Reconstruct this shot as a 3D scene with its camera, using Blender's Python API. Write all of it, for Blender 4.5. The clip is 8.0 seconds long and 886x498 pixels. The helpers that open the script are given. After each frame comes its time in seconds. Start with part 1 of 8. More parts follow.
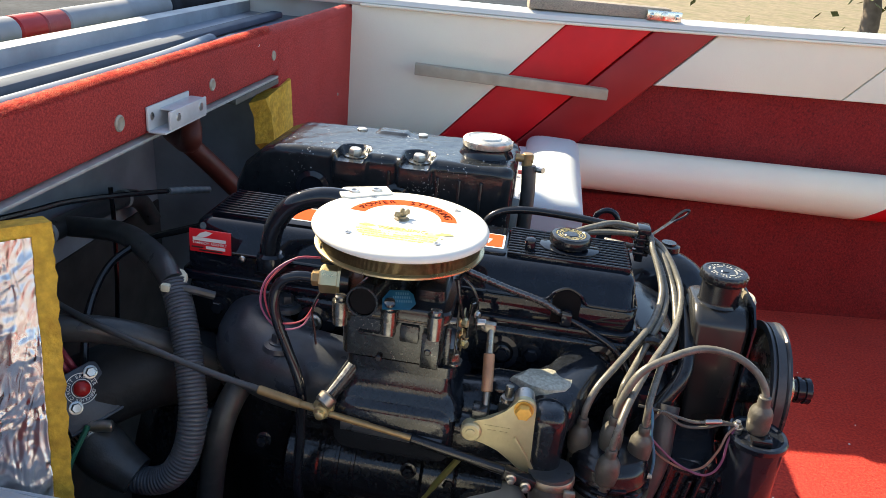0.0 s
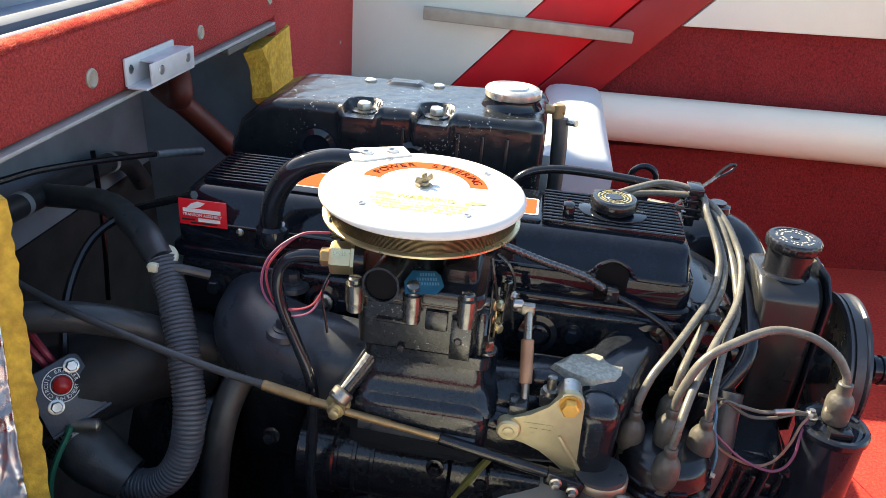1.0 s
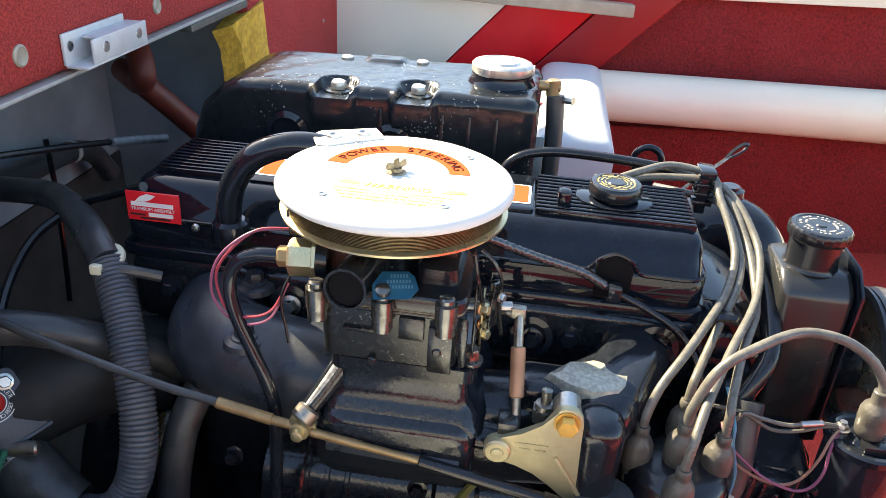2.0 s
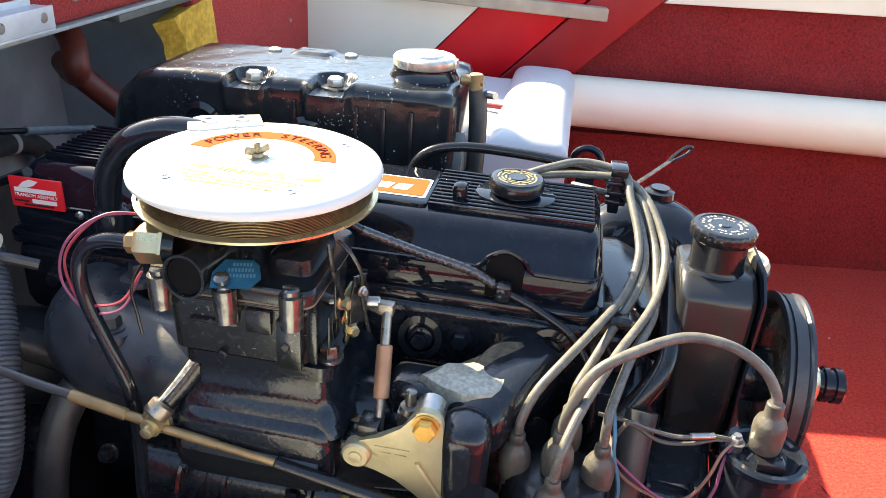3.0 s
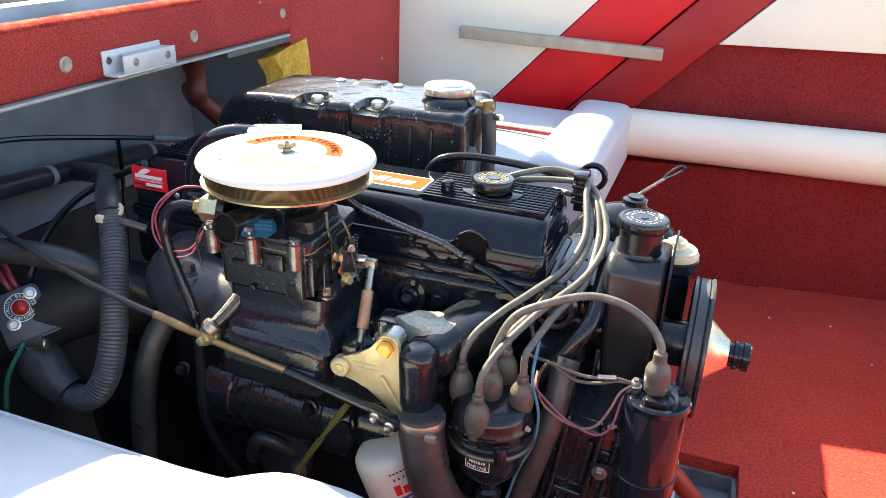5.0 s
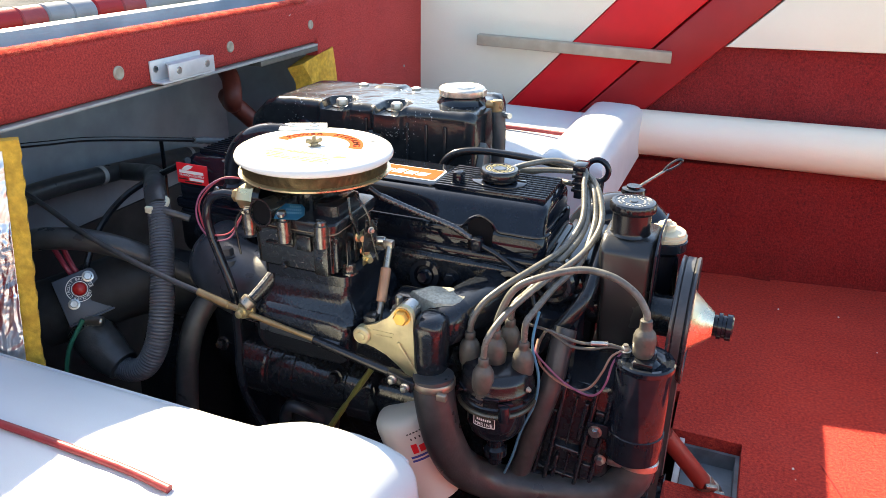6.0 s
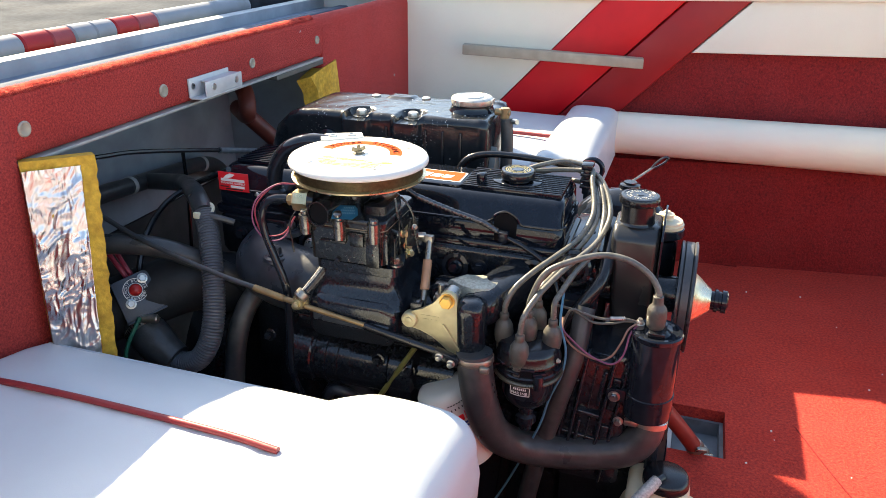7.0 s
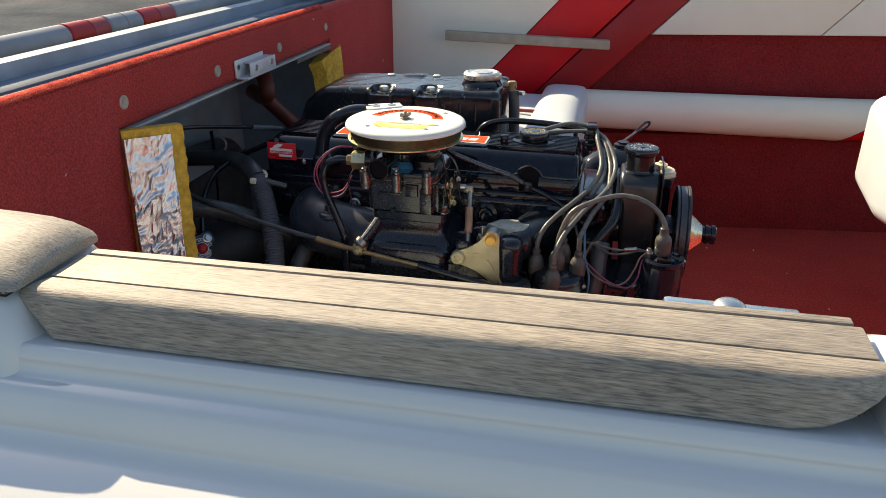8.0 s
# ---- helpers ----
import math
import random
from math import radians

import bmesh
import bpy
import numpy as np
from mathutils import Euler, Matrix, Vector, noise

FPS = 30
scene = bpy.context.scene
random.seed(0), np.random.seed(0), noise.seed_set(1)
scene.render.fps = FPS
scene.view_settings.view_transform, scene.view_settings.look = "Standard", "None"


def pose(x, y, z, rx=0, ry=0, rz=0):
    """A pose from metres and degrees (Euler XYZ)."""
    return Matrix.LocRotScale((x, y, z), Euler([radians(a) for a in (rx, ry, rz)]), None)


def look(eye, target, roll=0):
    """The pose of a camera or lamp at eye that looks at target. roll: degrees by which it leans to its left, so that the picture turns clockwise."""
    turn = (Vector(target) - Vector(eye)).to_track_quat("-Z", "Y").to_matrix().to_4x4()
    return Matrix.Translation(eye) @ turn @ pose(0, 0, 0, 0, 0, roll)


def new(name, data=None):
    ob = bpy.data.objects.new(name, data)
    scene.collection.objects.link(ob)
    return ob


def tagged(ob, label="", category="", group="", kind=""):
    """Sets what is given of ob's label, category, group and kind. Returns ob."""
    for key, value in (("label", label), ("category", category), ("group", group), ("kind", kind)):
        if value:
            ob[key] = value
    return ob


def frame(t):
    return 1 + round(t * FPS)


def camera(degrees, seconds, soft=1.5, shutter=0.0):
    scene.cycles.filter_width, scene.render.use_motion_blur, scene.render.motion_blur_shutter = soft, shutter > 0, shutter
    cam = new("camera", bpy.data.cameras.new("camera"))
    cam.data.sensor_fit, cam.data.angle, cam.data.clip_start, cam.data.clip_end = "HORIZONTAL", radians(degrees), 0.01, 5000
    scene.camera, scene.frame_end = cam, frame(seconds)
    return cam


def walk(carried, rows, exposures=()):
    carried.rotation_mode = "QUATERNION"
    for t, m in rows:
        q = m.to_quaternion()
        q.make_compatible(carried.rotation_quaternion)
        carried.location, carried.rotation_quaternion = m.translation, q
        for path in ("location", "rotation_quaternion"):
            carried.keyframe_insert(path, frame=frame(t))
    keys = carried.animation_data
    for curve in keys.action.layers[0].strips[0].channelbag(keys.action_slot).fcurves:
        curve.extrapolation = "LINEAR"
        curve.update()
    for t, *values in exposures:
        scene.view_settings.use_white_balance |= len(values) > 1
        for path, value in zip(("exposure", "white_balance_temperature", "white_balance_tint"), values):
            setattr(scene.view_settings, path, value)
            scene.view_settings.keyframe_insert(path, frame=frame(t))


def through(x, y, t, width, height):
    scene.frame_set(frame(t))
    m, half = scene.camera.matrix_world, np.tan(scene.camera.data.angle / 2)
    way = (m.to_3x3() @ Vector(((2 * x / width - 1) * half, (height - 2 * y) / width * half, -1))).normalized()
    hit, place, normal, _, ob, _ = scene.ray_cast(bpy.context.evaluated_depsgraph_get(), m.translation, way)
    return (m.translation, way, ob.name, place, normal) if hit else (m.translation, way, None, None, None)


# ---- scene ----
cam = camera(60.3, 8.0, soft=0.5)
PATH = [
    (0, (-0.089, -0.009, 1.044), (-0.289, 1.823, 0.267), 5.6),
    (0.5, (-0.119, 0.054, 1.028), (-0.318, 1.857, 0.187), 5.2),
    (1, (-0.131, 0.116, 1.009), (-0.325, 1.895, 0.116), 4.6),
    (1.2, (-0.134, 0.144, 1.0), (-0.322, 1.915, 0.091), 4.3),
    (2.3, (-0.094, 0.24, 0.969), (-0.294, 2.002, 0.042), 3.6),
    (2.5, (-0.062, 0.256, 0.967), (-0.271, 2.021, 0.05), 3.8),
    (3, (0.016, 0.261, 0.948), (-0.243, 2.028, 0.048), 4.1),
    (3.5, (0.067, 0.218, 0.952), (-0.276, 1.982, 0.074), 3.9),
    (4, (0.137, 0.145, 0.962), (-0.297, 1.9, 0.107), 3.7),
    (4.5, (0.204, 0.101, 0.981), (-0.323, 1.84, 0.144), 3.0),
    (5.8, (0.291, 0.002, 1.006), (-0.386, 1.698, 0.19), 1.2),
    (6, (0.305, -0.027, 1.008), (-0.374, 1.672, 0.2), 0.9),
    (6.5, (0.29, -0.101, 1.027), (-0.351, 1.615, 0.224), 0.7),
    (7, (0.239, -0.192, 1.05), (-0.327, 1.551, 0.248), 0.6),
    (7.5, (0.165, -0.317, 1.058), (-0.317, 1.448, 0.25), 0.5),
    (8, (0.129, -0.449, 1.054), (-0.277, 1.333, 0.243), 0.3),
]
EXPOSURES = [(0.0, 1.62, 7500, 8), (1.0, 1.96, 7500, 8), (2.5, 2.32, 7650, 8), (4.5, 2.46, 7750, 8), (6.5, 2.12, 7700, 8), (7.5, 1.52, 7500, 8), (8.0, 0.88, 7500, 8)]
walk(cam, [(t, look(eye, target, roll)) for t, eye, target, roll in PATH], EXPOSURES)

# ---- world, sun ----
SUN_WAY = Vector((-1.06, 0.72, 1.0)).normalized()      # towards the sun
world = bpy.data.worlds.new("world")
world.use_nodes = True
scene.world = world
wn = world.node_tree.nodes
sky = wn.new("ShaderNodeTexSky")
sky.sky_type = "NISHITA"
sky.sun_disc = False
sky.sun_elevation = math.asin(SUN_WAY.z)
sky.ozone_density = 3.0
sky.sun_rotation = math.atan2(SUN_WAY.x, SUN_WAY.y)
wn["Background"].inputs["Strength"].default_value = 0.12
world.node_tree.links.new(sky.outputs["Color"], wn["Background"].inputs["Color"])
sun = new("sun", bpy.data.lights.new("sun", "SUN"))
sun.data.energy, sun.data.angle, sun.data.color = 4.9, radians(0.53), (1.0, 0.88, 0.70)
sun.matrix_world = look((SUN_WAY * 20)[:], (0, 0, 0))

# ---- materials ----


def mat(name, base, rough=0.5, metal=0.0, var=0.12, scale=30.0, bump=0.0, bump_scale=200.0, coat=0.0, spec=0.5, stain=None, stain_amt=0.0, stain_scale=8.0, sheen=0.0, rvar=0.1):
    """A surface with colour and gloss varied at two scales, fine relief, and stains of another colour."""
    m = bpy.data.materials.new(name)
    m.use_nodes = True
    nt = m.node_tree
    n, l = nt.nodes, nt.links
    b = n["Principled BSDF"]
    b.inputs["Metallic"].default_value = metal
    b.inputs["Specular IOR Level"].default_value = spec
    b.inputs["Coat Weight"].default_value = coat
    b.inputs["Coat Roughness"].default_value = 0.06
    b.inputs["Sheen Weight"].default_value = sheen
    tc = n.new("ShaderNodeTexCoord")
    n1 = n.new("ShaderNodeTexNoise")
    n1.inputs["Scale"].default_value, n1.inputs["Detail"].default_value = scale, 8
    n2 = n.new("ShaderNodeTexNoise")
    n2.inputs["Scale"].default_value, n2.inputs["Detail"].default_value = stain_scale, 5
    for k in (n1, n2):
        l.new(tc.outputs["Object"], k.inputs["Vector"])
    mul = n.new("ShaderNodeMapRange")
    mul.inputs["To Min"].default_value, mul.inputs["To Max"].default_value = 1 - var, 1 + var
    mul.inputs["From Min"].default_value, mul.inputs["From Max"].default_value = 0.25, 0.75
    l.new(n1.outputs["Fac"], mul.inputs["Value"])
    sc = n.new("ShaderNodeVectorMath")
    sc.operation = "SCALE"
    sc.inputs[0].default_value = base
    l.new(mul.outputs["Result"], sc.inputs["Scale"])
    out = sc.outputs["Vector"]
    if stain:
        ramp = n.new("ShaderNodeMapRange")
        ramp.inputs["From Min"].default_value, ramp.inputs["From Max"].default_value = 0.5, 0.72
        ramp.inputs["To Max"].default_value = stain_amt
        l.new(n2.outputs["Fac"], ramp.inputs["Value"])
        mx = n.new("ShaderNodeMix")
        mx.data_type = "RGBA"
        l.new(ramp.outputs["Result"], mx.inputs["Factor"])
        l.new(out, mx.inputs[6])
        mx.inputs[7].default_value = (*stain, 1)
        out = mx.outputs[2]
    l.new(out, b.inputs["Base Color"])
    rr = n.new("ShaderNodeMapRange")
    rr.inputs["From Min"].default_value, rr.inputs["From Max"].default_value = 0.3, 0.7
    rr.inputs["To Min"].default_value, rr.inputs["To Max"].default_value = max(0.02, rough - rvar), min(1, rough + rvar)
    l.new(n2.outputs["Fac"], rr.inputs["Value"])
    l.new(rr.outputs["Result"], b.inputs["Roughness"])
    if bump:
        n3 = n.new("ShaderNodeTexNoise")
        n3.inputs["Scale"].default_value, n3.inputs["Detail"].default_value = bump_scale, 4
        l.new(tc.outputs["Object"], n3.inputs["Vector"])
        bp = n.new("ShaderNodeBump")
        bp.inputs["Strength"].default_value, bp.inputs["Distance"].default_value = bump, 0.002
        l.new(n3.outputs["Fac"], bp.inputs["Height"])
        l.new(bp.outputs["Normal"], b.inputs["Normal"])
    return m


def emitless(name, base, rough):
    return mat(name, base, rough, var=0.03, scale=60, rvar=0.03)


BLACK_GLOSS = mat("black engine enamel", (0.011, 0.014, 0.020), 0.05, var=0.3, scale=60, bump=0.04, bump_scale=60, spec=0.42, rvar=0.03)
COVER_BLACK = mat("black valve cover enamel", (0.006, 0.0085, 0.014), 0.035, var=0.3, scale=60, bump=0.03, bump_scale=45, spec=0.38, stain=(0.05, 0.045, 0.04), stain_amt=0.06, stain_scale=160, rvar=0.02)
BLACK_CAST = mat("black painted casting", (0.011, 0.0135, 0.018), 0.10, var=0.4, scale=160, bump=0.10, bump_scale=260, spec=0.5, rvar=0.07)
BLACK_SATIN = mat("black satin plastic", (0.011, 0.012, 0.0145), 0.18, var=0.25, scale=80, bump=0.10, bump_scale=500, spec=0.5, rvar=0.08)
CARB_GREY = mat("dull dark carburettor casting", (0.019, 0.021, 0.021), 0.17, metal=0.15, var=0.6, scale=140, bump=0.07, bump_scale=500, spec=0.7, rvar=0.1)
GREY_CAST = mat("grey black runner paint", (0.030, 0.037, 0.048), 0.34, var=0.35, scale=50, bump=0.12, bump_scale=300, stain=(0.08, 0.083, 0.085), stain_amt=0.3, stain_scale=36)
BLACK_WORN = mat("lumpy black enamel", (0.014, 0.017, 0.020), 0.19, var=0.3, scale=60, bump=0.22, bump_scale=90, spec=0.45, rvar=0.08)
WRINKLED_TAPE = mat("wrinkled glossy tape", (0.03, 0.03, 0.032), 0.16, var=0.4, scale=160, bump=0.5, bump_scale=190, spec=1.0, rvar=0.1)
PUMP_BLACK = mat("glossy black pump casting", (0.017, 0.020, 0.026), 0.11, var=0.4, scale=90, bump=0.14, bump_scale=110, spec=0.7, rvar=0.08)
TANK_SATIN = mat("black satin tank paint", (0.019, 0.020, 0.020), 0.24, var=0.2, scale=14, bump=0.04, bump_scale=26, spec=0.6, rvar=0.05)
RUBBER = mat("black hose rubber", (0.046, 0.049, 0.052), 0.36, var=0.25, scale=60, bump=0.15, bump_scale=300, stain=(0.10, 0.095, 0.088), stain_amt=0.35, stain_scale=30)
BELLOWS = mat("dusty black bellows", (0.022, 0.024, 0.027), 0.6, var=0.3, scale=50, bump=0.2, bump_scale=200, spec=0.3)
CORRUGATED = mat("grey black corrugated hose", (0.078, 0.086, 0.102), 0.42, var=0.2, scale=60, stain=(0.11, 0.11, 0.11), stain_amt=0.35, stain_scale=40)
LEAD_GREY = mat("grey ignition lead", (0.125, 0.122, 0.104), 0.3, var=0.25, scale=90, bump=0.2, bump_scale=500, stain=(0.04, 0.038, 0.034), stain_amt=0.5, stain_scale=60)
BOOT_GREY = mat("grey rubber boot", (0.075, 0.072, 0.062), 0.42, var=0.25, scale=90, bump=0.25, bump_scale=300, stain=(0.16, 0.145, 0.115), stain_amt=0.4, stain_scale=70)
WHITE_PAINT = mat("white enamel", (0.68, 0.68, 0.625), 0.42, var=0.03, scale=20, spec=0.25, stain=(0.55, 0.52, 0.40), stain_amt=0.12, stain_scale=24)
MESH_STEEL = mat("stacked flame screen", (0.22, 0.17, 0.09), 0.4, metal=0.85, var=0.3, scale=160, bump=0.3, bump_scale=600)
HUB_ALLOY = mat("bare cream grey alloy", (0.60, 0.55, 0.43), 0.26, metal=0.85, var=0.15, scale=60, bump=0.12, bump_scale=200, stain=(0.4, 0.36, 0.26), stain_amt=0.3, stain_scale=40)
RUSTY_CLAMP = mat("tarnished clamp steel", (0.36, 0.31, 0.25), 0.38, metal=0.75, var=0.3, scale=120, stain=(0.2, 0.12, 0.07), stain_amt=0.5, stain_scale=60)
# flat black that stands in for the dark inside openings
DEEP_BLACK = mat("black recess shade", (0.006, 0.006, 0.007), 0.7, var=0.2, spec=0.1)
TRAY_GREY = mat("blue grey tray paint", (0.15, 0.18, 0.205), 0.45, var=0.15, scale=30, stain=(0.05, 0.05, 0.05), stain_amt=0.5, stain_scale=20)
DARK_FLAP = mat("dark tarnished flap", (0.10, 0.10, 0.09), 0.5, metal=0.3, var=0.2, scale=60)
ASPHALT = mat("worn grey asphalt", (0.034, 0.043, 0.056), 0.85, var=0.25, scale=9, bump=0.15, bump_scale=60, spec=0.06, stain=(0.028, 0.032, 0.038), stain_amt=0.5, stain_scale=0.7)
BRASS = mat("yellow zinc plate", (0.62, 0.52, 0.30), 0.33, metal=0.85, var=0.15, scale=60, stain=(0.35, 0.3, 0.16), stain_amt=0.4, stain_scale=40)
GOLD_ZINC = mat("dull gold bracket", (0.50, 0.45, 0.27), 0.45, metal=0.6, var=0.15, scale=50, bump=0.2, bump_scale=300, stain=(0.32, 0.29, 0.2), stain_amt=0.4, stain_scale=30)
ORANGE_BOLT = mat("orange zinc bolt", (0.72, 0.42, 0.10), 0.35, metal=0.6, var=0.15, scale=80)
TAN_SLEEVE = mat("tan brass sleeve", (0.34, 0.23, 0.11), 0.42, metal=0.55, var=0.2, scale=60, stain=(0.12, 0.09, 0.06), stain_amt=0.4, stain_scale=50)
COPPER = mat("coppery sleeve", (0.36, 0.20, 0.12), 0.45, metal=0.45, var=0.2, scale=60)
STEEL = mat("bare steel", (0.5, 0.49, 0.46), 0.33, metal=0.95, var=0.15, scale=90, stain=(0.25, 0.2, 0.15), stain_amt=0.4, stain_scale=60)
TARNISHED = mat("tarnished steel rod", (0.30, 0.28, 0.24), 0.34, metal=0.85, var=0.25, scale=120, stain=(0.14, 0.12, 0.09), stain_amt=0.5, stain_scale=80)
CHROME = mat("chrome", (0.70, 0.69, 0.63), 0.26, metal=1.0, var=0.10, scale=60, rvar=0.09, bump=0.05, bump_scale=60, stain=(0.4, 0.36, 0.28), stain_amt=0.4, stain_scale=60)
CAP_STEEL = mat("dulled plated steel", (0.66, 0.63, 0.55), 0.36, metal=0.75, var=0.25, scale=90, bump=0.25, bump_scale=120, stain=(0.35, 0.30, 0.22), stain_amt=0.5, stain_scale=70)
DARK_STEEL = mat("dark oily steel", (0.17, 0.165, 0.15), 0.24, metal=0.85, var=0.4, scale=140, stain=(0.05, 0.045, 0.04), stain_amt=0.6, stain_scale=90)
ALUMINIUM = mat("dull aluminium", (0.62, 0.62, 0.62), 0.42, metal=0.7, var=0.08, scale=50)
ORANGE_RED = mat("orange red decal", (0.60, 0.085, 0.030), 0.85, var=0.04, scale=60, spec=0.02, rvar=0.03)
RED_LABEL = emitless("red label", (0.75, 0.018, 0.03), 0.35)
LABEL_WHITE = emitless("white label ink", (0.8, 0.8, 0.78), 0.4)
LABEL_YELLOW = mat("yellow warning ink", (0.62, 0.56, 0.16), 0.8, spec=0.03, var=0.25, scale=120)
WORN_YELLOW = mat("worn yellow print", (0.70, 0.65, 0.24), 0.6, spec=0.05, var=0.15, scale=120, stain=(0.68, 0.67, 0.60), stain_amt=0.95, stain_scale=70)
INK_BLACK = emitless("black ink", (0.02, 0.02, 0.02), 0.45)
BLUE_TAG = mat("blue anodised tag", (0.010, 0.11, 0.19), 0.4, metal=0.6, var=0.2, scale=60)
RED_CAP = emitless("red button", (0.45, 0.02, 0.02), 0.3)
PINK_WIRE = emitless("faded pink wire", (0.22, 0.065, 0.13), 0.45)
TAN_WIRE = emitless("faded tan wire", (0.26, 0.15, 0.11), 0.45)
RED_WIRE = emitless("red wire", (0.30, 0.035, 0.06), 0.45)
BLUE_WIRE = emitless("pale blue wire", (0.07, 0.22, 0.33), 0.4)
GREEN_WIRE = emitless("green wire", (0.02, 0.16, 0.10), 0.4)
WHITE_VINYL = mat("white vinyl", (0.55, 0.60, 0.62), 0.42, var=0.03, scale=12, bump=0.12, bump_scale=700, stain=(0.53, 0.57, 0.57), stain_amt=0.15, stain_scale=9)
WALL_VINYL = mat("cream white side vinyl", (0.76, 0.70, 0.57), 0.4, var=0.03, scale=8, bump=0.25, bump_scale=260, stain=(0.6, 0.57, 0.5), stain_amt=0.12, stain_scale=5)
RED_VINYL = mat("bright red vinyl", (0.62, 0.008, 0.014), 0.36, spec=0.25, var=0.08, scale=15, bump=0.15, bump_scale=500)
DARK_VINYL = mat("dark red vinyl", (0.31, 0.010, 0.013), 0.38, spec=0.3, var=0.1, scale=15, bump=0.15, bump_scale=500)
PIPING_RED = mat("dark red piping", (0.27, 0.030, 0.035), 0.5, var=0.15, scale=60, bump=0.2, bump_scale=300)
GELCOAT = mat("white gelcoat", (0.58, 0.58, 0.565), 0.06, var=0.02, scale=6, coat=0.5, stain=(0.50, 0.50, 0.48), stain_amt=0.15, stain_scale=4, rvar=0.03)
BILGE = mat("grey bilge paint", (0.31, 0.36, 0.40), 0.55, var=0.15, scale=14, bump=0.3, bump_scale=60, stain=(0.12, 0.12, 0.12), stain_amt=0.45, stain_scale=6)
# near-black, with the shade low in the engine bay put into the colour
BILGE_DARK = mat("shade-dark bilge", (0.045, 0.046, 0.046), 0.6, var=0.4, scale=20, bump=0.3, bump_scale=80)
FOAM = mat("yellow foam", (0.60, 0.35, 0.04), 0.9, var=0.3, scale=100, bump=1.0, bump_scale=130, stain=(0.34, 0.17, 0.025), stain_amt=0.6, stain_scale=34)
BEIGE = mat("beige plastic", (0.72, 0.62, 0.42), 0.38, var=0.08, scale=30, stain=(0.52, 0.44, 0.28), stain_amt=0.3, stain_scale=20)
ORANGE_PIPE = mat("dull orange red pipe", (0.15, 0.030, 0.020), 0.5, var=0.2, scale=40)
RED_HOSE = mat("red rubber hose", (0.24, 0.032, 0.024), 0.45, var=0.15, scale=40)
TARP = mat("grey canvas", (0.026, 0.030, 0.038), 0.8, var=0.25, scale=20, bump=0.3, bump_scale=400, stain=(0.014, 0.014, 0.015), stain_amt=0.6, stain_scale=14, spec=0.04)
# blue grey tint stands in for shade lit only by the sky
SKYLIT_WHITE = mat("white tube in skylit shade", (0.17, 0.21, 0.27), 0.5, spec=0.2, var=0.12, scale=12, stain=(0.06, 0.067, 0.075), stain_amt=0.5, stain_scale=9)
OLD_WHITE = mat("aged white vinyl", (0.24, 0.26, 0.29), 0.5, spec=0.15, var=0.08, scale=14, stain=(0.17, 0.165, 0.15), stain_amt=0.4, stain_scale=12)
DULL_RAIL = mat("dull blue grey alloy", (0.10, 0.12, 0.15), 0.8, metal=0.0, spec=0.1, var=0.1, scale=20)
DULL_ALLOY = mat("dull grey alloy", (0.40, 0.40, 0.39), 0.55, metal=0.3, var=0.12, scale=60, stain=(0.26, 0.25, 0.23), stain_amt=0.4, stain_scale=40)
WASHER = mat("dull beige grey screw", (0.36, 0.32, 0.26), 0.5, metal=0.3, var=0.2, scale=90)
RAIL_WOOD = mat("pale weathered rail wood", (0.36, 0.30, 0.22), 0.55, var=0.15, scale=30, bump=0.2, bump_scale=90, stain=(0.28, 0.23, 0.16), stain_amt=0.4, stain_scale=22)
# pale speckled colour stands in for sun on the black casting
SUNLIT_CAST = mat("sunlit pale casting", (0.36, 0.36, 0.30), 0.42, metal=0.25, var=0.35, scale=260, bump=0.06, bump_scale=500, stain=(0.12, 0.12, 0.11), stain_amt=0.45, stain_scale=140)
YELLOW_PAINT = mat("yellow strip", (0.72, 0.62, 0.10), 0.5, var=0.15, scale=30)


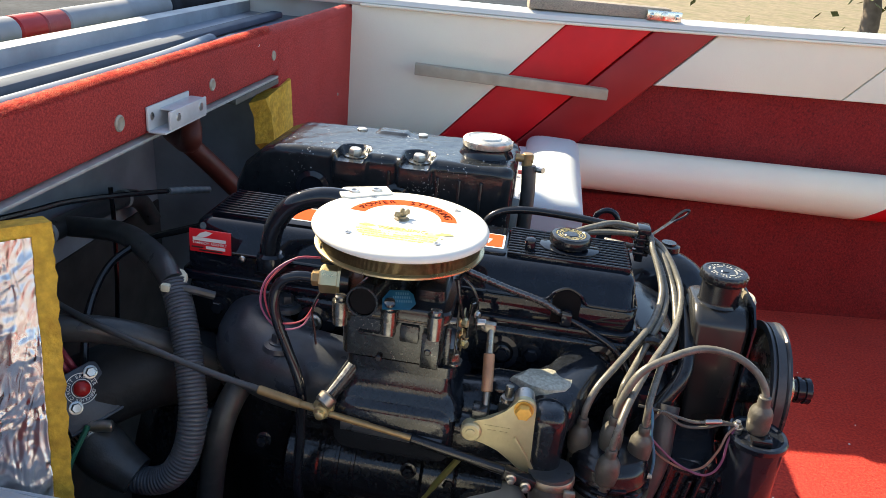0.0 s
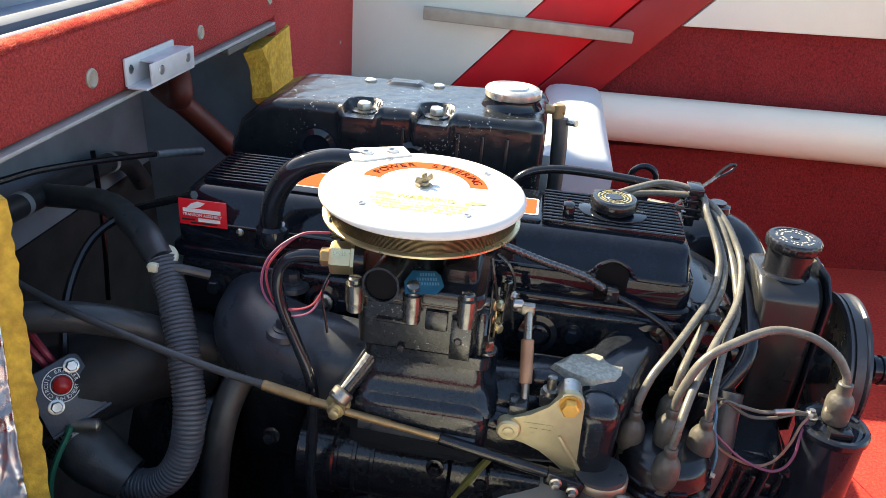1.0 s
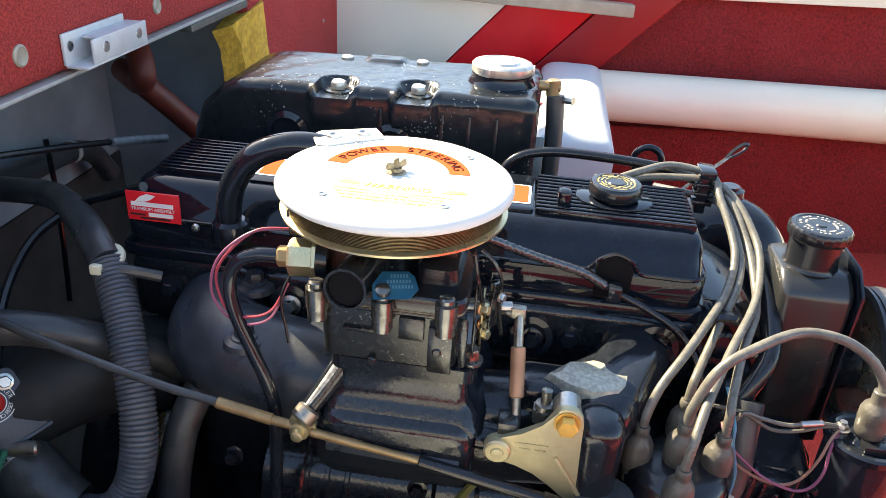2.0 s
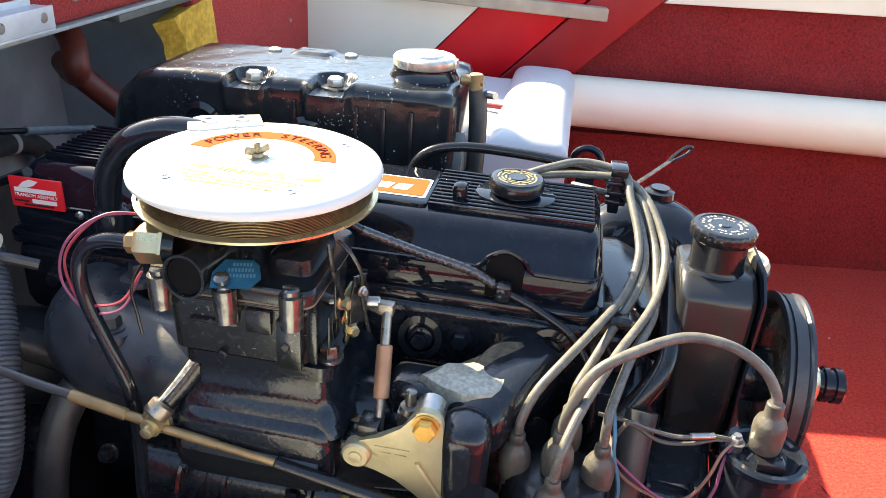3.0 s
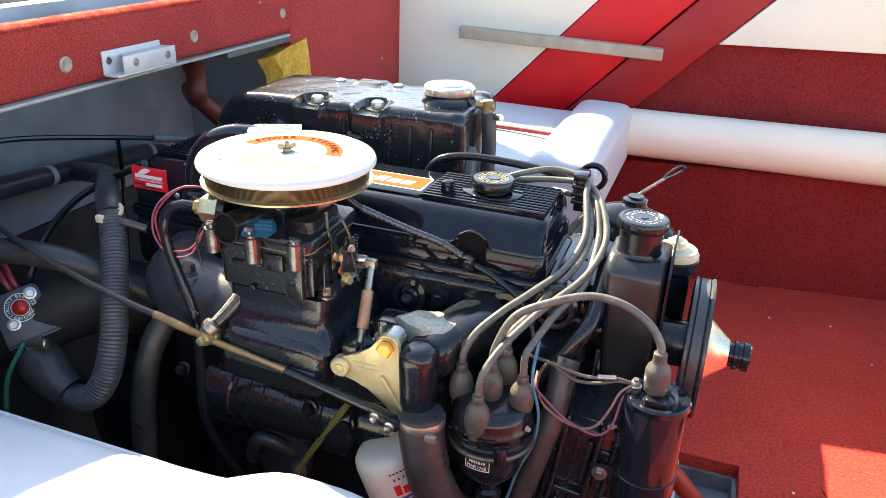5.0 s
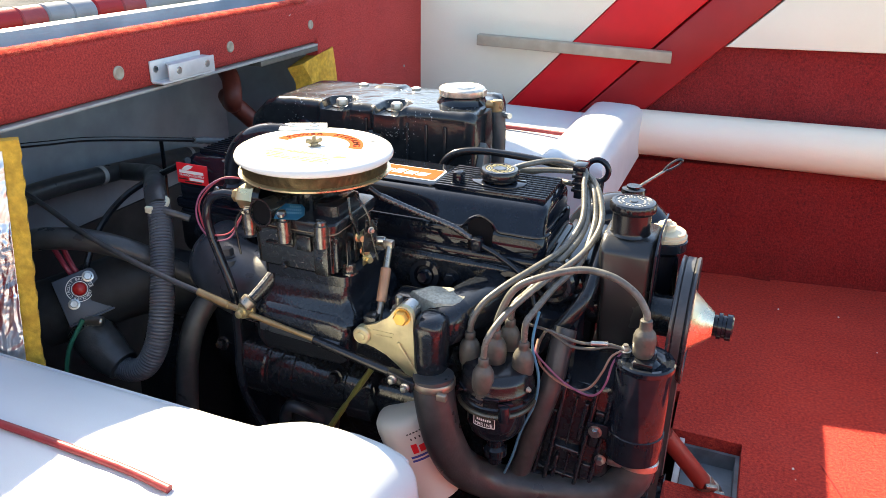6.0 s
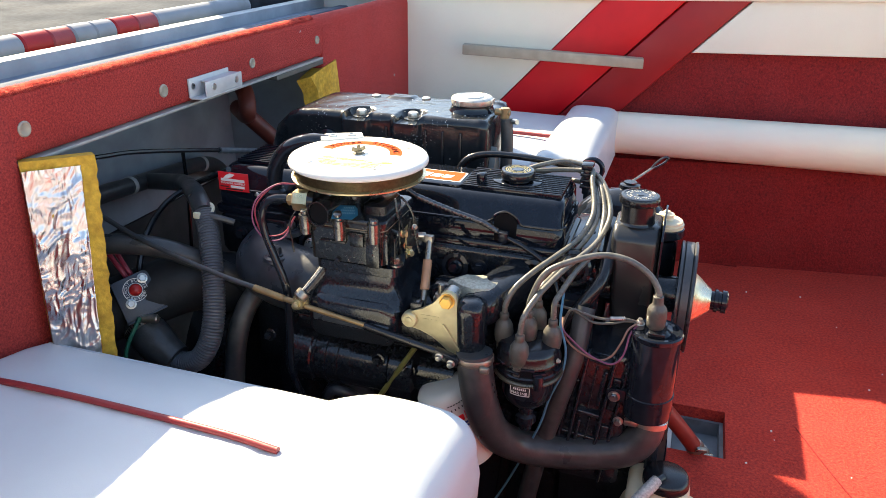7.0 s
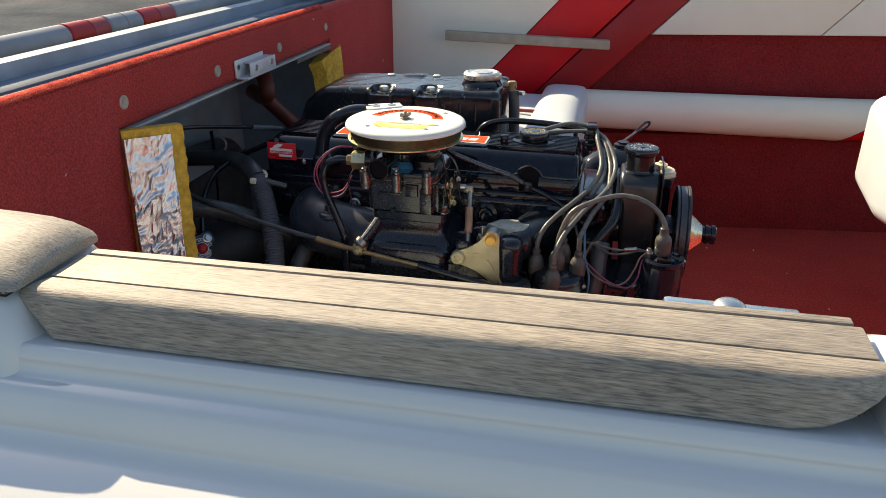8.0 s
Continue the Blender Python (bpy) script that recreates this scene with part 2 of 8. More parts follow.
def carpet_material(name, base, through=0.0, tuft=150.0):
    """Cut pile: clumped tufts with dark hollows; some light comes through the fibres."""
    m = mat(name, base, 0.95, var=0.3, scale=330, spec=0.5)
    nt = m.node_tree
    n, l = nt.nodes, nt.links
    b = n["Principled BSDF"]
    tc = n.new("ShaderNodeTexCoord")
    big = n.new("ShaderNodeTexNoise")
    big.inputs["Scale"].default_value, big.inputs["Detail"].default_value, big.inputs["Roughness"].default_value = tuft, 5, 0.75
    wide = n.new("ShaderNodeTexNoise")
    wide.inputs["Scale"].default_value, wide.inputs["Detail"].default_value = 9, 3
    for k in (big, wide):
        l.new(tc.outputs["Object"], k.inputs["Vector"])
    mixed = n.new("ShaderNodeMath")
    mixed.operation = "MULTIPLY_ADD"
    mixed.inputs[1].default_value = 0.12
    l.new(wide.outputs["Fac"], mixed.inputs[0])
    l.new(big.outputs["Fac"], mixed.inputs[2])
    ramp = n.new("ShaderNodeValToRGB")
    e = ramp.color_ramp.elements
    e[0].position, e[0].color = 0.35, (base[0] * 0.36, base[1] * 0.4, base[2] * 0.4, 1)
    e[1].position, e[1].color = 0.75, (min(0.8, base[0] * 1.5), base[1] * 2.2, base[2] * 1.8, 1)
    mid = e.new(0.54)
    mid.color = (*base, 1)
    l.new(mixed.outputs["Value"], ramp.inputs["Fac"])
    l.new(ramp.outputs["Color"], b.inputs["Base Color"])
    b1 = n.new("ShaderNodeBump")
    b1.inputs["Strength"].default_value, b1.inputs["Distance"].default_value = 1.0, 0.006
    l.new(big.outputs["Fac"], b1.inputs["Height"])
    l.new(b1.outputs["Normal"], b.inputs["Normal"])
    if through:
        tr = n.new("ShaderNodeBsdfTranslucent")
        l.new(ramp.outputs["Color"], tr.inputs["Color"])
        mx = n.new("ShaderNodeMixShader")
        mx.inputs[0].default_value = through
        l.new(b.outputs["BSDF"], mx.inputs[1])
        l.new(tr.outputs["BSDF"], mx.inputs[2])
        l.new(mx.outputs["Shader"], n["Material Output"].inputs["Surface"])
    return m


CARPET = carpet_material("red pile carpet", (0.47, 0.031, 0.021))
CARPET_BEAM = carpet_material("bright red pile carpet", (0.50, 0.040, 0.036), 0.0, 300.0)
# lighter than the carpet: the glancing sheen of lit fibres is in the colour
PILE_SHEEN = carpet_material("sheen-bright red carpet fibre", (0.80, 0.16, 0.13), 0.6, 60.0)
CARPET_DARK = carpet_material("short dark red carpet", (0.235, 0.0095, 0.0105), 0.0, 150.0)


def teak_material(name, along):
    """Weathered teak: grain drawn out along one axis."""
    m = mat(name, (0.44, 0.37, 0.27), 0.6, var=0.12, scale=20)
    nt = m.node_tree
    n, l = nt.nodes, nt.links
    b = n["Principled BSDF"]
    tc = n.new("ShaderNodeTexCoord")
    mp = n.new("ShaderNodeMapping")
    mp.inputs["Scale"].default_value = tuple(95 if i == along else 1150 for i in range(3))
    l.new(tc.outputs["Object"], mp.inputs["Vector"])
    g = n.new("ShaderNodeTexNoise")
    g.inputs["Scale"].default_value, g.inputs["Detail"].default_value, g.inputs["Distortion"].default_value = 1.0, 6, 0.4
    l.new(mp.outputs["Vector"], g.inputs["Vector"])
    big = n.new("ShaderNodeTexNoise")
    big.inputs["Scale"].default_value, big.inputs["Detail"].default_value = 11, 4
    l.new(tc.outputs["Object"], big.inputs["Vector"])
    ramp = n.new("ShaderNodeValToRGB")
    ramp.color_ramp.elements[0].position, ramp.color_ramp.elements[0].color = 0.27, (0.115, 0.10, 0.088, 1)
    ramp.color_ramp.elements[1].position, ramp.color_ramp.elements[1].color = 0.72, (0.40, 0.345, 0.270, 1)
    e = ramp.color_ramp.elements.new(0.47)
    e.color = (0.265, 0.225, 0.178, 1)
    add = n.new("ShaderNodeMath")
    add.operation = "MULTIPLY_ADD"
    add.inputs[1].default_value, add.inputs[2].default_value = 0.40, -0.205
    l.new(big.outputs["Fac"], add.inputs[0])
    s = n.new("ShaderNodeMath")
    s.operation = "ADD"
    l.new(g.outputs["Fac"], s.inputs[0])
    l.new(add.outputs["Value"], s.inputs[1])
    l.new(s.outputs["Value"], ramp.inputs["Fac"])
    l.new(ramp.outputs["Color"], b.inputs["Base Color"])
    bp = n.new("ShaderNodeBump")
    bp.inputs["Strength"].default_value, bp.inputs["Distance"].default_value = 0.28, 0.0012
    l.new(g.outputs["Fac"], bp.inputs["Height"])
    l.new(bp.outputs["Normal"], b.inputs["Normal"])
    return m


TEAK = teak_material("weathered teak", 0)


def flecked(m, colour, dots=260.0, patch=14.0, share=0.60):
    """Adds chips of bare metal, in patches, to a painted surface."""
    n, l = m.node_tree.nodes, m.node_tree.links
    b = n["Principled BSDF"]
    old = b.inputs["Base Color"].links[0].from_socket
    tc = n.new("ShaderNodeTexCoord")
    fine, wide = n.new("ShaderNodeTexNoise"), n.new("ShaderNodeTexNoise")
    for k, sc in ((fine, dots), (wide, patch)):
        k.inputs["Scale"].default_value, k.inputs["Detail"].default_value = sc, 4
        l.new(tc.outputs["Object"], k.inputs["Vector"])
    add = n.new("ShaderNodeMath")
    add.operation = "MULTIPLY_ADD"
    add.inputs[1].default_value = 0.55
    l.new(wide.outputs["Fac"], add.inputs[0])
    l.new(fine.outputs["Fac"], add.inputs[2])
    step = n.new("ShaderNodeMapRange")
    step.inputs["From Min"].default_value, step.inputs["From Max"].default_value = share + 0.27, share + 0.30
    l.new(add.outputs["Value"], step.inputs["Value"])
    mx = n.new("ShaderNodeMix")
    mx.data_type = "RGBA"
    l.new(step.outputs["Result"], mx.inputs["Factor"])
    l.new(old, mx.inputs[6])
    mx.inputs[7].default_value = (*colour, 1)
    l.new(mx.outputs[2], b.inputs["Base Color"])
    return m


flecked(BLACK_WORN, (0.30, 0.31, 0.31), 240.0, 14.0, 0.705)
flecked(CARB_GREY, (0.20, 0.19, 0.16), 380.0, 30.0, 0.715)


def foil_material():
    m = mat("crinkled foil", (0.62, 0.61, 0.61), 0.28, metal=1.0, var=0.05, scale=30, rvar=0.06)
    nt = m.node_tree
    n, l = nt.nodes, nt.links
    tc = n.new("ShaderNodeTexCoord")
    w = n.new("ShaderNodeTexNoise")
    w.inputs["Scale"].default_value, w.inputs["Detail"].default_value = 60, 3
    mp = n.new("ShaderNodeMapping")
    mp.inputs["Scale"].default_value = (1.0, 1.0, 0.55)
    l.new(tc.outputs["Object"], mp.inputs["Vector"])
    l.new(mp.outputs["Vector"], w.inputs["Vector"])
    bp = n.new("ShaderNodeBump")
    bp.inputs["Strength"].default_value, bp.inputs["Distance"].default_value = 0.25, 0.0015
    l.new(w.outputs["Fac"], bp.inputs["Height"])
    l.new(bp.outputs["Normal"], n["Principled BSDF"].inputs["Normal"])
    return m


FOIL = foil_material()

# ---- mesh helpers ----


def bm_new():
    return bmesh.new()


def part(name, bm, material, parent=None, label="", sharp=38):
    """Links a bmesh as one mesh object under a thing or a part."""
    bmesh.ops.remove_doubles(bm, verts=bm.verts, dist=1e-6)
    bmesh.ops.recalc_face_normals(bm, faces=bm.faces)
    me = bpy.data.meshes.new(name)
    bm.to_mesh(me)
    bm.free()
    me.materials.append(material)
    for p in me.polygons:
        p.use_smooth = True
    me.set_sharp_from_angle(angle=radians(sharp))
    ob = new(name, me)
    if parent is not None:
        ob.parent = parent
    if label:
        ob["label"] = label
    return ob


def thing(name, label, category, group="", kind=""):
    return tagged(new(name), label, category, group, kind)


def box(bm, lo, hi, bevel=0.0, seg=2, m=None):
    c = [(a + b) / 2 for a, b in zip(lo, hi)]
    s = [abs(b - a) for a, b in zip(lo, hi)]
    r = bmesh.ops.create_cube(bm, size=1, matrix=Matrix.Translation(c) @ Matrix.Diagonal((*s, 1)))
    vs = r["verts"]
    if bevel:
        es = list({e for v in vs for e in v.link_edges})
        r = bmesh.ops.bevel(bm, geom=es, offset=bevel, segments=seg, profile=0.5, affect="EDGES", clamp_overlap=True)
        vs = list({v for f in r["faces"] for v in f.verts} | {v for v in vs if v.is_valid})
    if m is not None:
        bmesh.ops.transform(bm, matrix=m, verts=vs)
    return bm


def frame_of(way):
    way = Vector(way).normalized()
    ref = Vector((0, 0, 1)) if abs(way.z) < 0.9 else Vector((1, 0, 0))
    a = ref.cross(way).normalized()
    return a, way.cross(a)


def rings(bm, loops, cap=True, closed=True):
    """Joins loops of points, of equal length, by quads."""
    made = [[bm.verts.new(p) for p in lp] for lp in loops]
    n = len(made[0])
    for a, b in zip(made, made[1:]):
        for i in range(n if closed else n - 1):
            j = (i + 1) % n
            bm.faces.new((a[i], a[j], b[j], b[i]))
    if cap:
        bm.faces.new(list(reversed(made[0])))
        bm.faces.new(made[-1])
    return bm


def lathe(bm, base, way, profile, seg=32):
    """A turned form: profile of (radius, distance along way)."""
    a, b = frame_of(way)
    base, way = Vector(base), Vector(way).normalized()
    loops = []
    for r, h in profile:
        r = max(r, 1e-4)
        loops.append([base + way * h + (a * math.cos(2 * math.pi * k / seg) + b * math.sin(2 * math.pi * k / seg)) * r for k in range(seg)])
    return rings(bm, loops)


def annulus(bm, base, way, r0, r1, h, seg=40):
    """A flat ring with an open middle."""
    a, b = frame_of(way)
    base, way = Vector(base), Vector(way).normalized()
    prof = ((r1, 0), (r1, h), (r0, h), (r0, 0), (r1, 0))
    return rings(bm, [[base + way * z + (a * math.cos(2 * math.pi * k / seg) + b * math.sin(2 * math.pi * k / seg)) * r for k in range(seg)] for r, z in prof], cap=False)


def rod(bm, p0, p1, r, seg=16, bevel=0.0):
    way = Vector(p1) - Vector(p0)
    h = way.length
    c = min(bevel, r * 0.5)
    prof = [(r - c, 0), (r, c), (r, h - c), (r - c, h)] if c else [(r, 0), (r, h)]
    return lathe(bm, p0, way, prof, seg)


def hexbolt(bm, p, way, r=0.009, h=0.007, washer=True):
    way = Vector(way).normalized()
    p = Vector(p)
    if washer:
        lathe(bm, p, way, [(r * 1.35, 0), (r * 1.35, h * 0.25), (r * 1.2, h * 0.3)], 20)
    lathe(bm, p + way * h * 0.2, way, [(r, 0), (r, h * 0.8), (r * 0.85, h)], 6)
    return bm


def spline(pts, per=8):
    pts = [Vector(p) for p in pts]
    out = []
    ext = [pts[0] * 2 - pts[1]] + pts + [pts[-1] * 2 - pts[-2]]
    for i in range(1, len(ext) - 2):
        p0, p1, p2, p3 = ext[i - 1:i + 3]
        for k in range(per):
            t = k / per
            out.append(0.5 * ((2 * p1) + (p2 - p0) * t + (2 * p0 - 5 * p1 + 4 * p2 - p3) * t * t + (3 * p1 - p0 - 3 * p2 + p3) * t ** 3))
    out.append(pts[-1])
    return out


def tube(bm, pts, r, seg=12, per=8, smooth=True, flat=1.0):
    """A tube along points; r is a radius, or gives one by the share of the length."""
    line = spline(pts, per) if smooth else [Vector(p) for p in pts]
    way = (line[1] - line[0]).normalized()
    a, b = frame_of(way)
    loops = []
    n = len(line)
    for i, p in enumerate(line):
        d = (line[min(i + 1, n - 1)] - line[max(i - 1, 0)]).normalized()
        a = (a - d * a.dot(d)).normalized()
        b = d.cross(a)
        rad = r(i / (n - 1)) if callable(r) else r
        loops.append([p + (a * math.cos(2 * math.pi * k / seg) + b * flat * math.sin(2 * math.pi * k / seg)) * rad for k in range(seg)])
    return rings(bm, loops)


def corrugated(bm, pts, r, pitch=0.0055, depth=0.0022, seg=16):
    line = spline(pts, 24)
    dist = [0.0]
    for p, q in zip(line, line[1:]):
        dist.append(dist[-1] + (q - p).length)
    total = dist[-1]
    n = int(total / pitch) * 4
    dense, j = [], 0
    for i in range(n + 1):
        s = total * i / n
        while j < len(dist) - 2 and dist[j + 1] < s:
            j += 1
        f = (s - dist[j]) / max(1e-9, dist[j + 1] - dist[j])
        dense.append(line[j].lerp(line[j + 1], f))
    return tube(bm, dense, lambda u: r - depth * (0.0, 0.15, 1.0, 0.15)[int(round(u * n)) % 4], seg, smooth=False)


def rrect(w0, w1, h0, h1, r, n=5):
    """A rounded rectangle as 2D points."""
    r = min(r, (w1 - w0) / 2 - 1e-4, (h1 - h0) / 2 - 1e-4)
    out = []
    for cx, cy, a0 in ((w1 - r, h1 - r, 0), (w0 + r, h1 - r, 90), (w0 + r, h0 + r, 180), (w1 - r, h0 + r, 270)):
        for k in range(n + 1):
            t = radians(a0 + 90 * k / n)
            out.append((cx + r * math.cos(t), cy + r * math.sin(t)))
    return out


def stack(bm, x0, x1, y0, y1, levels, r=0.02, n=5):
    """Rounded rectangles laid over one another: levels of (z, inset)."""
    return rings(bm, [[(x, y, z) for x, y in rrect(x0 + i, x1 - i, y0 + i, y1 - i, max(0.003, r - i * 0.3), n)] for z, i in levels])


def along_x(bm, sections, r=0.02, n=5):
    """Rounded sections across x: (x, y0, y1, z0, z1)."""
    return rings(bm, [[(x, y, z) for y, z in rrect(y0, y1, z0, z1, r, n)] for x, y0, y1, z0, z1 in sections])


def along_y(bm, sections, r=0.02, n=5):
    """Rounded sections across y: (y, x0, x1, z0, z1)."""
    return rings(bm, [[(x, y, z) for x, z in rrect(x0, x1, z0, z1, r, n)] for y, x0, x1, z0, z1 in sections])


def prism(bm, poly, m, depth, bevel=0.0):
    """A flat polygon (2D) given depth along its own z, set by the pose m."""
    lo = [bm.verts.new(m @ Vector((x, y, 0))) for x, y in poly]
    hi = [bm.verts.new(m @ Vector((x, y, depth))) for x, y in poly]
    n = len(poly)
    bm.faces.new(list(reversed(lo)))
    top = bm.faces.new(hi)
    for i in range(n):
        bm.faces.new((lo[i], lo[(i + 1) % n], hi[(i + 1) % n], hi[i]))
    if bevel:
        bmesh.ops.bevel(bm, geom=list(top.edges), offset=bevel, segments=2, profile=0.5, affect="EDGES", clamp_overlap=True)
    return bm


def writing(name, text, size, m, material, parent, thick=0.0002):
    c = bpy.data.curves.new(name, "FONT")
    c.body, c.size, c.align_x, c.align_y, c.extrude = text, size, "CENTER", "CENTER", thick
    tmp = bpy.data.objects.new(name, c)
    me = bpy.data.meshes.new_from_object(tmp)
    bpy.data.objects.remove(tmp)
    me.transform(m)
    me.materials.clear()
    me.materials.append(material)
    ob = new(name, me)
    ob.parent = parent
    return ob


# ---- ground and distance ----


def ground_material():
    m = mat("dry grass ground", (0.17, 0.14, 0.085), 0.95, var=0.4, scale=3, stain=(0.10, 0.11, 0.05), stain_amt=0.8, stain_scale=0.9)
    return m


def build_ground():
    bm = bm_new()
    n = 48
    vs = {}
    for i in range(n + 1):
        for j in range(n + 1):
            u, v = (i / n * 2 - 1), (j / n * 2 - 1)
            x, y = math.copysign(abs(u) ** 3, u) * 400, math.copysign(abs(v) ** 3, v) * 400
            h = -1.1 + 0.12 * noise.noise(Vector((x * 0.15, y * 0.15, 0))) * min(1, math.hypot(x, y - 1) / 6)
            vs[i, j] = bm.verts.new((x, y, h - 0.2))
    for i in range(n):
        for j in range(n):
            bm.faces.new((vs[i, j], vs[i + 1, j], vs[i + 1, j + 1], vs[i, j + 1]))
    g = part("ground", bm, ground_material(), None)
    tagged(g, "dry yellow grass and earth beyond the boat", "ground", kind="structure")


build_ground()


def build_pavement():
    bm = bm_new()
    nx, ny = 36, 40
    g = [[bm.verts.new((-120 + 119.6 * i / nx, -12 + 150.0 * j / ny, -1.15 + 0.01 * noise.noise(Vector((i * 0.7, j * 0.7, 2))))) for j in range(ny + 1)] for i in range(nx + 1)]
    for i in range(nx):
        for j in range(ny):
            bm.faces.new((g[i][j], g[i + 1][j], g[i + 1][j + 1], g[i][j + 1]))
    r = bmesh.ops.extrude_face_region(bm, geom=list(bm.faces))
    bmesh.ops.translate(bm, vec=(0, 0, -0.3), verts=[v for v in r["geom"] if isinstance(v, bmesh.types.BMVert)])
    tagged(part("pavement", bm, ASPHALT, None), "worn grey asphalt behind the boat", "pavement", kind="structure")


build_pavement()

GRASS = mat("dry grass blades", (0.46, 0.36, 0.16), 0.9, var=0.35, scale=4, stain=(0.2, 0.2, 0.07), stain_amt=0.6, stain_scale=1.5)
BARK = mat("grey tree bark", (0.12, 0.10, 0.085), 0.9, var=0.4, scale=12, bump=0.8, bump_scale=30)
LEAF = mat("dull green leaves", (0.07, 0.085, 0.03), 0.8, var=0.4, scale=6)


def build_grass():
    rnd = random.Random(4)
    vs, fs = [], []
    for _ in range(9000):
        x, y = rnd.uniform(-2, 7), rnd.uniform(3.6, 12)
        h, a = rnd.uniform(0.15, 0.5), rnd.uniform(0, 6.28)
        w = rnd.uniform(0.01, 0.03)
        z = -1.3 + 0.12 * noise.noise(Vector((x * 0.15, y * 0.15, 0)))
        k = len(vs)
        vs += [(x - w * math.cos(a), y - w * math.sin(a), z), (x + w * math.cos(a), y + w * math.sin(a), z), (x + rnd.uniform(-.15, .15), y + rnd.uniform(-.15, .15), z + h)]
        fs.append((k, k + 1, k + 2))
    me = bpy.data.meshes.new("dry_grass")
    me.from_pydata(vs, [], fs)
    me.materials.append(GRASS)
    tagged(new("dry_grass", me), "clumps of dry yellow grass beyond the boat", "grass", kind="stuff")


build_grass()


def build_tree(x, y, h, seed):
    rnd = random.Random(seed)
    t = thing("tree", "small tree with grey trunk and dull green leaves", "tree", "trees beyond the boat")
    bm = bm_new()
    z0 = -1.5
    tops = []
    tube(bm, [(x, y, z0), (x + rnd.uniform(-.1, .1), y, z0 + h * .3), (x + rnd.uniform(-.3, .3), y, z0 + h * .6), (x + rnd.uniform(-.3, .3), y, z0 + h * .9)], lambda u: 0.16 * (1 - 0.75 * u), 10)
    for k in range(7):
        b = Vector((x, y, z0 + h * rnd.uniform(.62, .9)))
        a = rnd.uniform(0, 6.28)
        e = b + Vector((math.cos(a), math.sin(a), rnd.uniform(.2, .9))) * rnd.uniform(.7, 1.3)
        tube(bm, [b, b.lerp(e, .5) + Vector((0, 0, .1)), e], lambda u: 0.06 * (1 - 0.7 * u), 7, 4)
        tops.append(e)
    part("trunk", bm, BARK, t)
    vs, fs = [], []
    for e in tops + [Vector((x, y, z0 + h * .95))]:
        for _ in range(330):
            c = e + Vector((rnd.gauss(0, .34), rnd.gauss(0, .34), rnd.gauss(0, .26)))
            d1 = Vector((rnd.uniform(-1, 1), rnd.uniform(-1, 1), rnd.uniform(-1, 1))).normalized() * 0.045
            d2 = Vector((rnd.uniform(-1, 1), rnd.uniform(-1, 1), rnd.uniform(-1, 1))).normalized() * 0.03
            k = len(vs)
            vs += [c - d1, c + d2, c + d1, c - d2]
            fs.append((k, k + 1, k + 2, k + 3))
    me = bpy.data.meshes.new("crown")
    me.from_pydata([v[:] for v in vs], [], fs)
    me.materials.append(LEAF)
    new("crown", me).parent = t


build_tree(2.6, 8.0, 3.6, 2)
build_tree(4.3, 7.2, 3.2, 5)
build_tree(0.4, 11.0, 4.2, 7)

# ---- cockpit floor and bilge ----
FAR_BAY, NEAR_BAY = 1.56, 0.60


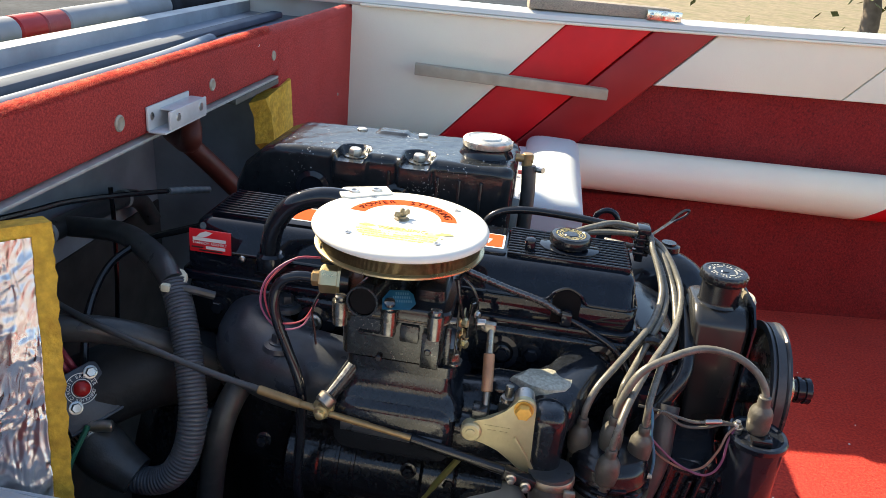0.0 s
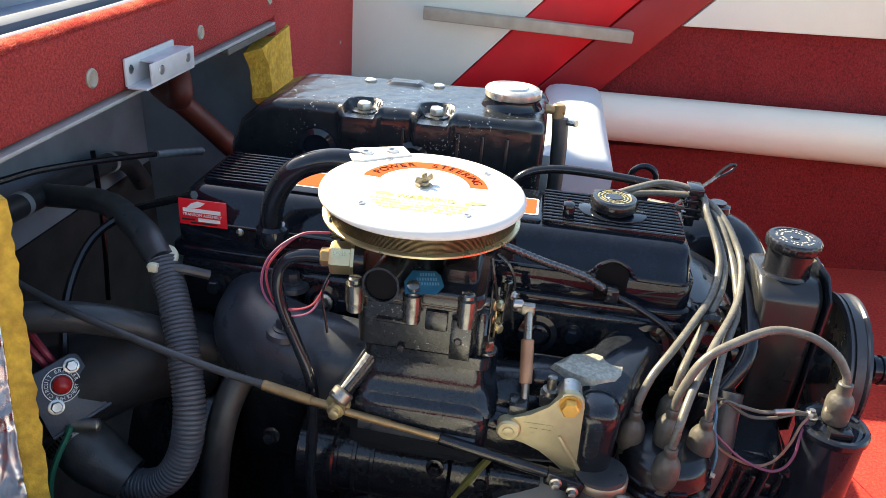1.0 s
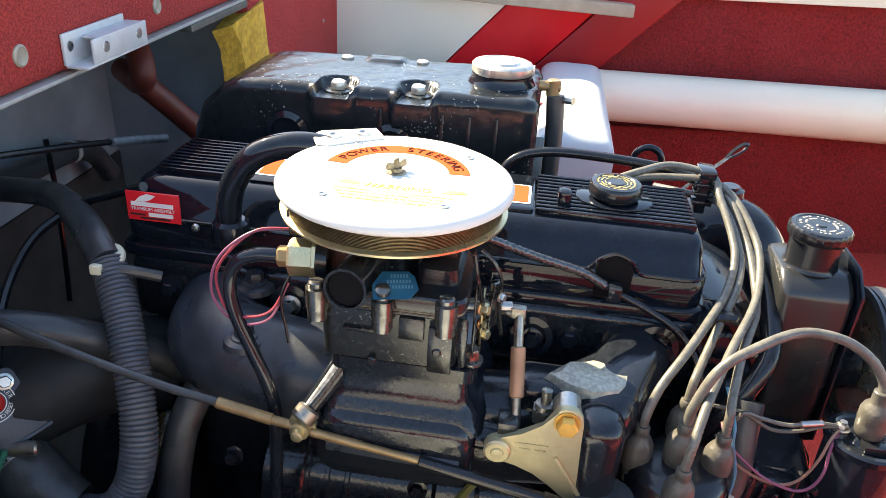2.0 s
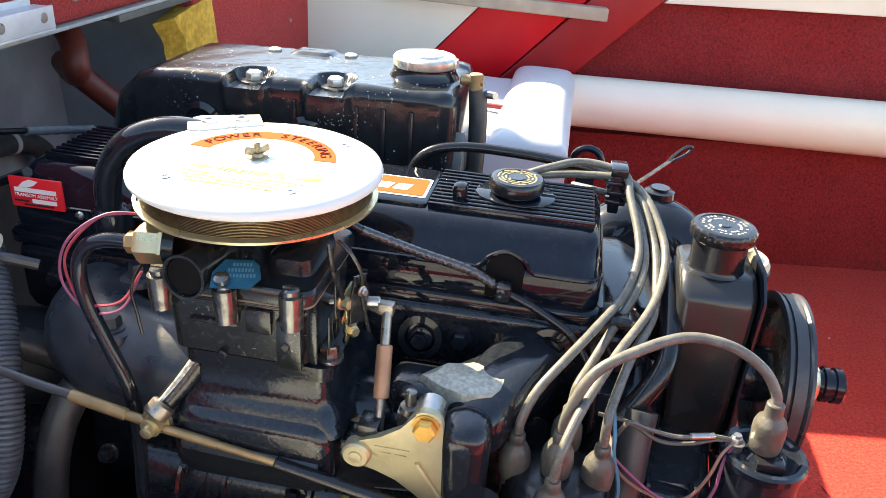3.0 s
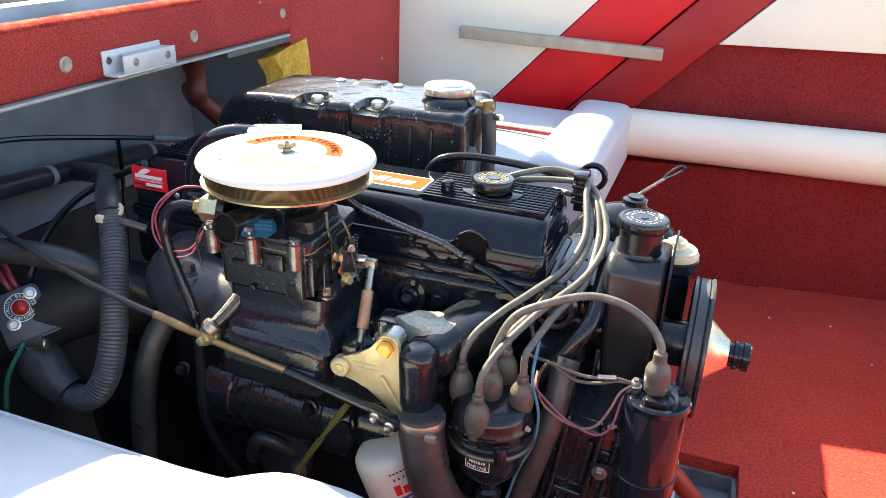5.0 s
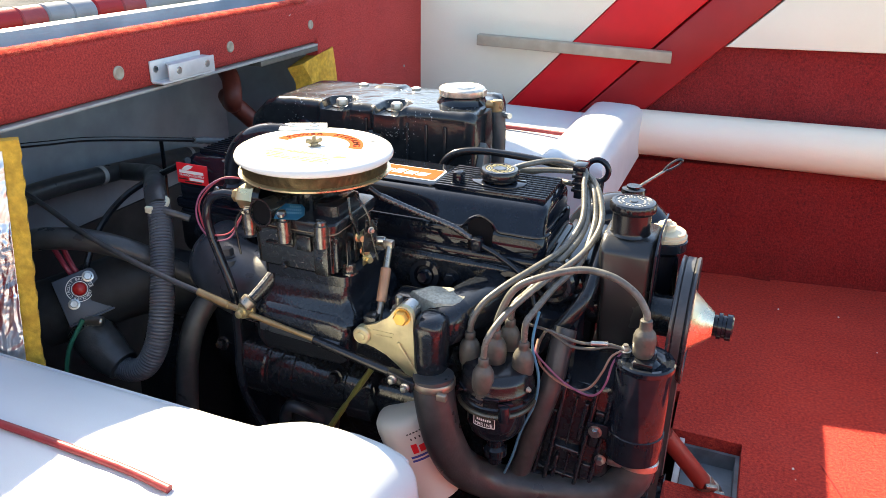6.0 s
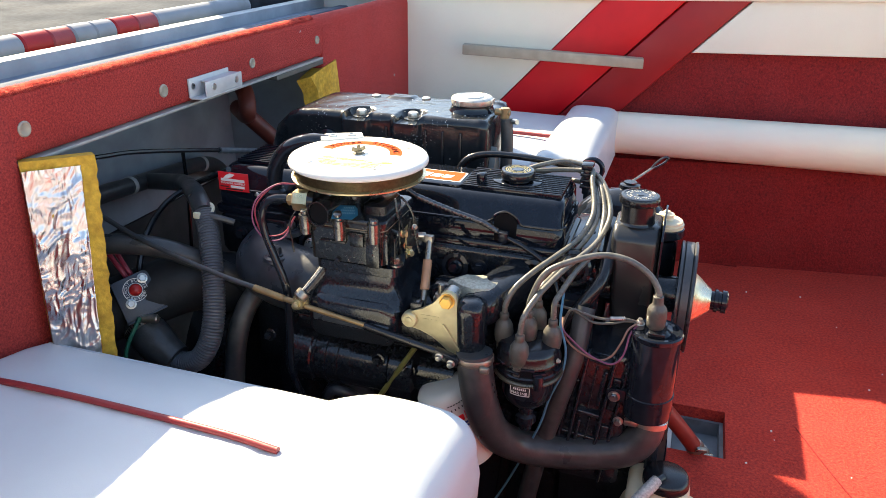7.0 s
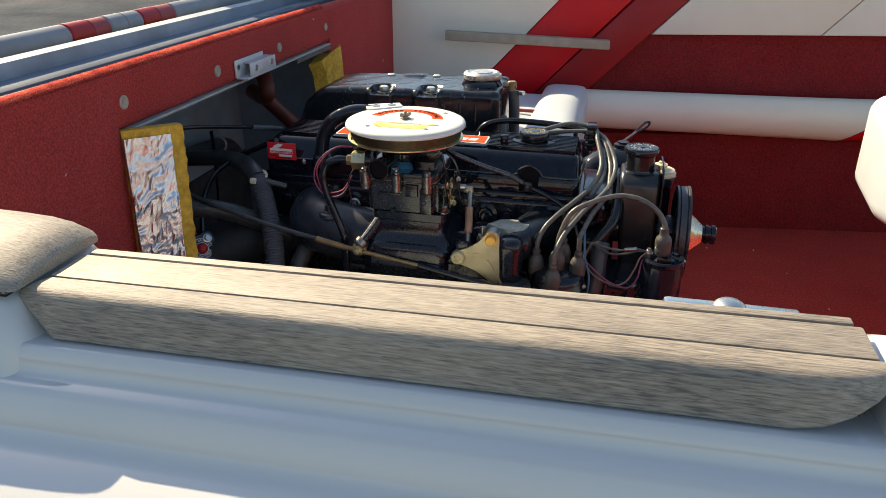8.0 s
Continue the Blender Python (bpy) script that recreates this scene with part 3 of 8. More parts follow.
def build_floor():
    bm = bm_new()
    for lo, hi in (((0.268, 1.10, -0.03), (0.285, 1.235, 0.0)), ((0.268, 1.41, -0.03), (0.285, FAR_BAY, 0.0)), ((0.285, -0.14, -0.03), (0.375, 1.235, 0.0)), ((0.375, -0.14, -0.03), (0.455, 0.86, 0.0)), ((0.375, 1.022, -0.03), (0.455, 1.235, 0.0)), ((0.285, 1.41, -0.03), (0.455, 2.27, 0.0)), ((0.41, 1.235, -0.03), (0.455, 1.41, 0.0)),
                   ):
        box(bm, lo, hi)
    prism(bm, [(0.455, -0.14), (3.2, -0.14), (3.2, 2.71), (0.455, 2.30)], pose(0, 0, -0.03), 0.03)
    prism(bm, [(-0.66, FAR_BAY), (0.285, FAR_BAY), (0.285, 2.27), (-0.66, 2.13)], pose(0, 0, -0.03), 0.03)
    f = part("floor", bm, CARPET, None)
    tagged(f, "red pile carpet on the cockpit floor", "floor", kind="structure")
    rnd = random.Random(11)
    # hatch tray
    bm = bm_new()
    box(bm, (0.285, 1.235, -0.075), (0.41, 1.41, -0.065))
    box(bm, (0.402, 1.235, -0.065), (0.41, 1.41, -0.03))
    box(bm, (0.285, 1.402, -0.065), (0.402, 1.41, -0.03))
    h = part("floor_hatch", bm, TRAY_GREY, None)
    tagged(h, "grey painted recess in the carpeted floor", "floor hatch", kind="structure")
    bm = bm_new()
    box(bm, (0.286, 1.236, -0.064), (0.298, 1.40, -0.010), 0.002)
    part("lip", bm, mat("pale grey lip", (0.42, 0.44, 0.45), 0.5), h)
    bm = bm_new()
    box(bm, (0.375, 0.86, -0.085), (0.455, 1.022, -0.075))
    box(bm, (0.375, 1.014, -0.075), (0.455, 1.022, -0.03))
    box(bm, (0.447, 0.86, -0.075), (0.455, 1.014, -0.03))
    h = part("floor_hatch", bm, TRAY_GREY, None)
    tagged(h, "small grey recess in the carpeted floor beside the bottle", "floor hatch", kind="structure")
    # carpet seam and stray flecks
    bm = bm_new()
    tube(bm, [(0.56, 1.40, 0.001), (0.62, 1.25, 0.001), (0.70, 1.07, 0.001), (0.76, 0.94, 0.001)], 0.0016, 6)
    part("seam", bm, CARPET_DARK, f)
    for _ in range(14):
        x, y = rnd.uniform(0.45, 1.1), rnd.uniform(1.0, 2.1)
        s = rnd.uniform(0.0008, 0.0022)
        bm = bm_new()
        lathe(bm, (x, y, 0.002), (rnd.uniform(-1, 1), rnd.uniform(-1, 1), 1.2), [(s, 0), (s * 1.3, s), (s * 0.5, s * 1.8)], 6)
        part("lint", bm, LABEL_WHITE, f)


build_floor()


def build_bilge():
    bm = bm_new()
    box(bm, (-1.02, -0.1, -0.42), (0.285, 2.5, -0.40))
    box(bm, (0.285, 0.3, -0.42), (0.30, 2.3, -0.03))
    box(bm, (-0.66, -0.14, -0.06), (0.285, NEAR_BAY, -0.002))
    # lower transom takes the dark colour in place of shade below the grey part
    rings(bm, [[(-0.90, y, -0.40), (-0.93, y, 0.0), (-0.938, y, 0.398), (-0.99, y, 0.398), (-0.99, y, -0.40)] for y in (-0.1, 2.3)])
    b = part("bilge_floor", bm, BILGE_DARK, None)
    tagged(b, "dark bilge under the engine, the bay's shade put into its colour", "bilge", kind="structure")
    bm = bm_new()
    # side wall coloured dark to stand for the shade in this corner
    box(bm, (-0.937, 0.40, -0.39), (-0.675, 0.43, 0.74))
    tagged(part("wall_bay_side", bm, BILGE_DARK, None), "side of the engine bay, darkened in colour for shade", "wall", kind="structure")
    bm = bm_new()
    # inner transom, raked, and the sloping hull side
    rings(bm, [[(-0.94, y, 0.40), (-0.95, y, 0.80), (-0.99, y, 0.80), (-0.99, y, 0.40)] for y in (-0.1, 2.3)])
    b = part("wall_inner_transom", bm, BILGE, None)
    tagged(b, "grey painted inner transom behind the engine", "wall", kind="structure")
    bm = bm_new()
    box(bm, (-0.95, 1.57, -0.40), (-0.675, 1.60, 0.74))
    tagged(part("wall_bay_side", bm, BILGE, None), "dark grey side of the engine bay", "wall", kind="structure")


build_bilge()

# ---- carpeted transom bulkhead ----
TX = -0.637


def build_transom():
    bm = bm_new()
    along_y(bm, [(-0.10, TX - 0.034, TX, 0.728, 0.828), (1.37, TX - 0.034, TX, 0.728, 0.828), (1.39, TX - 0.034, TX, 0.728, 0.826), (2.16, TX - 0.034, TX, 0.728, 0.824)], 0.0165, 8)
    box(bm, (TX - 0.033, -0.10, -0.10), (TX + 0.0012, 0.591, 0.806), 0.004)
    box(bm, (TX - 0.033, 1.53, -0.10), (TX + 0.0012, 2.18, 0.806), 0.004)
    w = part("wall_transom", bm, CARPET_BEAM, None)
    tagged(w, "red carpeted bulkhead with a wide opening behind the engine", "wall", kind="structure")
    # pile standing up along the rounded top edge, coloured brighter for its sunlit sheen
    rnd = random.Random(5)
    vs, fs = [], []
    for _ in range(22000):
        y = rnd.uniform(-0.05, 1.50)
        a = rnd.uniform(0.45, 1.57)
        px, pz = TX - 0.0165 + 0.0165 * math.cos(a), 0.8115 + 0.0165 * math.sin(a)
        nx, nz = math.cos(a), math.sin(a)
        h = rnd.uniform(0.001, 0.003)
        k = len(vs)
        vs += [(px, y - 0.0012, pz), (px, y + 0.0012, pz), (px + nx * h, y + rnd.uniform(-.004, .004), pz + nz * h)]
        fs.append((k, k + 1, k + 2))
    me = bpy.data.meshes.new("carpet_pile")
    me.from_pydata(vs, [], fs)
    me.materials.append(PILE_SHEEN)
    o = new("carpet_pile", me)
    o.parent, o["kind"] = w, "stuff"
    bm = bm_new()
    box(bm, (TX - 0.036, 0.591, 0.7225), (TX + 0.002, 1.53, 0.7275), 0.001)
    part("trim", bm, DULL_ALLOY, w, "thin aluminium edge trim")
    bm = bm_new()
    box(bm, (TX - 0.030, 1.30, 0.712), (TX + 0.004, 1.525, 0.7225), 0.001)
    part("trim", bm, DARK_FLAP, w, "dull dark flap under the beam")
    for y, z, r in ((1.504, 0.772, .010), (1.209, 0.765, .0105), (0.918, 0.765, .0115), (0.613, 0.772, .0115), (2.0, 0.60, .004), (0.25, 0.60, .010), (0.19, .42, .008)):
        bm = bm_new()
        lathe(bm, (TX, y, z), (1, 0, 0), [(r, 0), (r * 1.0, 0.0015), (r * 0.8, 0.003), (r * 0.62, 0.002)], 24)
        part("screw", bm, WASHER, w, "dull steel screw in a cup washer")
    for y, z in ((1.42, 0.80), (0.45, 0.70)):
        bm = bm_new()
        tube(bm, [(TX, y, z), (TX + 0.002, y + 0.002, z + 0.002), (TX + 0.001, y + 0.004, z + 0.004)], 0.0005, 5, 3)
        part("lint", bm, LABEL_WHITE, w)


build_transom()


def build_latch():
    t = thing("latch_bracket", "dull aluminium channel bracket screwed to the carpeted beam", "bracket")
    bm = bm_new()
    box(bm, (TX + 0.001, 0.985, 0.738), (TX + 0.005, 1.115, 0.773), 0.0015)
    box(bm, (TX + 0.005, 1.02, 0.762), (TX + 0.028, 1.118, 0.7650), 0.001)
    box(bm, (TX + 0.004, 0.985, 0.736), (TX + 0.030, 1.120, 0.7390), 0.001)
    box(bm, (TX + 0.027, 1.0, 0.7390), (TX + 0.0305, 1.120, 0.766), 0.001)
    part("channel", bm, mat("grey white alloy", (0.56, 0.57, 0.58), 0.45, metal=0.2, var=0.08, scale=60), t)
    for x, y, z in ((TX + 0.0305, 1.025, 0.754), (TX + 0.0305, 1.10, 0.754), (TX + 0.004, 0.997, 0.758), (TX + 0.004, 1.05, 0.758)):
        bm = bm_new()
        lathe(bm, (x, y, z), (1, 0, 0), [(.0065, 0), (.006, .001), (.004, .0012)], 16)
        part("rivet", bm, STEEL, t)


build_latch()

# ---- far side wall with vinyl panels ----
SIDE = Matrix.Translation((0, 2.216, 0)) @ Matrix.Rotation(math.atan(0.15), 4, "Z")
FACE = SIDE @ Matrix.Rotation(radians(90), 4, "X")       # x along the wall, y up, z into the cockpit


def side_box(bm, lo, hi, bevel=0.0):
    return box(bm, lo, hi, bevel, m=SIDE)


def build_side():
    bm = bm_new()
    side_box(bm, (-0.66, 0.03, -0.20), (3.2, 0.06, 0.83))
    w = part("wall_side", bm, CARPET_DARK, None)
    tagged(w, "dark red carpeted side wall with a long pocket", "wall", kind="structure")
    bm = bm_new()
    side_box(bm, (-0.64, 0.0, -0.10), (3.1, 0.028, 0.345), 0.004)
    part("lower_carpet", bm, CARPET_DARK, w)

    def panel(name, poly, material, label, depth=0.026, bevel=0.006):
        b = bm_new()
        prism(b, poly, FACE @ Matrix.Translation((0, 0, -0.026)), depth, bevel)
        part(name, b, material, w, label)

    panel("vinyl_panel", [(-0.645, 0.34), (-0.505, 0.34), (-0.040, 0.836), (-0.645, 0.832)], WALL_VINYL, "cream white vinyl side panel", 0.026, 0.003)
    panel("vinyl_stripe", [(-0.502, 0.34), (-0.290, 0.34), (-0.112, 0.522), (0.060, 0.700), (0.203, 0.84), (-0.036, 0.84)], RED_VINYL, "bright red padded vinyl stripe", 0.032, 0.010)
    panel("vinyl_stripe", [(-0.287, 0.34), (-0.122, 0.34), (0.392, 0.85), (0.206, 0.84)], DARK_VINYL, "dark red padded vinyl stripe", 0.030, 0.008)
    panel("vinyl_panel", [(0.224, 0.680), (0.770, 0.685), (0.94, 0.862), (0.396, 0.85)], WALL_VINYL, "cream white vinyl side panel", 0.028, 0.004)
    panel("vinyl_panel", [(0.774, 0.685), (3.0, 0.70), (3.0, 0.90), (0.944, 0.862)], WALL_VINYL, "cream white vinyl side panel", 0.028, 0.004)
    # rolled bolster
    b = bm_new()
    def roll_at(x):
        return 0.4405 - 0.024 * (x - 0.03)

    def swell(x):
        return 0.063 + 0.007 * max(0.0, min(1.0, x / 0.8))

    turns = [2 * math.pi * k / 28 for k in range(28)]
    sec = [[(x, -0.052 + 0.055 * k * math.cos(t), roll_at(x) + swell(x) * k * math.sin(t)) for t in turns] for x, k in ((-0.10, 1), (0.4, 1), (0.80, 1))] + [[(0.886 + 1.4 * (roll_at(0.9) + swell(0.9) * math.sin(t) - 0.37), -0.052 + 0.055 * math.cos(t), roll_at(0.9) + swell(0.9) * math.sin(t)) for t in turns]]
    rings(b, [[SIDE @ Vector(p) for p in lp] for lp in sec])
    part("bolster", b, WALL_VINYL, w, "long white padded vinyl roll")
    b = bm_new()
    sec = [[(x + 1.4 * (z - 0.37), y, z) for y, z in [(-0.052 + 0.055 * math.cos(t), roll_at(x if x < 1 else 1.0) + swell(x) * math.sin(t)) for t in turns]] for x in (0.890, 3.0)]
    rings(b, [[SIDE @ Vector(p) for p in lp] for lp in sec])
    part("bolster", b, RED_VINYL, w, "red end of the padded roll")
    # gunwale moulding
    b = bm_new()
    prof = [(0.05, 0.825), (-0.004, 0.825), (-0.012, 0.834), (-0.010, 0.846), (0.0, 0.852), (0.05, 0.856), (0.10, 0.852), (0.15, 0.84), (0.20, 0.76), (0.24, 0.55), (0.20, 0.0), (0.05, -0.5), (0.045, -0.5), (0.10, 0.4), (0.10, 0.825)]
    rings(b, [[SIDE @ Vector((x, y, z + max(0, x) * 0.022)) for y, z in prof] for x in (-0.95, -0.1, 0.5, 1.2, 3.2)])
    g = part("gunwale_far", b, GELCOAT, None)
    tagged(g, "white moulded gunwale along the far side", "gunwale", kind="structure")
    # stainless beading
    b = bm_new()
    tube(b, [SIDE @ Vector((x, -0.014, 0.828 + max(0, x) * 0.022)) for x in (-0.62, -0.1, 0.5, 1.2, 3.1)], 0.004, 8)
    part("trim", b, WALL_VINYL, g)


build_side()


def build_grab_rail():
    t = thing("grab_rail", "weathered wooden strip screwed to the white and red side panel", "rail")
    bm = bm_new()
    a, b = Vector((-0.448, 2.112, 0.676)), Vector((0.086, 2.192, 0.653))
    way = (b - a).normalized()
    up = Vector((0, 0, 1))
    side = way.cross(up).normalized()
    lp = []
    for s, k in ((0, 0.93), (0.003, 1.0), ((b - a).length - 0.003, 1.0), ((b - a).length, 0.93)):
        c = a + way * s + side * 0.018
        lp.append([c + side * (u * k) + up * (v * k) for u, v in rrect(-0.018, 0.016, -0.0150, 0.0150, 0.003, 3)])
    rings(bm, lp)
    part("strip", bm, RAIL_WOOD, t)
    for f in (0.05, 0.5, 0.95):
        bm = bm_new()
        lathe(bm, a.lerp(b, f) + side * 0.0315, side, [(.005, 0), (.0045, .001), (.003, .0013)], 14)
        part("screw", bm, STEEL, t)


build_grab_rail()

# ---- near gunwale, teak step ----
NY = -0.112          # inner edge of the near gunwale


def build_near_gunwale():
    bm = bm_new()
    prof = [(NY + 0.012, 0.60), (NY + 0.012, 0.846), (NY + 0.004, 0.852), (-0.150, 0.856), (-0.1790, 0.8592), (-0.1806, 0.8588), (-0.1815, 0.8578), (-0.1835, 0.8520), (-0.1850, 0.8468), (-0.1862, 0.8452), (-0.1880, 0.8446), (-0.1925, 0.8440),
            (-0.1945, 0.8430), (-0.1962, 0.8405), (-0.2010, 0.8260), (-0.2030, 0.8215), (-0.2060, 0.8190), (-0.2100, 0.8178), (-0.238, 0.8135), (-0.248, 0.806), (-0.254, 0.785), (-0.258, 0.72), (-0.27, 0.40), (-0.25, 0.0), (-0.05, -0.5), (0.0, -0.5), (-0.2, 0.0), (-0.2, 0.6)]
    rings(bm, [[(x, y, z + up * (z > 0.8)) for y, z in prof] for x, up in ((-1.0, 0.0), (-0.14, 0.0), (0.24, 0.006), (0.30, 0.007), (3.2, 0.007))])
    g = part("gunwale_near", bm, GELCOAT, None)
    tagged(g, "white moulded gelcoat gunwale below the teak step", "gunwale", kind="structure")
    # raised shoulders on either side of the step
    bm = bm_new()
    rings(bm, [[(x, y * k + (1 - k) * -0.14, 0.850 + (z - 0.850) * k) for y, z in [(NY + 0.008, 0.848), (NY + 0.002, 0.878), (-0.125, 0.886), (-0.150, 0.887), (-0.172, 0.880), (-0.190, 0.856), (-0.202, 0.815), (-0.19, 0.80), (-0.15, 0.80)]] for x, k in ((0.2455, 0.93), (0.251, 1.0), (0.6, 1.0), (3.2, 1.0))])
    part("shoulder", bm, GELCOAT, g)
    bm = bm_new()
    # the shoulder under the wooden cap, rounded down to the ledge of the step
    lp = []
    for x, k in ((-1.0, 1.0), (-0.20, 1.0), (-0.165, 1.0), (-0.155, 0.97), (-0.149, 0.86), (-0.145, 0.66), (-0.140, 0.44), (-0.132, 0.24), (-0.122, 0.08), (-0.112, 0.0)):
        lp.append([(x, y if y > -0.183 else -0.183 + (y + 0.183) * k, 0.800 + (z - 0.800) * (0.45 + 0.55 * k)) for y, z in [(NY + 0.010, 0.848), (NY + 0.006, 0.8825), (-0.150, 0.8825), (-0.170, 0.8820), (-0.1770, 0.8795), (-0.1815, 0.8725), (-0.1850, 0.862), (-0.1895, 0.850), (-0.1965, 0.835), (-0.2040, 0.8185), (-0.19, 0.80), (-0.15, 0.80)]])
    rings(bm, lp)
    part("shoulder", bm, GELCOAT, g, sharp=70)
    bm = bm_new()
    box(bm, (-0.66, NY + 0.013, -0.03), (3.2, NY + 0.03, 0.60))
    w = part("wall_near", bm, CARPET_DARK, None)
    tagged(w, "dark red carpeted near side wall", "wall", kind="structure")


build_near_gunwale()


def step_lean(bm):
    """The step rises a little towards the bow, with the gunwale under it."""
    for v in bm.verts:
        v.co.z += (v.co.x + 0.14) * 0.0158 - 0.002
    return bm


def build_step():
    t = thing("teak_step", "weathered grooved teak step pad on the white gunwale", "step")
    spans = [(-0.1240, -0.1175), (-0.1530, -0.1259), (-0.172, -0.1549)]
    ends = [(-0.142, 0.2400), (-0.144, 0.2430), (-0.142, 0.2440)]
    for i, ((y0, y1), (x0, x1)) in enumerate(zip(spans, ends)):
        bm = bm_new()
        if i < 2:
            box(bm, (x0, y0, 0.8560), (x1, y1, 0.8855), 0.0010, 2)
        else:
            lp = []
            for x, cut, low in ((x0, 0.004, 0.8632), (x0 + 0.012, 0.0, 0.8625), (x1 - 0.034, 0.0, 0.8625), (x1 - 0.022, 0.001, 0.8645), (x1 - 0.012, 0.003, 0.8690), (x1 - 0.004, 0.006, 0.8750), (x1, 0.009, 0.8790)):
                lp.append([(x, -0.1549, low), (x, -0.1549, 0.8855), (x, -0.163 + cut * .4, 0.8855), (x, -0.167 + cut * .6, 0.8846), (x, -0.1695 + cut * .7, 0.8828), (x, -0.1710 + cut * .8, max(0.879, low + 0.002)), (x, -0.175 + cut, low)])
            # the end is cut back below, like a bow
            lp[0] = [(p[0] + d, p[1], p[2]) for p, d in zip(lp[0], (0.004, 0.0, -0.003, -0.006, -0.008, -0.009, 0.006))]
            rings(bm, lp)
        part("plank", step_lean(bm), TEAK, t)
    for y in (-0.12495, -0.15395):
        bm = bm_new()
        box(bm, (-0.140, y - 0.0010, 0.858), (0.240, y + 0.0010, 0.8835))
        part("groove_seam", step_lean(bm), mat("brown caulk", (0.075, 0.030, 0.016), 0.9, spec=0.05), t)
    bm = bm_new()
    rings(bm, [[(x, -0.1195, 0.8540), (x, -0.1700, 0.8560), (x, -0.1700, 0.8606 + up), (x, -0.1195, 0.8606 + up)] for x, up in ((-0.134, 0.0), (0.18, 0.004), (0.198, 0.0045))])
    part("bedding", bm, mat("black bedding", (0.015, 0.014, 0.014), 0.6), t)


build_step()


def build_cap():
    t = thing("gunwale_cap", "grey weathered wooden cap with rounded end on the gunwale", "cap")
    bm = bm_new()
    lp = []
    for x, k in ((-0.90, 1.0), (-0.22, 1.0), (-0.192, 0.98), (-0.172, 0.92), (-0.159, 0.80), (-0.151, 0.60), (-0.147, 0.35)):
        lp.append([(x, -0.142 + (y + 0.142) * (0.80 + 0.20 * k), 0.8835 + z * k * 0.86) for y, z in [(-0.104, 0), (-0.104, 0.010), (-0.110, 0.0165), (-0.122, 0.0195), (-0.142, 0.0200), (-0.158, 0.0170), (-0.170, 0.0110), (-0.177, 0.0035), (-0.178, 0.0)]])
    rings(bm, lp)
    part("cap", bm, TEAK, t)
    bm = bm_new()
    box(bm, (-0.90, -0.1765, 0.8815), (-0.150, -0.106, 0.8838), 0.0008)
    part("bedding", bm, BLACK_SATIN, t)
    for x in (-0.24, -0.42):
        bm = bm_new()
        lathe(bm, (x, -0.146, 0.9003), (0, 0, 1), [(0.006, -0.003), (0.006, 0.0015), (0.005, 0.002)], 16)
        part("plug", bm, RAIL_WOOD, t)


build_cap()


def build_cleat():
    t = thing("deck_fitting", "chrome strip fitting with a domed knob beside the teak step", "fitting")
    bm = bm_new()
    box(bm, (0.160, -0.1155, 0.8525), (0.222, -0.104, 0.8845), 0.002)
    part("plate", bm, CHROME, t)
    bm = bm_new()
    lathe(bm, (0.190, -0.110, 0.8845), (0, 0, 1), [(.0075, 0), (.0072, .001), (.0055, .0024), (.002, .0032)], 20)
    part("knob", bm, CHROME, t)


build_cleat()


def build_far_step():
    t = thing("teak_step", "weathered teak step pad on the far white gunwale", "step")
    b = bm_new()
    box(b, (-0.16, 0.004, 0.857), (0.235, 0.030, 0.890), 0.004, m=SIDE)
    part("plank", b, TEAK, t)
    b = bm_new()
    box(b, (-0.16, 0.033, 0.857), (0.235, 0.062, 0.890), 0.004, m=SIDE)
    part("plank", b, TEAK, t)
    c = thing("deck_fitting", "chrome fitting plate on the far gunwale", "fitting")
    b = bm_new()
    box(b, (0.165, -0.010, 0.858), (0.262, 0.0035, 0.884), 0.002, m=SIDE)
    part("plate", b, CHROME, c)
    for x in (0.178, 0.213, 0.248):
        b = bm_new()
        lathe(b, SIDE @ Vector((x, -0.010, 0.871)), SIDE.to_3x3() @ Vector((0, -1, 0)), [(.007 + .004 * (x == 0.213), 0), (.006 + .004 * (x == 0.213), .003), (.003, .005)], 16)
        part("screw", b, CHROME, c)


build_far_step()

# ---- bench seats ----


def cushion(bm, x0, x1, y0, y1, z0, z1, crown=0.012, edge=0.03, nx=24, ny=24, bulge=None):
    """A padded block: crowned top, rounded edges."""
    def top(x, y):
        u, v = (x - x0) / (x1 - x0), (y - y0) / (y1 - y0)
        d = min(x - x0, x1 - x, y - y0, y1 - y)
        k = max(0.0, min(1.0, d / edge))
        h = z1 - (edge * 0.8) * (1 - math.sqrt(max(0.0, 1 - (1 - k) ** 2)))
        h += crown * math.sin(math.pi * u) * math.sin(math.pi * v)
        h += 0.0015 * noise.noise(Vector((x * 18, y * 18, 3)))
        return h + (bulge(x, y) if bulge else 0)
    def ease(i, n):
        return 0.5 - 0.5 * math.cos(math.pi * i / n)
    xs = [x0 + (x1 - x0) * ease(i, nx) for i in range(nx + 1)]
    ys = [y0 + (y1 - y0) * ease(j, ny) for j in range(ny + 1)]
    g = [[bm.verts.new((x, y, top(x, y))) for y in ys] for x in xs]
    for i in range(nx):
        for j in range(ny):
            bm.faces.new((g[i][j], g[i + 1][j], g[i + 1][j + 1], g[i][j + 1]))
    rim = [g[i][0] for i in range(nx + 1)] + [g[nx][j] for j in range(1, ny + 1)] + [g[i][ny] for i in range(nx - 1, -1, -1)] + [g[0][j] for j in range(ny - 1, 0, -1)]
    low = [bm.verts.new((v.co.x, v.co.y, z0)) for v in rim]
    n = len(rim)
    for k in range(n):
        bm.faces.new((rim[k], low[k], low[(k + 1) % n], rim[(k + 1) % n]))
    bm.faces.new(low)
    return bm


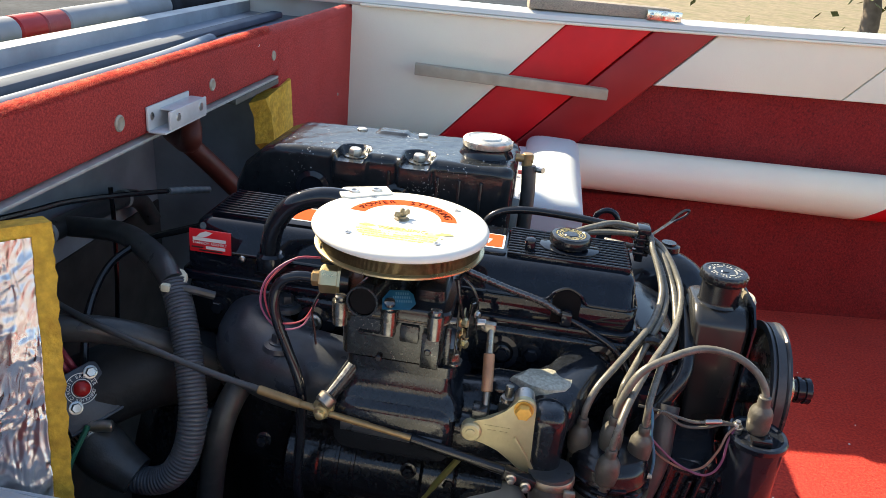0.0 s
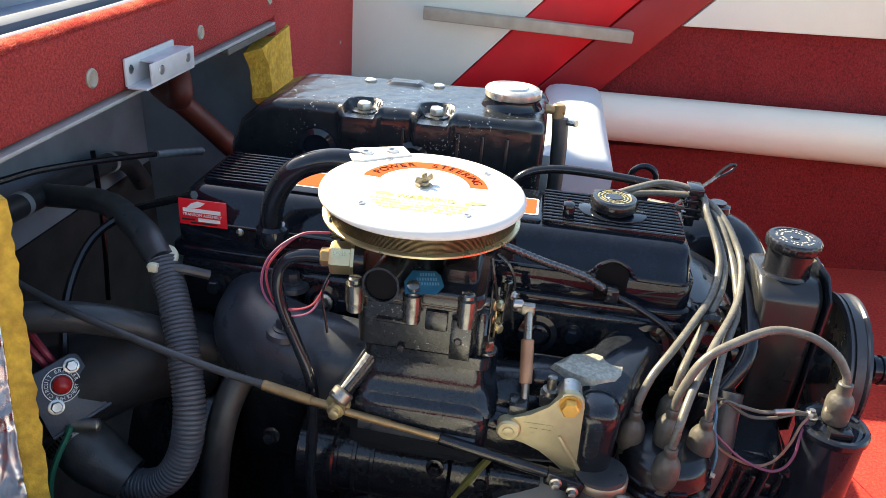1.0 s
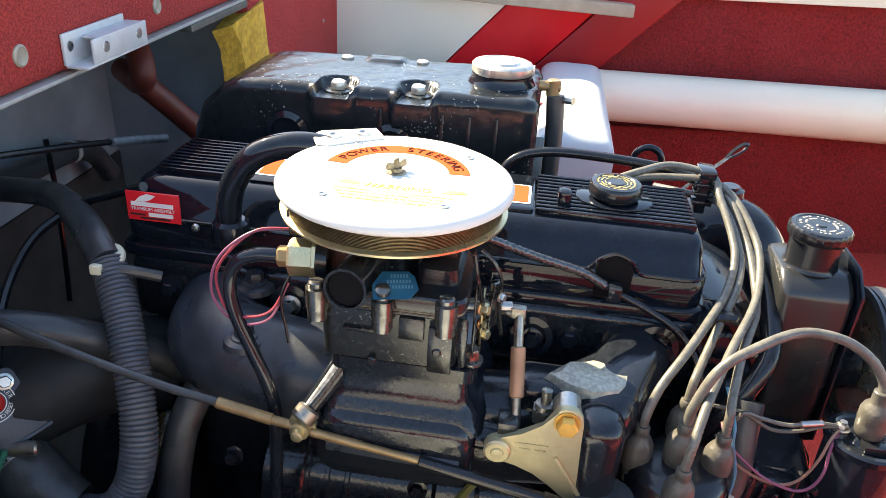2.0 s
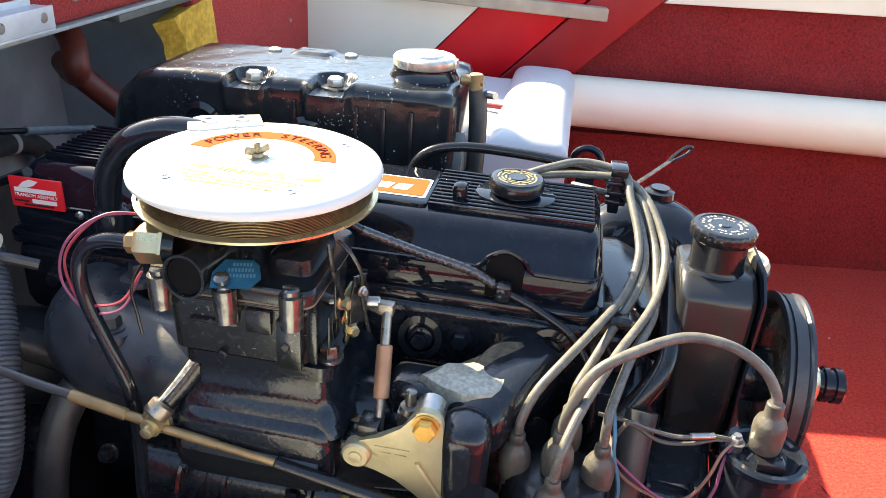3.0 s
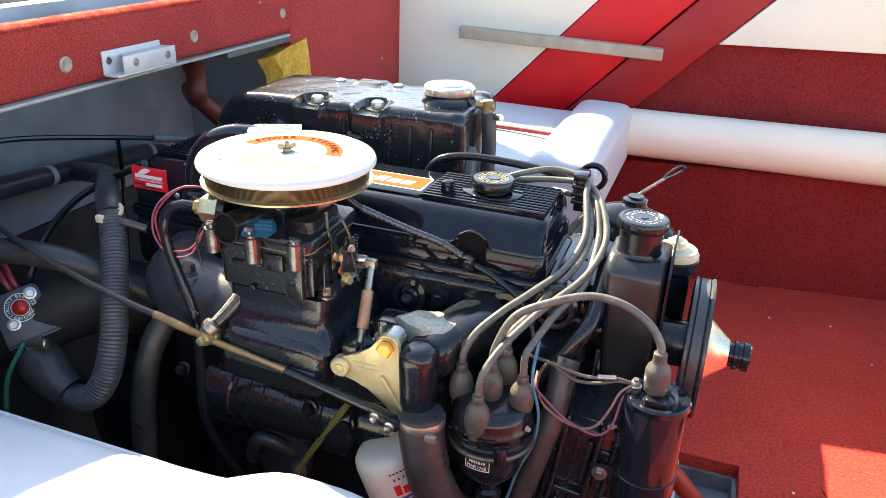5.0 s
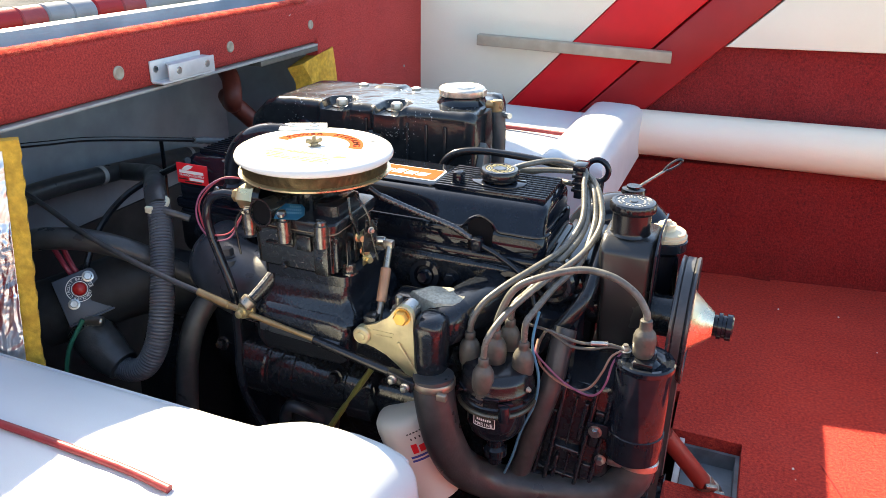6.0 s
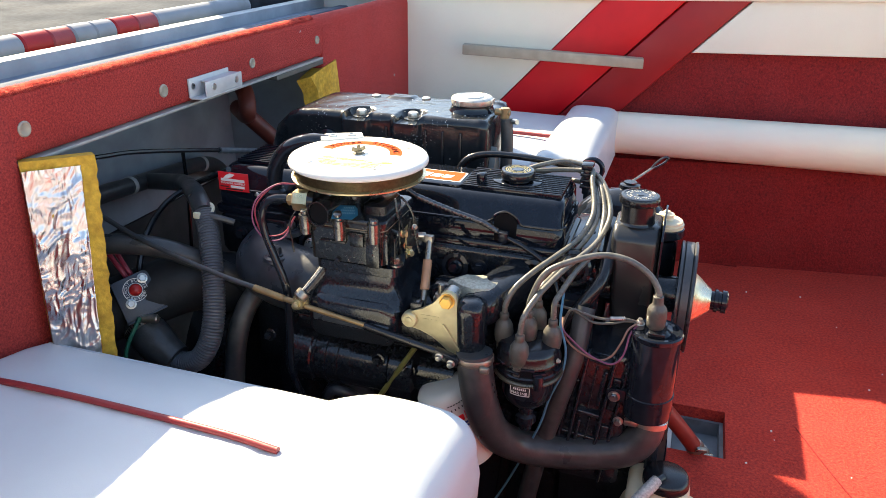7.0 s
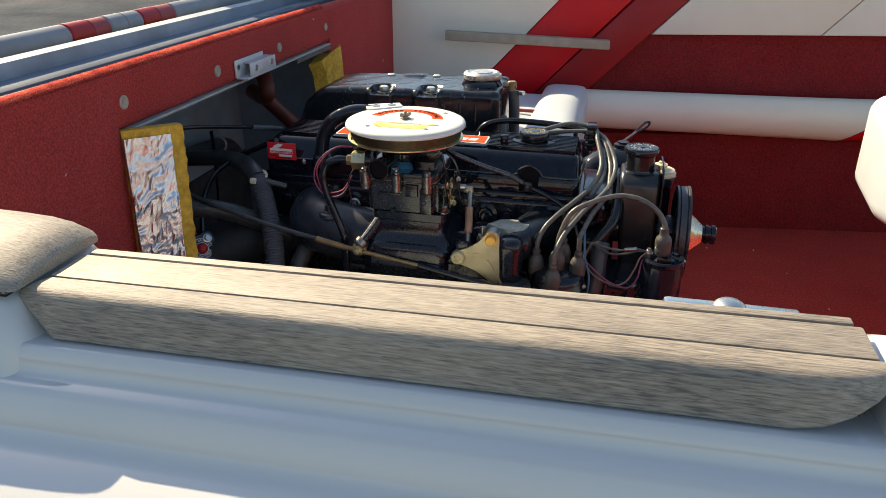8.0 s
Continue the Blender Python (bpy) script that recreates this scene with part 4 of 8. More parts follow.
def build_near_seat():
    t = thing("bench_seat", "white vinyl bench seat with a thick front roll and red piping", "seat", "bench seats beside the engine")
    bm = bm_new()
    xa, xb, ya = -0.633, 0.041, -0.095

    def ease(a, b, v):
        k = max(0.0, min(1.0, (v - a) / (b - a)))
        return k * k * (3 - 2 * k)

    def far(x):
        k = max(0.0, (x + 0.045) / (xb + 0.045))
        return 0.572 + 0.060 * ease(-0.185, -0.095, x) - 0.075 * (1 - math.sqrt(max(0.0, 1 - k * k)))

    def height(x, y):
        roll = ease(-0.20, -0.10, x)
        edge = 0.032 + 0.045 * roll
        d = min(xb - x, far(x) - y) if roll > 0.3 else min(x - xa, far(x) - y)
        d = min(d, (x - xa) * 3 + 0.014)
        k = max(0.0, min(1.0, d / edge))
        z = 0.493 + 0.006 * roll - edge * 0.8 * (1 - math.sqrt(max(0.0, 1 - (1 - k) ** 2)))
        z -= (0.040 - 0.012 * roll) * max(0.0, (y - 0.43) / 0.17) ** 1.6
        return z - 0.004 * math.exp(-((x + 0.158) / 0.018) ** 2)

    def seam_z(x):
        return height(x, far(x) - 0.007) + 0.0005

    nx, ny = 60, 44
    g = []
    for i in range(nx + 1):
        x = xa + (xb - xa) * (0.5 - 0.5 * math.cos(math.pi * i / nx))
        row = []
        for j in range(ny + 1):
            v = 0.5 - 0.5 * math.cos(math.pi * j / ny)
            y = ya + (far(x) - ya) * v
            z = height(x, y)
            z += 0.0022 * noise.noise(Vector((x * 11 + y * 5, y * 12, 3))) + 0.0013 * noise.noise(Vector((x * 20 + y * 26, y * 9 - x * 6, 8))) + 0.0008 * noise.noise(Vector((x * 60, y * 34, 5)))
            row.append(bm.verts.new((x, y, z)))
        g.append(row)
    for i in range(nx):
        for j in range(ny):
            bm.faces.new((g[i][j], g[i + 1][j], g[i + 1][j + 1], g[i][j + 1]))
    rim = [g[i][0] for i in range(nx + 1)] + [g[nx][j] for j in range(1, ny + 1)] + [g[i][ny] for i in range(nx - 1, -1, -1)] + [g[0][j] for j in range(ny - 1, 0, -1)]
    prev = rim
    for dz, inset in ((0.03, -0.004), (0.07, -0.002), (0.11, 0.008)):
        low = [bm.verts.new((v.co.x - (inset if v.co.x > -0.6 else 0) * (v.co.x > 0.0), v.co.y - inset * (v.co.y > 0.4), max(0.345, min(v.co.z, 0.45) - dz))) for v in rim]
        for k in range(len(rim)):
            bm.faces.new((prev[k], low[k], low[(k + 1) % len(rim)], prev[(k + 1) % len(rim)]))
        prev = low
    bm.faces.new(prev)
    part("cushion", bm, WHITE_VINYL, t, sharp=80)
    bm = bm_new()
    tube(bm, [(-0.632, 0.418, 0.480), (-0.605, 0.420, 0.492), (-0.50, 0.422, 0.4965), (-0.35, 0.421, 0.4975), (-0.22, 0.418, 0.497), (-0.150, 0.412, 0.496)], 0.0044, 10)
    part("piping", bm, PIPING_RED, t, "dark red piping")
    bm = bm_new()
    tube(bm, [(x, far(x) - 0.007, seam_z(x)) for x in (-0.625, -0.55, -0.45, -0.35, -0.25, -0.20, -0.15, -0.10, -0.05, -0.01, 0.012)], 0.0030, 8)
    part("seam", bm, WHITE_VINYL, t)
    bm = bm_new()
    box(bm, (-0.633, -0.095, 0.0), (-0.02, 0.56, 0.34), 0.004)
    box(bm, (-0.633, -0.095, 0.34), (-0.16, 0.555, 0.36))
    # unseen base, coloured dark so that the engine's gloss mirrors black
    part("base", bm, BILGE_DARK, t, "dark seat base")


def build_far_seat():
    t = thing("bench_seat", "white vinyl bench seat with a thick front roll", "seat", "bench seats beside the engine")
    bm = bm_new()
    cushion(bm, -0.630, -0.075, 1.58, 2.115, 0.40, 0.497, 0.008, 0.03)
    part("cushion", bm, WHITE_VINYL, t)
    bm = bm_new()
    cushion(bm, -0.115, 0.036, 1.575, 2.160, 0.37, 0.525, 0.012, 0.045, 20, 30)
    part("front_roll", bm, WHITE_VINYL, t, "thick padded white front roll")
    bm = bm_new()
    tube(bm, [(-0.625, 1.80, 0.505), (-0.4, 1.80, 0.510), (-0.2, 1.80, 0.510), (-0.10, 1.79, 0.511)], 0.0052, 10)
    part("piping", bm, PIPING_RED, t, "dark red piping")
    bm = bm_new()
    box(bm, (-0.633, 1.61, 0.0), (0.0, 2.12, 0.37), 0.004)
    box(bm, (-0.633, 1.61, 0.37), (-0.105, 2.11, 0.40))
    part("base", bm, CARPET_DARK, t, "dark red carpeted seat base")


build_near_seat()
build_far_seat()


def build_swivel_seat():
    t = thing("helm_seat", "white vinyl seat back at the front of the cockpit", "seat")
    bm = bm_new()
    along_y(bm, [(1.42, 0.86, 1.0, 0.36, 0.53), (1.44, 0.82, 1.04, 0.33, 0.565), (1.6, 0.795, 1.06, 0.32, 0.575), (1.9, 0.83, 1.08, 0.31, 0.59), (1.93, 0.87, 1.05, 0.34, 0.56)], 0.05, 6)
    part("backrest", bm, WHITE_VINYL, t)
    bm = bm_new()
    along_y(bm, [(1.45, 1.0, 1.5, 0.24, 0.34), (1.9, 1.0, 1.5, 0.24, 0.34)], 0.04, 6)
    part("seat", bm, WHITE_VINYL, t)
    bm = bm_new()
    rod(bm, (1.25, 1.67, 0.0), (1.25, 1.67, 0.24), 0.04)
    part("pedestal", bm, ALUMINIUM, t)


build_swivel_seat()

# ---- insulation ----


def build_pad():
    t = thing("insulation_pad", "yellow foam sound pad faced with crinkled foil", "insulation pad", "engine bay insulation")
    tl, tr = Vector((-0.633, 0.588, 0.718)), Vector((-0.584, 0.647, 0.716))
    bl, br = Vector((-0.610, 0.555, 0.36)), Vector((-0.545, 0.573, 0.36))
    nrm = (tr - tl).cross(bl - tl).normalized()
    if nrm.y > 0:
        nrm = -nrm
    nx, nz = 56, 170
    bm = bm_new()
    g = []
    for i in range(nx + 1):
        row = []
        for j in range(nz + 1):
            u, v = i / nx, j / nz
            p = tl.lerp(tr, u).lerp(bl.lerp(br, u), v)
            q = Vector((u * 0.11, v * 0.36, 0))
            w = 0.004 * noise.noise(Vector((u * 2.2, v * 5, 1)))
            for s, amp, ang in ((26, 0.0016, 0.5), (52, 0.0013, 1.1), (95, 0.0009, 0.4), (150, 0.0006, 0.8)):
                warp = noise.noise(q * 22 + Vector((s, 2, 0))) * 0.03
                du, dv = q.x * math.cos(ang) + q.y * math.sin(ang) + warp, -q.x * math.sin(ang) + q.y * math.cos(ang) + warp
                w += amp * (1 - 3.2 * abs(noise.noise(Vector((du * s, dv * s * 0.30, s * 0.1)))) ** 0.8)
            row.append(bm.verts.new(p + nrm * (0.006 + w)))
        g.append(row)
    back = [[bm.verts.new(v.co - nrm * 0.012) for v in r] for r in (g[0], g[-1])]
    for i in range(nx):
        for j in range(nz):
            bm.faces.new((g[i][j], g[i][j + 1], g[i + 1][j + 1], g[i + 1][j]))
    for r, bk in zip((g[0], g[-1]), back):
        for j in range(nz):
            bm.faces.new((r[j], r[j + 1], bk[j + 1], bk[j]))
    part("foil", bm, FOIL, t, "crinkled silver foil facing", sharp=180)
    # foam core, its cut edge standing past the foil
    bm = bm_new()
    lp = []
    for j in range(41):
        v = j / 40
        a, b = tl.lerp(bl, v), tr.lerp(br, v)
        e = b + (tr - tl).normalized() * (0.021 + 0.004 * noise.noise(Vector((v * 26, 0, 0))) + 0.002 * noise.noise(Vector((v * 70, 4, 0))))
        w = 0.0015 * noise.noise(Vector((v * 55, 5, 0)))
        off = Vector((0, 0, 0.013)) if j == 0 else Vector((0, 0, 0))
        lp.append([a + off, e + off + nrm * (0.004 + w), e + off - nrm * (0.026 + w), a + off - nrm * 0.03])
    rings(bm, lp)
    part("foam", bm, FOAM, t, "ragged yellow foam core")


build_pad()


def build_foam_scrap():
    t = thing("foam_scrap", "torn yellow foam hanging at the corner of the opening", "insulation pad", "engine bay insulation")
    bm = bm_new()
    lp = []
    for j in range(13):
        v = j / 12
        z = 0.712 - 0.19 * v
        y0 = 1.448 + 0.085 * v + 0.008 * math.sin(v * 9) + 0.012 * noise.noise(Vector((v * 6, 1, 2)))
        y1 = 1.592 + 0.035 * v + 0.006 * noise.noise(Vector((v * 9, 4, 2)))
        lp.append([(-0.668, y0, z - 0.03 * (1 - v)), (-0.640 + 0.01 * v, y0 + 0.02, z - 0.022 * (1 - v)), (-0.630 + 0.004 * noise.noise(Vector((v * 7, 0, 0))), (y0 + y1) / 2, z - 0.008 * (1 - v)), (-0.626, y1 - 0.01, z), (-0.632, y1, z), (-0.668, y1, z)])
    rings(bm, lp)
    part("foam", bm, FOAM, t)


build_foam_scrap()

# ---- behind the bulkhead: splash deck, striped roll, added shade caster ----


def build_aft():
    bm = bm_new()
    rings(bm, [[(-0.672, y, 0.770), (-0.72, y, 0.766), (-0.90, y, 0.768), (-0.96, y, 0.771), (-1.07, y, 0.776), (-1.10, y, 0.70), (-1.10, y, -0.5), (-1.0, y, -0.5), (-1.0, y, 0.75), (-0.672, y, 0.755)] for y in (-0.3, 2.5)])
    d = part("transom_deck", bm, mat("grey blue deck", (0.20, 0.24, 0.30), 0.42, spec=0.25, stain=(0.12, 0.13, 0.15), stain_amt=0.4, stain_scale=7), None)
    tagged(d, "glossy grey blue splash deck behind the bulkhead", "deck", kind="structure")
    bm = bm_new()
    box(bm, (-1.012, -0.2, 0.772), (-0.972, 1.7, 0.7775), 0.001)
    part("trim", bm, YELLOW_PAINT, d, "yellow strip along the deck edge")
    for x, z, r in ((-0.705, 0.788, 0.016), (-0.755, 0.784, 0.014)):
        t = thing("cover_pole", "white tube lying along the deck, tinted blue for skylit shade", "tube", "tubes behind the bulkhead")
        bm = bm_new()
        tube(bm, [(x - 0.03, -0.15, z), (x - 0.005, 0.6, z), (x, 1.2, z), (x - 0.035, 1.55, z - 0.004)], r, 14)
        part("tube", bm, SKYLIT_WHITE, t)
    t = thing("rail", "dull aluminium rail along the aft deck", "rail")
    bm = bm_new()
    box(bm, (-0.86, -0.2, 0.770), (-0.825, 2.1, 0.787), 0.006)
    part("rail", bm, DULL_RAIL, t)
    t = thing("striped_roll", "white vinyl roll banded with dark red", "roll")
    y = -0.2
    for k, (ln, m) in enumerate(((1.205, OLD_WHITE), (0.075, DARK_VINYL), (0.062, PIPING_RED), (0.064, OLD_WHITE), (0.064, OLD_WHITE), (0.075, DARK_VINYL), (0.072, PIPING_RED), (0.42, OLD_WHITE), (0.4, TARP))):
        bm = bm_new()
        rr = 0.026 + 0.0007 * (k % 2)
        lathe(bm, (-1.04, y, 0.8025), (0, 1, 0), [(rr - .004, 0), (rr, 0.004), (rr, ln - 0.004), (rr - .004, ln)], 22)
        part("band", bm, m, t)
        y += ln


build_aft()


def build_shade_caster():
    """An unseen shape on a post, added behind the far corner to shade part of the floor and of the beam."""
    t = thing("shade_caster", "unseen dark stand-in on a post, added to cast shade into the boat", "cover")
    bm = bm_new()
    # outline drawn to give the wanted shadow edge, not after a known object
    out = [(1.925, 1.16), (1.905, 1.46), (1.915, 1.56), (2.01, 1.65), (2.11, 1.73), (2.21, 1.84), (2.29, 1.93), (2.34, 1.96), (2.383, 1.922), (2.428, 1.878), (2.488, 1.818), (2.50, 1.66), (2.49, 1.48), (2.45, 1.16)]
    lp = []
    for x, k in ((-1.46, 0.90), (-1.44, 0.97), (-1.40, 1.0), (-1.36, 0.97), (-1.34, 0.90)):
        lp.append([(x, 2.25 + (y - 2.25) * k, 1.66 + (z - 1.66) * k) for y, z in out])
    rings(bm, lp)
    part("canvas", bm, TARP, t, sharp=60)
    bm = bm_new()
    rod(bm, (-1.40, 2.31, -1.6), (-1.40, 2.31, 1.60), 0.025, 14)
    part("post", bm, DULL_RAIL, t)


build_shade_caster()

# ---- the engine ----
ENGINE = thing("boat_engine", "black four-cylinder inboard boat engine in the open bay", "engine")


def build_block():
    bm = bm_new()
    along_x(bm, [(-0.50, 0.935, 1.12, -0.10, 0.545), (-0.48, 0.925, 1.13, -0.12, 0.552), (0.09, 0.925, 1.13, -0.12, 0.552), (0.11, 0.935, 1.12, -0.10, 0.545)], 0.02)
    box(bm, (-0.46, 0.86, 0.30), (0.06, 0.93, 0.43), 0.015)
    box(bm, (-0.44, 0.885, 0.05), (0.05, 0.93, 0.30), 0.015)
    for x in (-0.38, -0.25, -0.12, 0.0):
        lathe(bm, (x, 0.926, 0.22), (0, -1, 0), [(0.03, 0), (0.03, 0.012), (0.022, 0.014)], 20)
    part("block", bm, BLACK_CAST, ENGINE, "black painted engine block")
    bm = bm_new()
    lathe(bm, (-0.64, 1.02, 0.22), (1, 0, 0), [(0.10, 0), (0.19, 0.03), (0.22, 0.10), (0.21, 0.15)], 36)
    part("flywheel_housing", bm, BLACK_CAST, ENGINE)
    bm = bm_new()
    # head casting below the cover, with spark plug pockets
    along_x(bm, [(-0.545, 0.915, 1.10, 0.48, 0.550), (-0.535, 0.910, 1.105, 0.475, 0.552), (0.070, 0.910, 1.105, 0.475, 0.552), (0.080, 0.915, 1.10, 0.48, 0.550)], 0.01)
    head = part("cylinder_head", bm, BLACK_CAST, ENGINE)
    for x in (-0.50, -0.335, -0.055, 0.045):
        bm = bm_new()
        hexbolt(bm, (x, 0.910, 0.520), (0, -1, 0), 0.010, 0.010)
        part("bolt", bm, BLACK_GLOSS, head)
    for x, z in ((0.035, 0.535), (-0.095, 0.528), (-0.36, 0.53)):
        bm = bm_new()
        lathe(bm, (x, 0.912, z - 0.012), (0, -1, 0.25), [(0.024, 0), (0.023, 0.012), (0.016, 0.013), (0.014, 0.005)], 24)
        part("plug_pocket", bm, BLACK_GLOSS, head)
        bm = bm_new()
        hexbolt(bm, (x, 0.905, z - 0.012), (0, -1, 0.25), 0.009, 0.012)
        part("bolt", bm, STEEL if x < -0.3 else BLACK_GLOSS, head)
    # starter motor
    bm = bm_new()
    lathe(bm, (-0.37, 0.845, 0.345), (1, 0, 0), [(0.040, 0), (0.054, 0.008), (0.054, 0.05), (0.049, 0.055), (0.049, 0.19), (0.055, 0.195), (0.055, 0.235), (0.038, 0.24), (0.034, 0.30)], 30)
    st = part("starter_motor", bm, BLACK_CAST, ENGINE, "black starter motor low on the block")
    bm = bm_new()
    lathe(bm, (-0.36, 0.86, 0.405), (1, 0, 0), [(0.022, 0), (0.026, 0.005), (0.026, 0.085), (0.02, 0.09)], 22)
    part("solenoid", bm, BLACK_CAST, st)
    # fuel pump low on the side
    bm = bm_new()
    lathe(bm, (-0.285, 0.90, 0.235), (0, -1, 0.15), [(0.045, 0), (0.045, 0.02), (0.034, 0.026), (0.034, 0.055), (0.026, 0.062)], 26)
    fp = part("fuel_pump", bm, GREY_CAST, ENGINE, "black fuel pump low on the block")
    for a in (0.5, 2.6, 4.4):
        bm = bm_new()
        hexbolt(bm, (-0.285 + 0.036 * math.cos(a), 0.878, 0.238 + 0.036 * math.sin(a)), (0, -1, 0.15), 0.006, 0.005)
        part("bolt", bm, STEEL, fp)
    bm = bm_new()
    prism(bm, [(-0.075, 0), (-0.045, 0.055), (-0.015, 0.062), (0.03, 0.01), (0.02, -0.05), (-0.05, -0.055)], pose(-0.245, 0.846, 0.262, 90, 0, 0), 0.012, 0.003)
    part("flange", bm, GREY_CAST, fp)
    for x in (-0.34, -0.318, -0.296, -0.274):
        bm = bm_new()
        lathe(bm, (x, 0.845, 0.345), (1, 0, 0), [(0.0495, 0), (0.0515, 0.001), (0.0515, 0.005), (0.0495, 0.006)], 30)
        part("band", bm, BLACK_CAST, st)
    for x, z in ((-0.395, 0.385), (-0.195, 0.375), (-0.14, 0.365)):
        bm = bm_new()
        hexbolt(bm, (x, 0.805, z), (0, -1, 0.3), 0.008, 0.010)
        part("bolt", bm, BLACK_CAST, st)
    bm = bm_new()
    tube(bm, [(-0.245, 0.836, 0.262), (-0.262, 0.82, 0.285), (-0.285, 0.815, 0.29), (-0.30, 0.82, 0.27), (-0.31, 0.83, 0.235)], 0.010, 12)
    part("outlet_elbow", bm, GREY_CAST, fp)
    bm = bm_new()
    hexbolt(bm, (-0.235, 0.834, 0.235), (0, -1, 0.1), 0.0095, 0.010)
    part("bolt", bm, STEEL, fp)
    bm = bm_new()
    tube(bm, [(-0.125, 0.80, 0.42), (-0.158, 0.795, 0.365), (-0.21, 0.79, 0.275), (-0.30, 0.80, 0.10)], 0.0045, 8)
    part("dipstick_tube", bm, mat("dull olive tube", (0.12, 0.13, 0.04), 0.45), ENGINE, "thin olive green dipstick tube")


build_block()


def build_valve_cover():
    x0, x1, y0, y1 = -0.556, 0.078, 0.922, 1.085
    bm = bm_new()
    stack(bm, x0, x1, y0, y1, [(0.552, -0.006), (0.562, -0.006), (0.564, -0.004), (0.565, 0.001), (0.594, 0.001), (0.599, 0.0055), (0.610, 0.006), (0.621, 0.0065), (0.628, 0.0085), (0.632, 0.0125), (0.634, 0.019)], 0.017)
    for v in bm.verts:                  # the long faces lean back above the lip
        v.co.y += max(0.0, v.co.z - 0.599) * 0.62 * (y1 - v.co.y) / (y1 - y0)
    vc = part("valve_cover", bm, COVER_BLACK, ENGINE, "black enamelled ribbed valve cover", sharp=55)
    n = 11
    for k in range(n):
        y = 0.966 + (1.062 - 0.966) * k / (n - 1)
        for a, b in ((-0.532, -0.430), (-0.106, 0.063)):
            bm = bm_new()
            box(bm, (a, y - 0.0024, 0.6320), (b, y + 0.0024, 0.6410), 0.0013, 2)
            part("rib", bm, COVER_BLACK, vc)
    bm = bm_new()
    stack(bm, -0.426, -0.108, 0.964, 1.064, [(0.6325, 0), (0.6370, 0), (0.6380, 0.002)], 0.006, 3)
    part("decal_panel", bm, COVER_BLACK, vc)
    bm = bm_new()
    stack(bm, -0.422, -0.112, 0.978, 1.030, [(0.6382, 0), (0.6386, 0)], 0.003, 2)
    part("decal_border", bm, LABEL_WHITE, vc)
    bm = bm_new()
    stack(bm, -0.419, -0.115, 0.981, 1.027, [(0.6388, 0), (0.6392, 0)], 0.002, 2)
    part("decal", bm, ORANGE_RED, vc, "orange red decal panel")
    bm = bm_new()
    for a, b, z0, z1 in ((-0.300, -0.290, .968, .998), (-0.286, -0.262, .970, .986), (-0.258, -0.240, .970, .986), (-0.236, -0.206, .968, .998), (-0.202, -0.186, .970, .986), (-0.182, -0.166, .970, .990), (-0.162, -0.146, .970, .986), (-0.142, -0.126, .970, .986)):
        prism(bm, [(a, z0), (b, z0), (b + 0.004, z1), (a + 0.004, z1)], pose(-0.008, 0.021, 0.6393), 0.0003)
    part("decal_mark", bm, LABEL_WHITE, vc)
    # lip with an arch over the bolt pocket
    bm = bm_new()
    yl = 0.9245
    tube(bm, [(-0.52, yl, 0.596), (-0.30, yl, 0.596), (-0.065, yl, 0.596), (-0.045, yl - .001, 0.598), (-0.034, yl - .001, 0.610), (-0.018, yl - .001, 0.617), (-0.002, yl - .001, 0.610), (0.008, yl - .001, 0.598), (0.025, yl, 0.596), (0.058, yl, 0.596), (0.070, yl + 0.006, 0.596), (0.0752, yl + 0.018, 0.596), (0.0755, 0.99, 0.596), (0.0755, 1.062, 0.596)], 0.0026, 8, 6)
    part("lip", bm, COVER_BLACK, vc)
    # black plate in place of the shaded hollow of the pocket
    bm = bm_new()
    prism(bm, [(-0.036, 0.566), (0.000, 0.566), (0.001, 0.600), (-0.003, 0.608), (-0.010, 0.6145), (-0.018, 0.6165), (-0.026, 0.6145), (-0.033, 0.608), (-0.037, 0.600)], Matrix.Translation((0, 0.9285, 0)) @ Matrix.Rotation(radians(90), 4, "X"), 0.0062, 0.0)
    part("pocket_shade", bm, DEEP_BLACK, vc)
    # wire clip standing on the top
    bm = bm_new()
    box(bm, (-0.084, 0.976, 0.6330), (-0.069, 0.996, 0.6575), 0.004)
    part("clip", bm, COVER_BLACK, vc)
    # oil filler
    bm = bm_new()
    lathe(bm, (-0.021, 1.012, 0.6360), (0, 0, 1), [(0.037, 0), (0.037, 0.001), (0.022, 0.002), (0.022, 0.012)], 32)
    prism(bm, [(-0.042, -0.008), (-0.034, -0.022), (-0.014, -0.033), (0.014, -0.033), (0.034, -0.022), (0.042, -0.008), (0.042, 0.008), (0.034, 0.022), (0.014, 0.033), (-0.014, 0.033), (-0.034, 0.022), (-0.042, 0.008)], pose(-0.021, 1.012, 0.6408, 0, 0, -4), 0.0022, 0.0008)
    part("filler_neck", bm, COVER_BLACK, vc)
    bm = bm_new()
    lathe(bm, (-0.021, 1.012, 0.6460), (0, 0, 1), [(0.023, 0), (0.028, 0.001), (0.0292, 0.004), (0.0292, 0.012), (0.027, 0.015), (0.022, 0.0155), (0.021, 0.0145), (0.010, 0.0145), (0.009, 0.0155), (0.0, 0.0155)], 40)
    part("oil_cap", bm, BLACK_SATIN, vc, "black moulded oil filler cap")
    # rings of lettering, the colour raised to cream for its glints
    bm = bm_new()
    for k in range(40):
        a = 2 * math.pi * k / 40
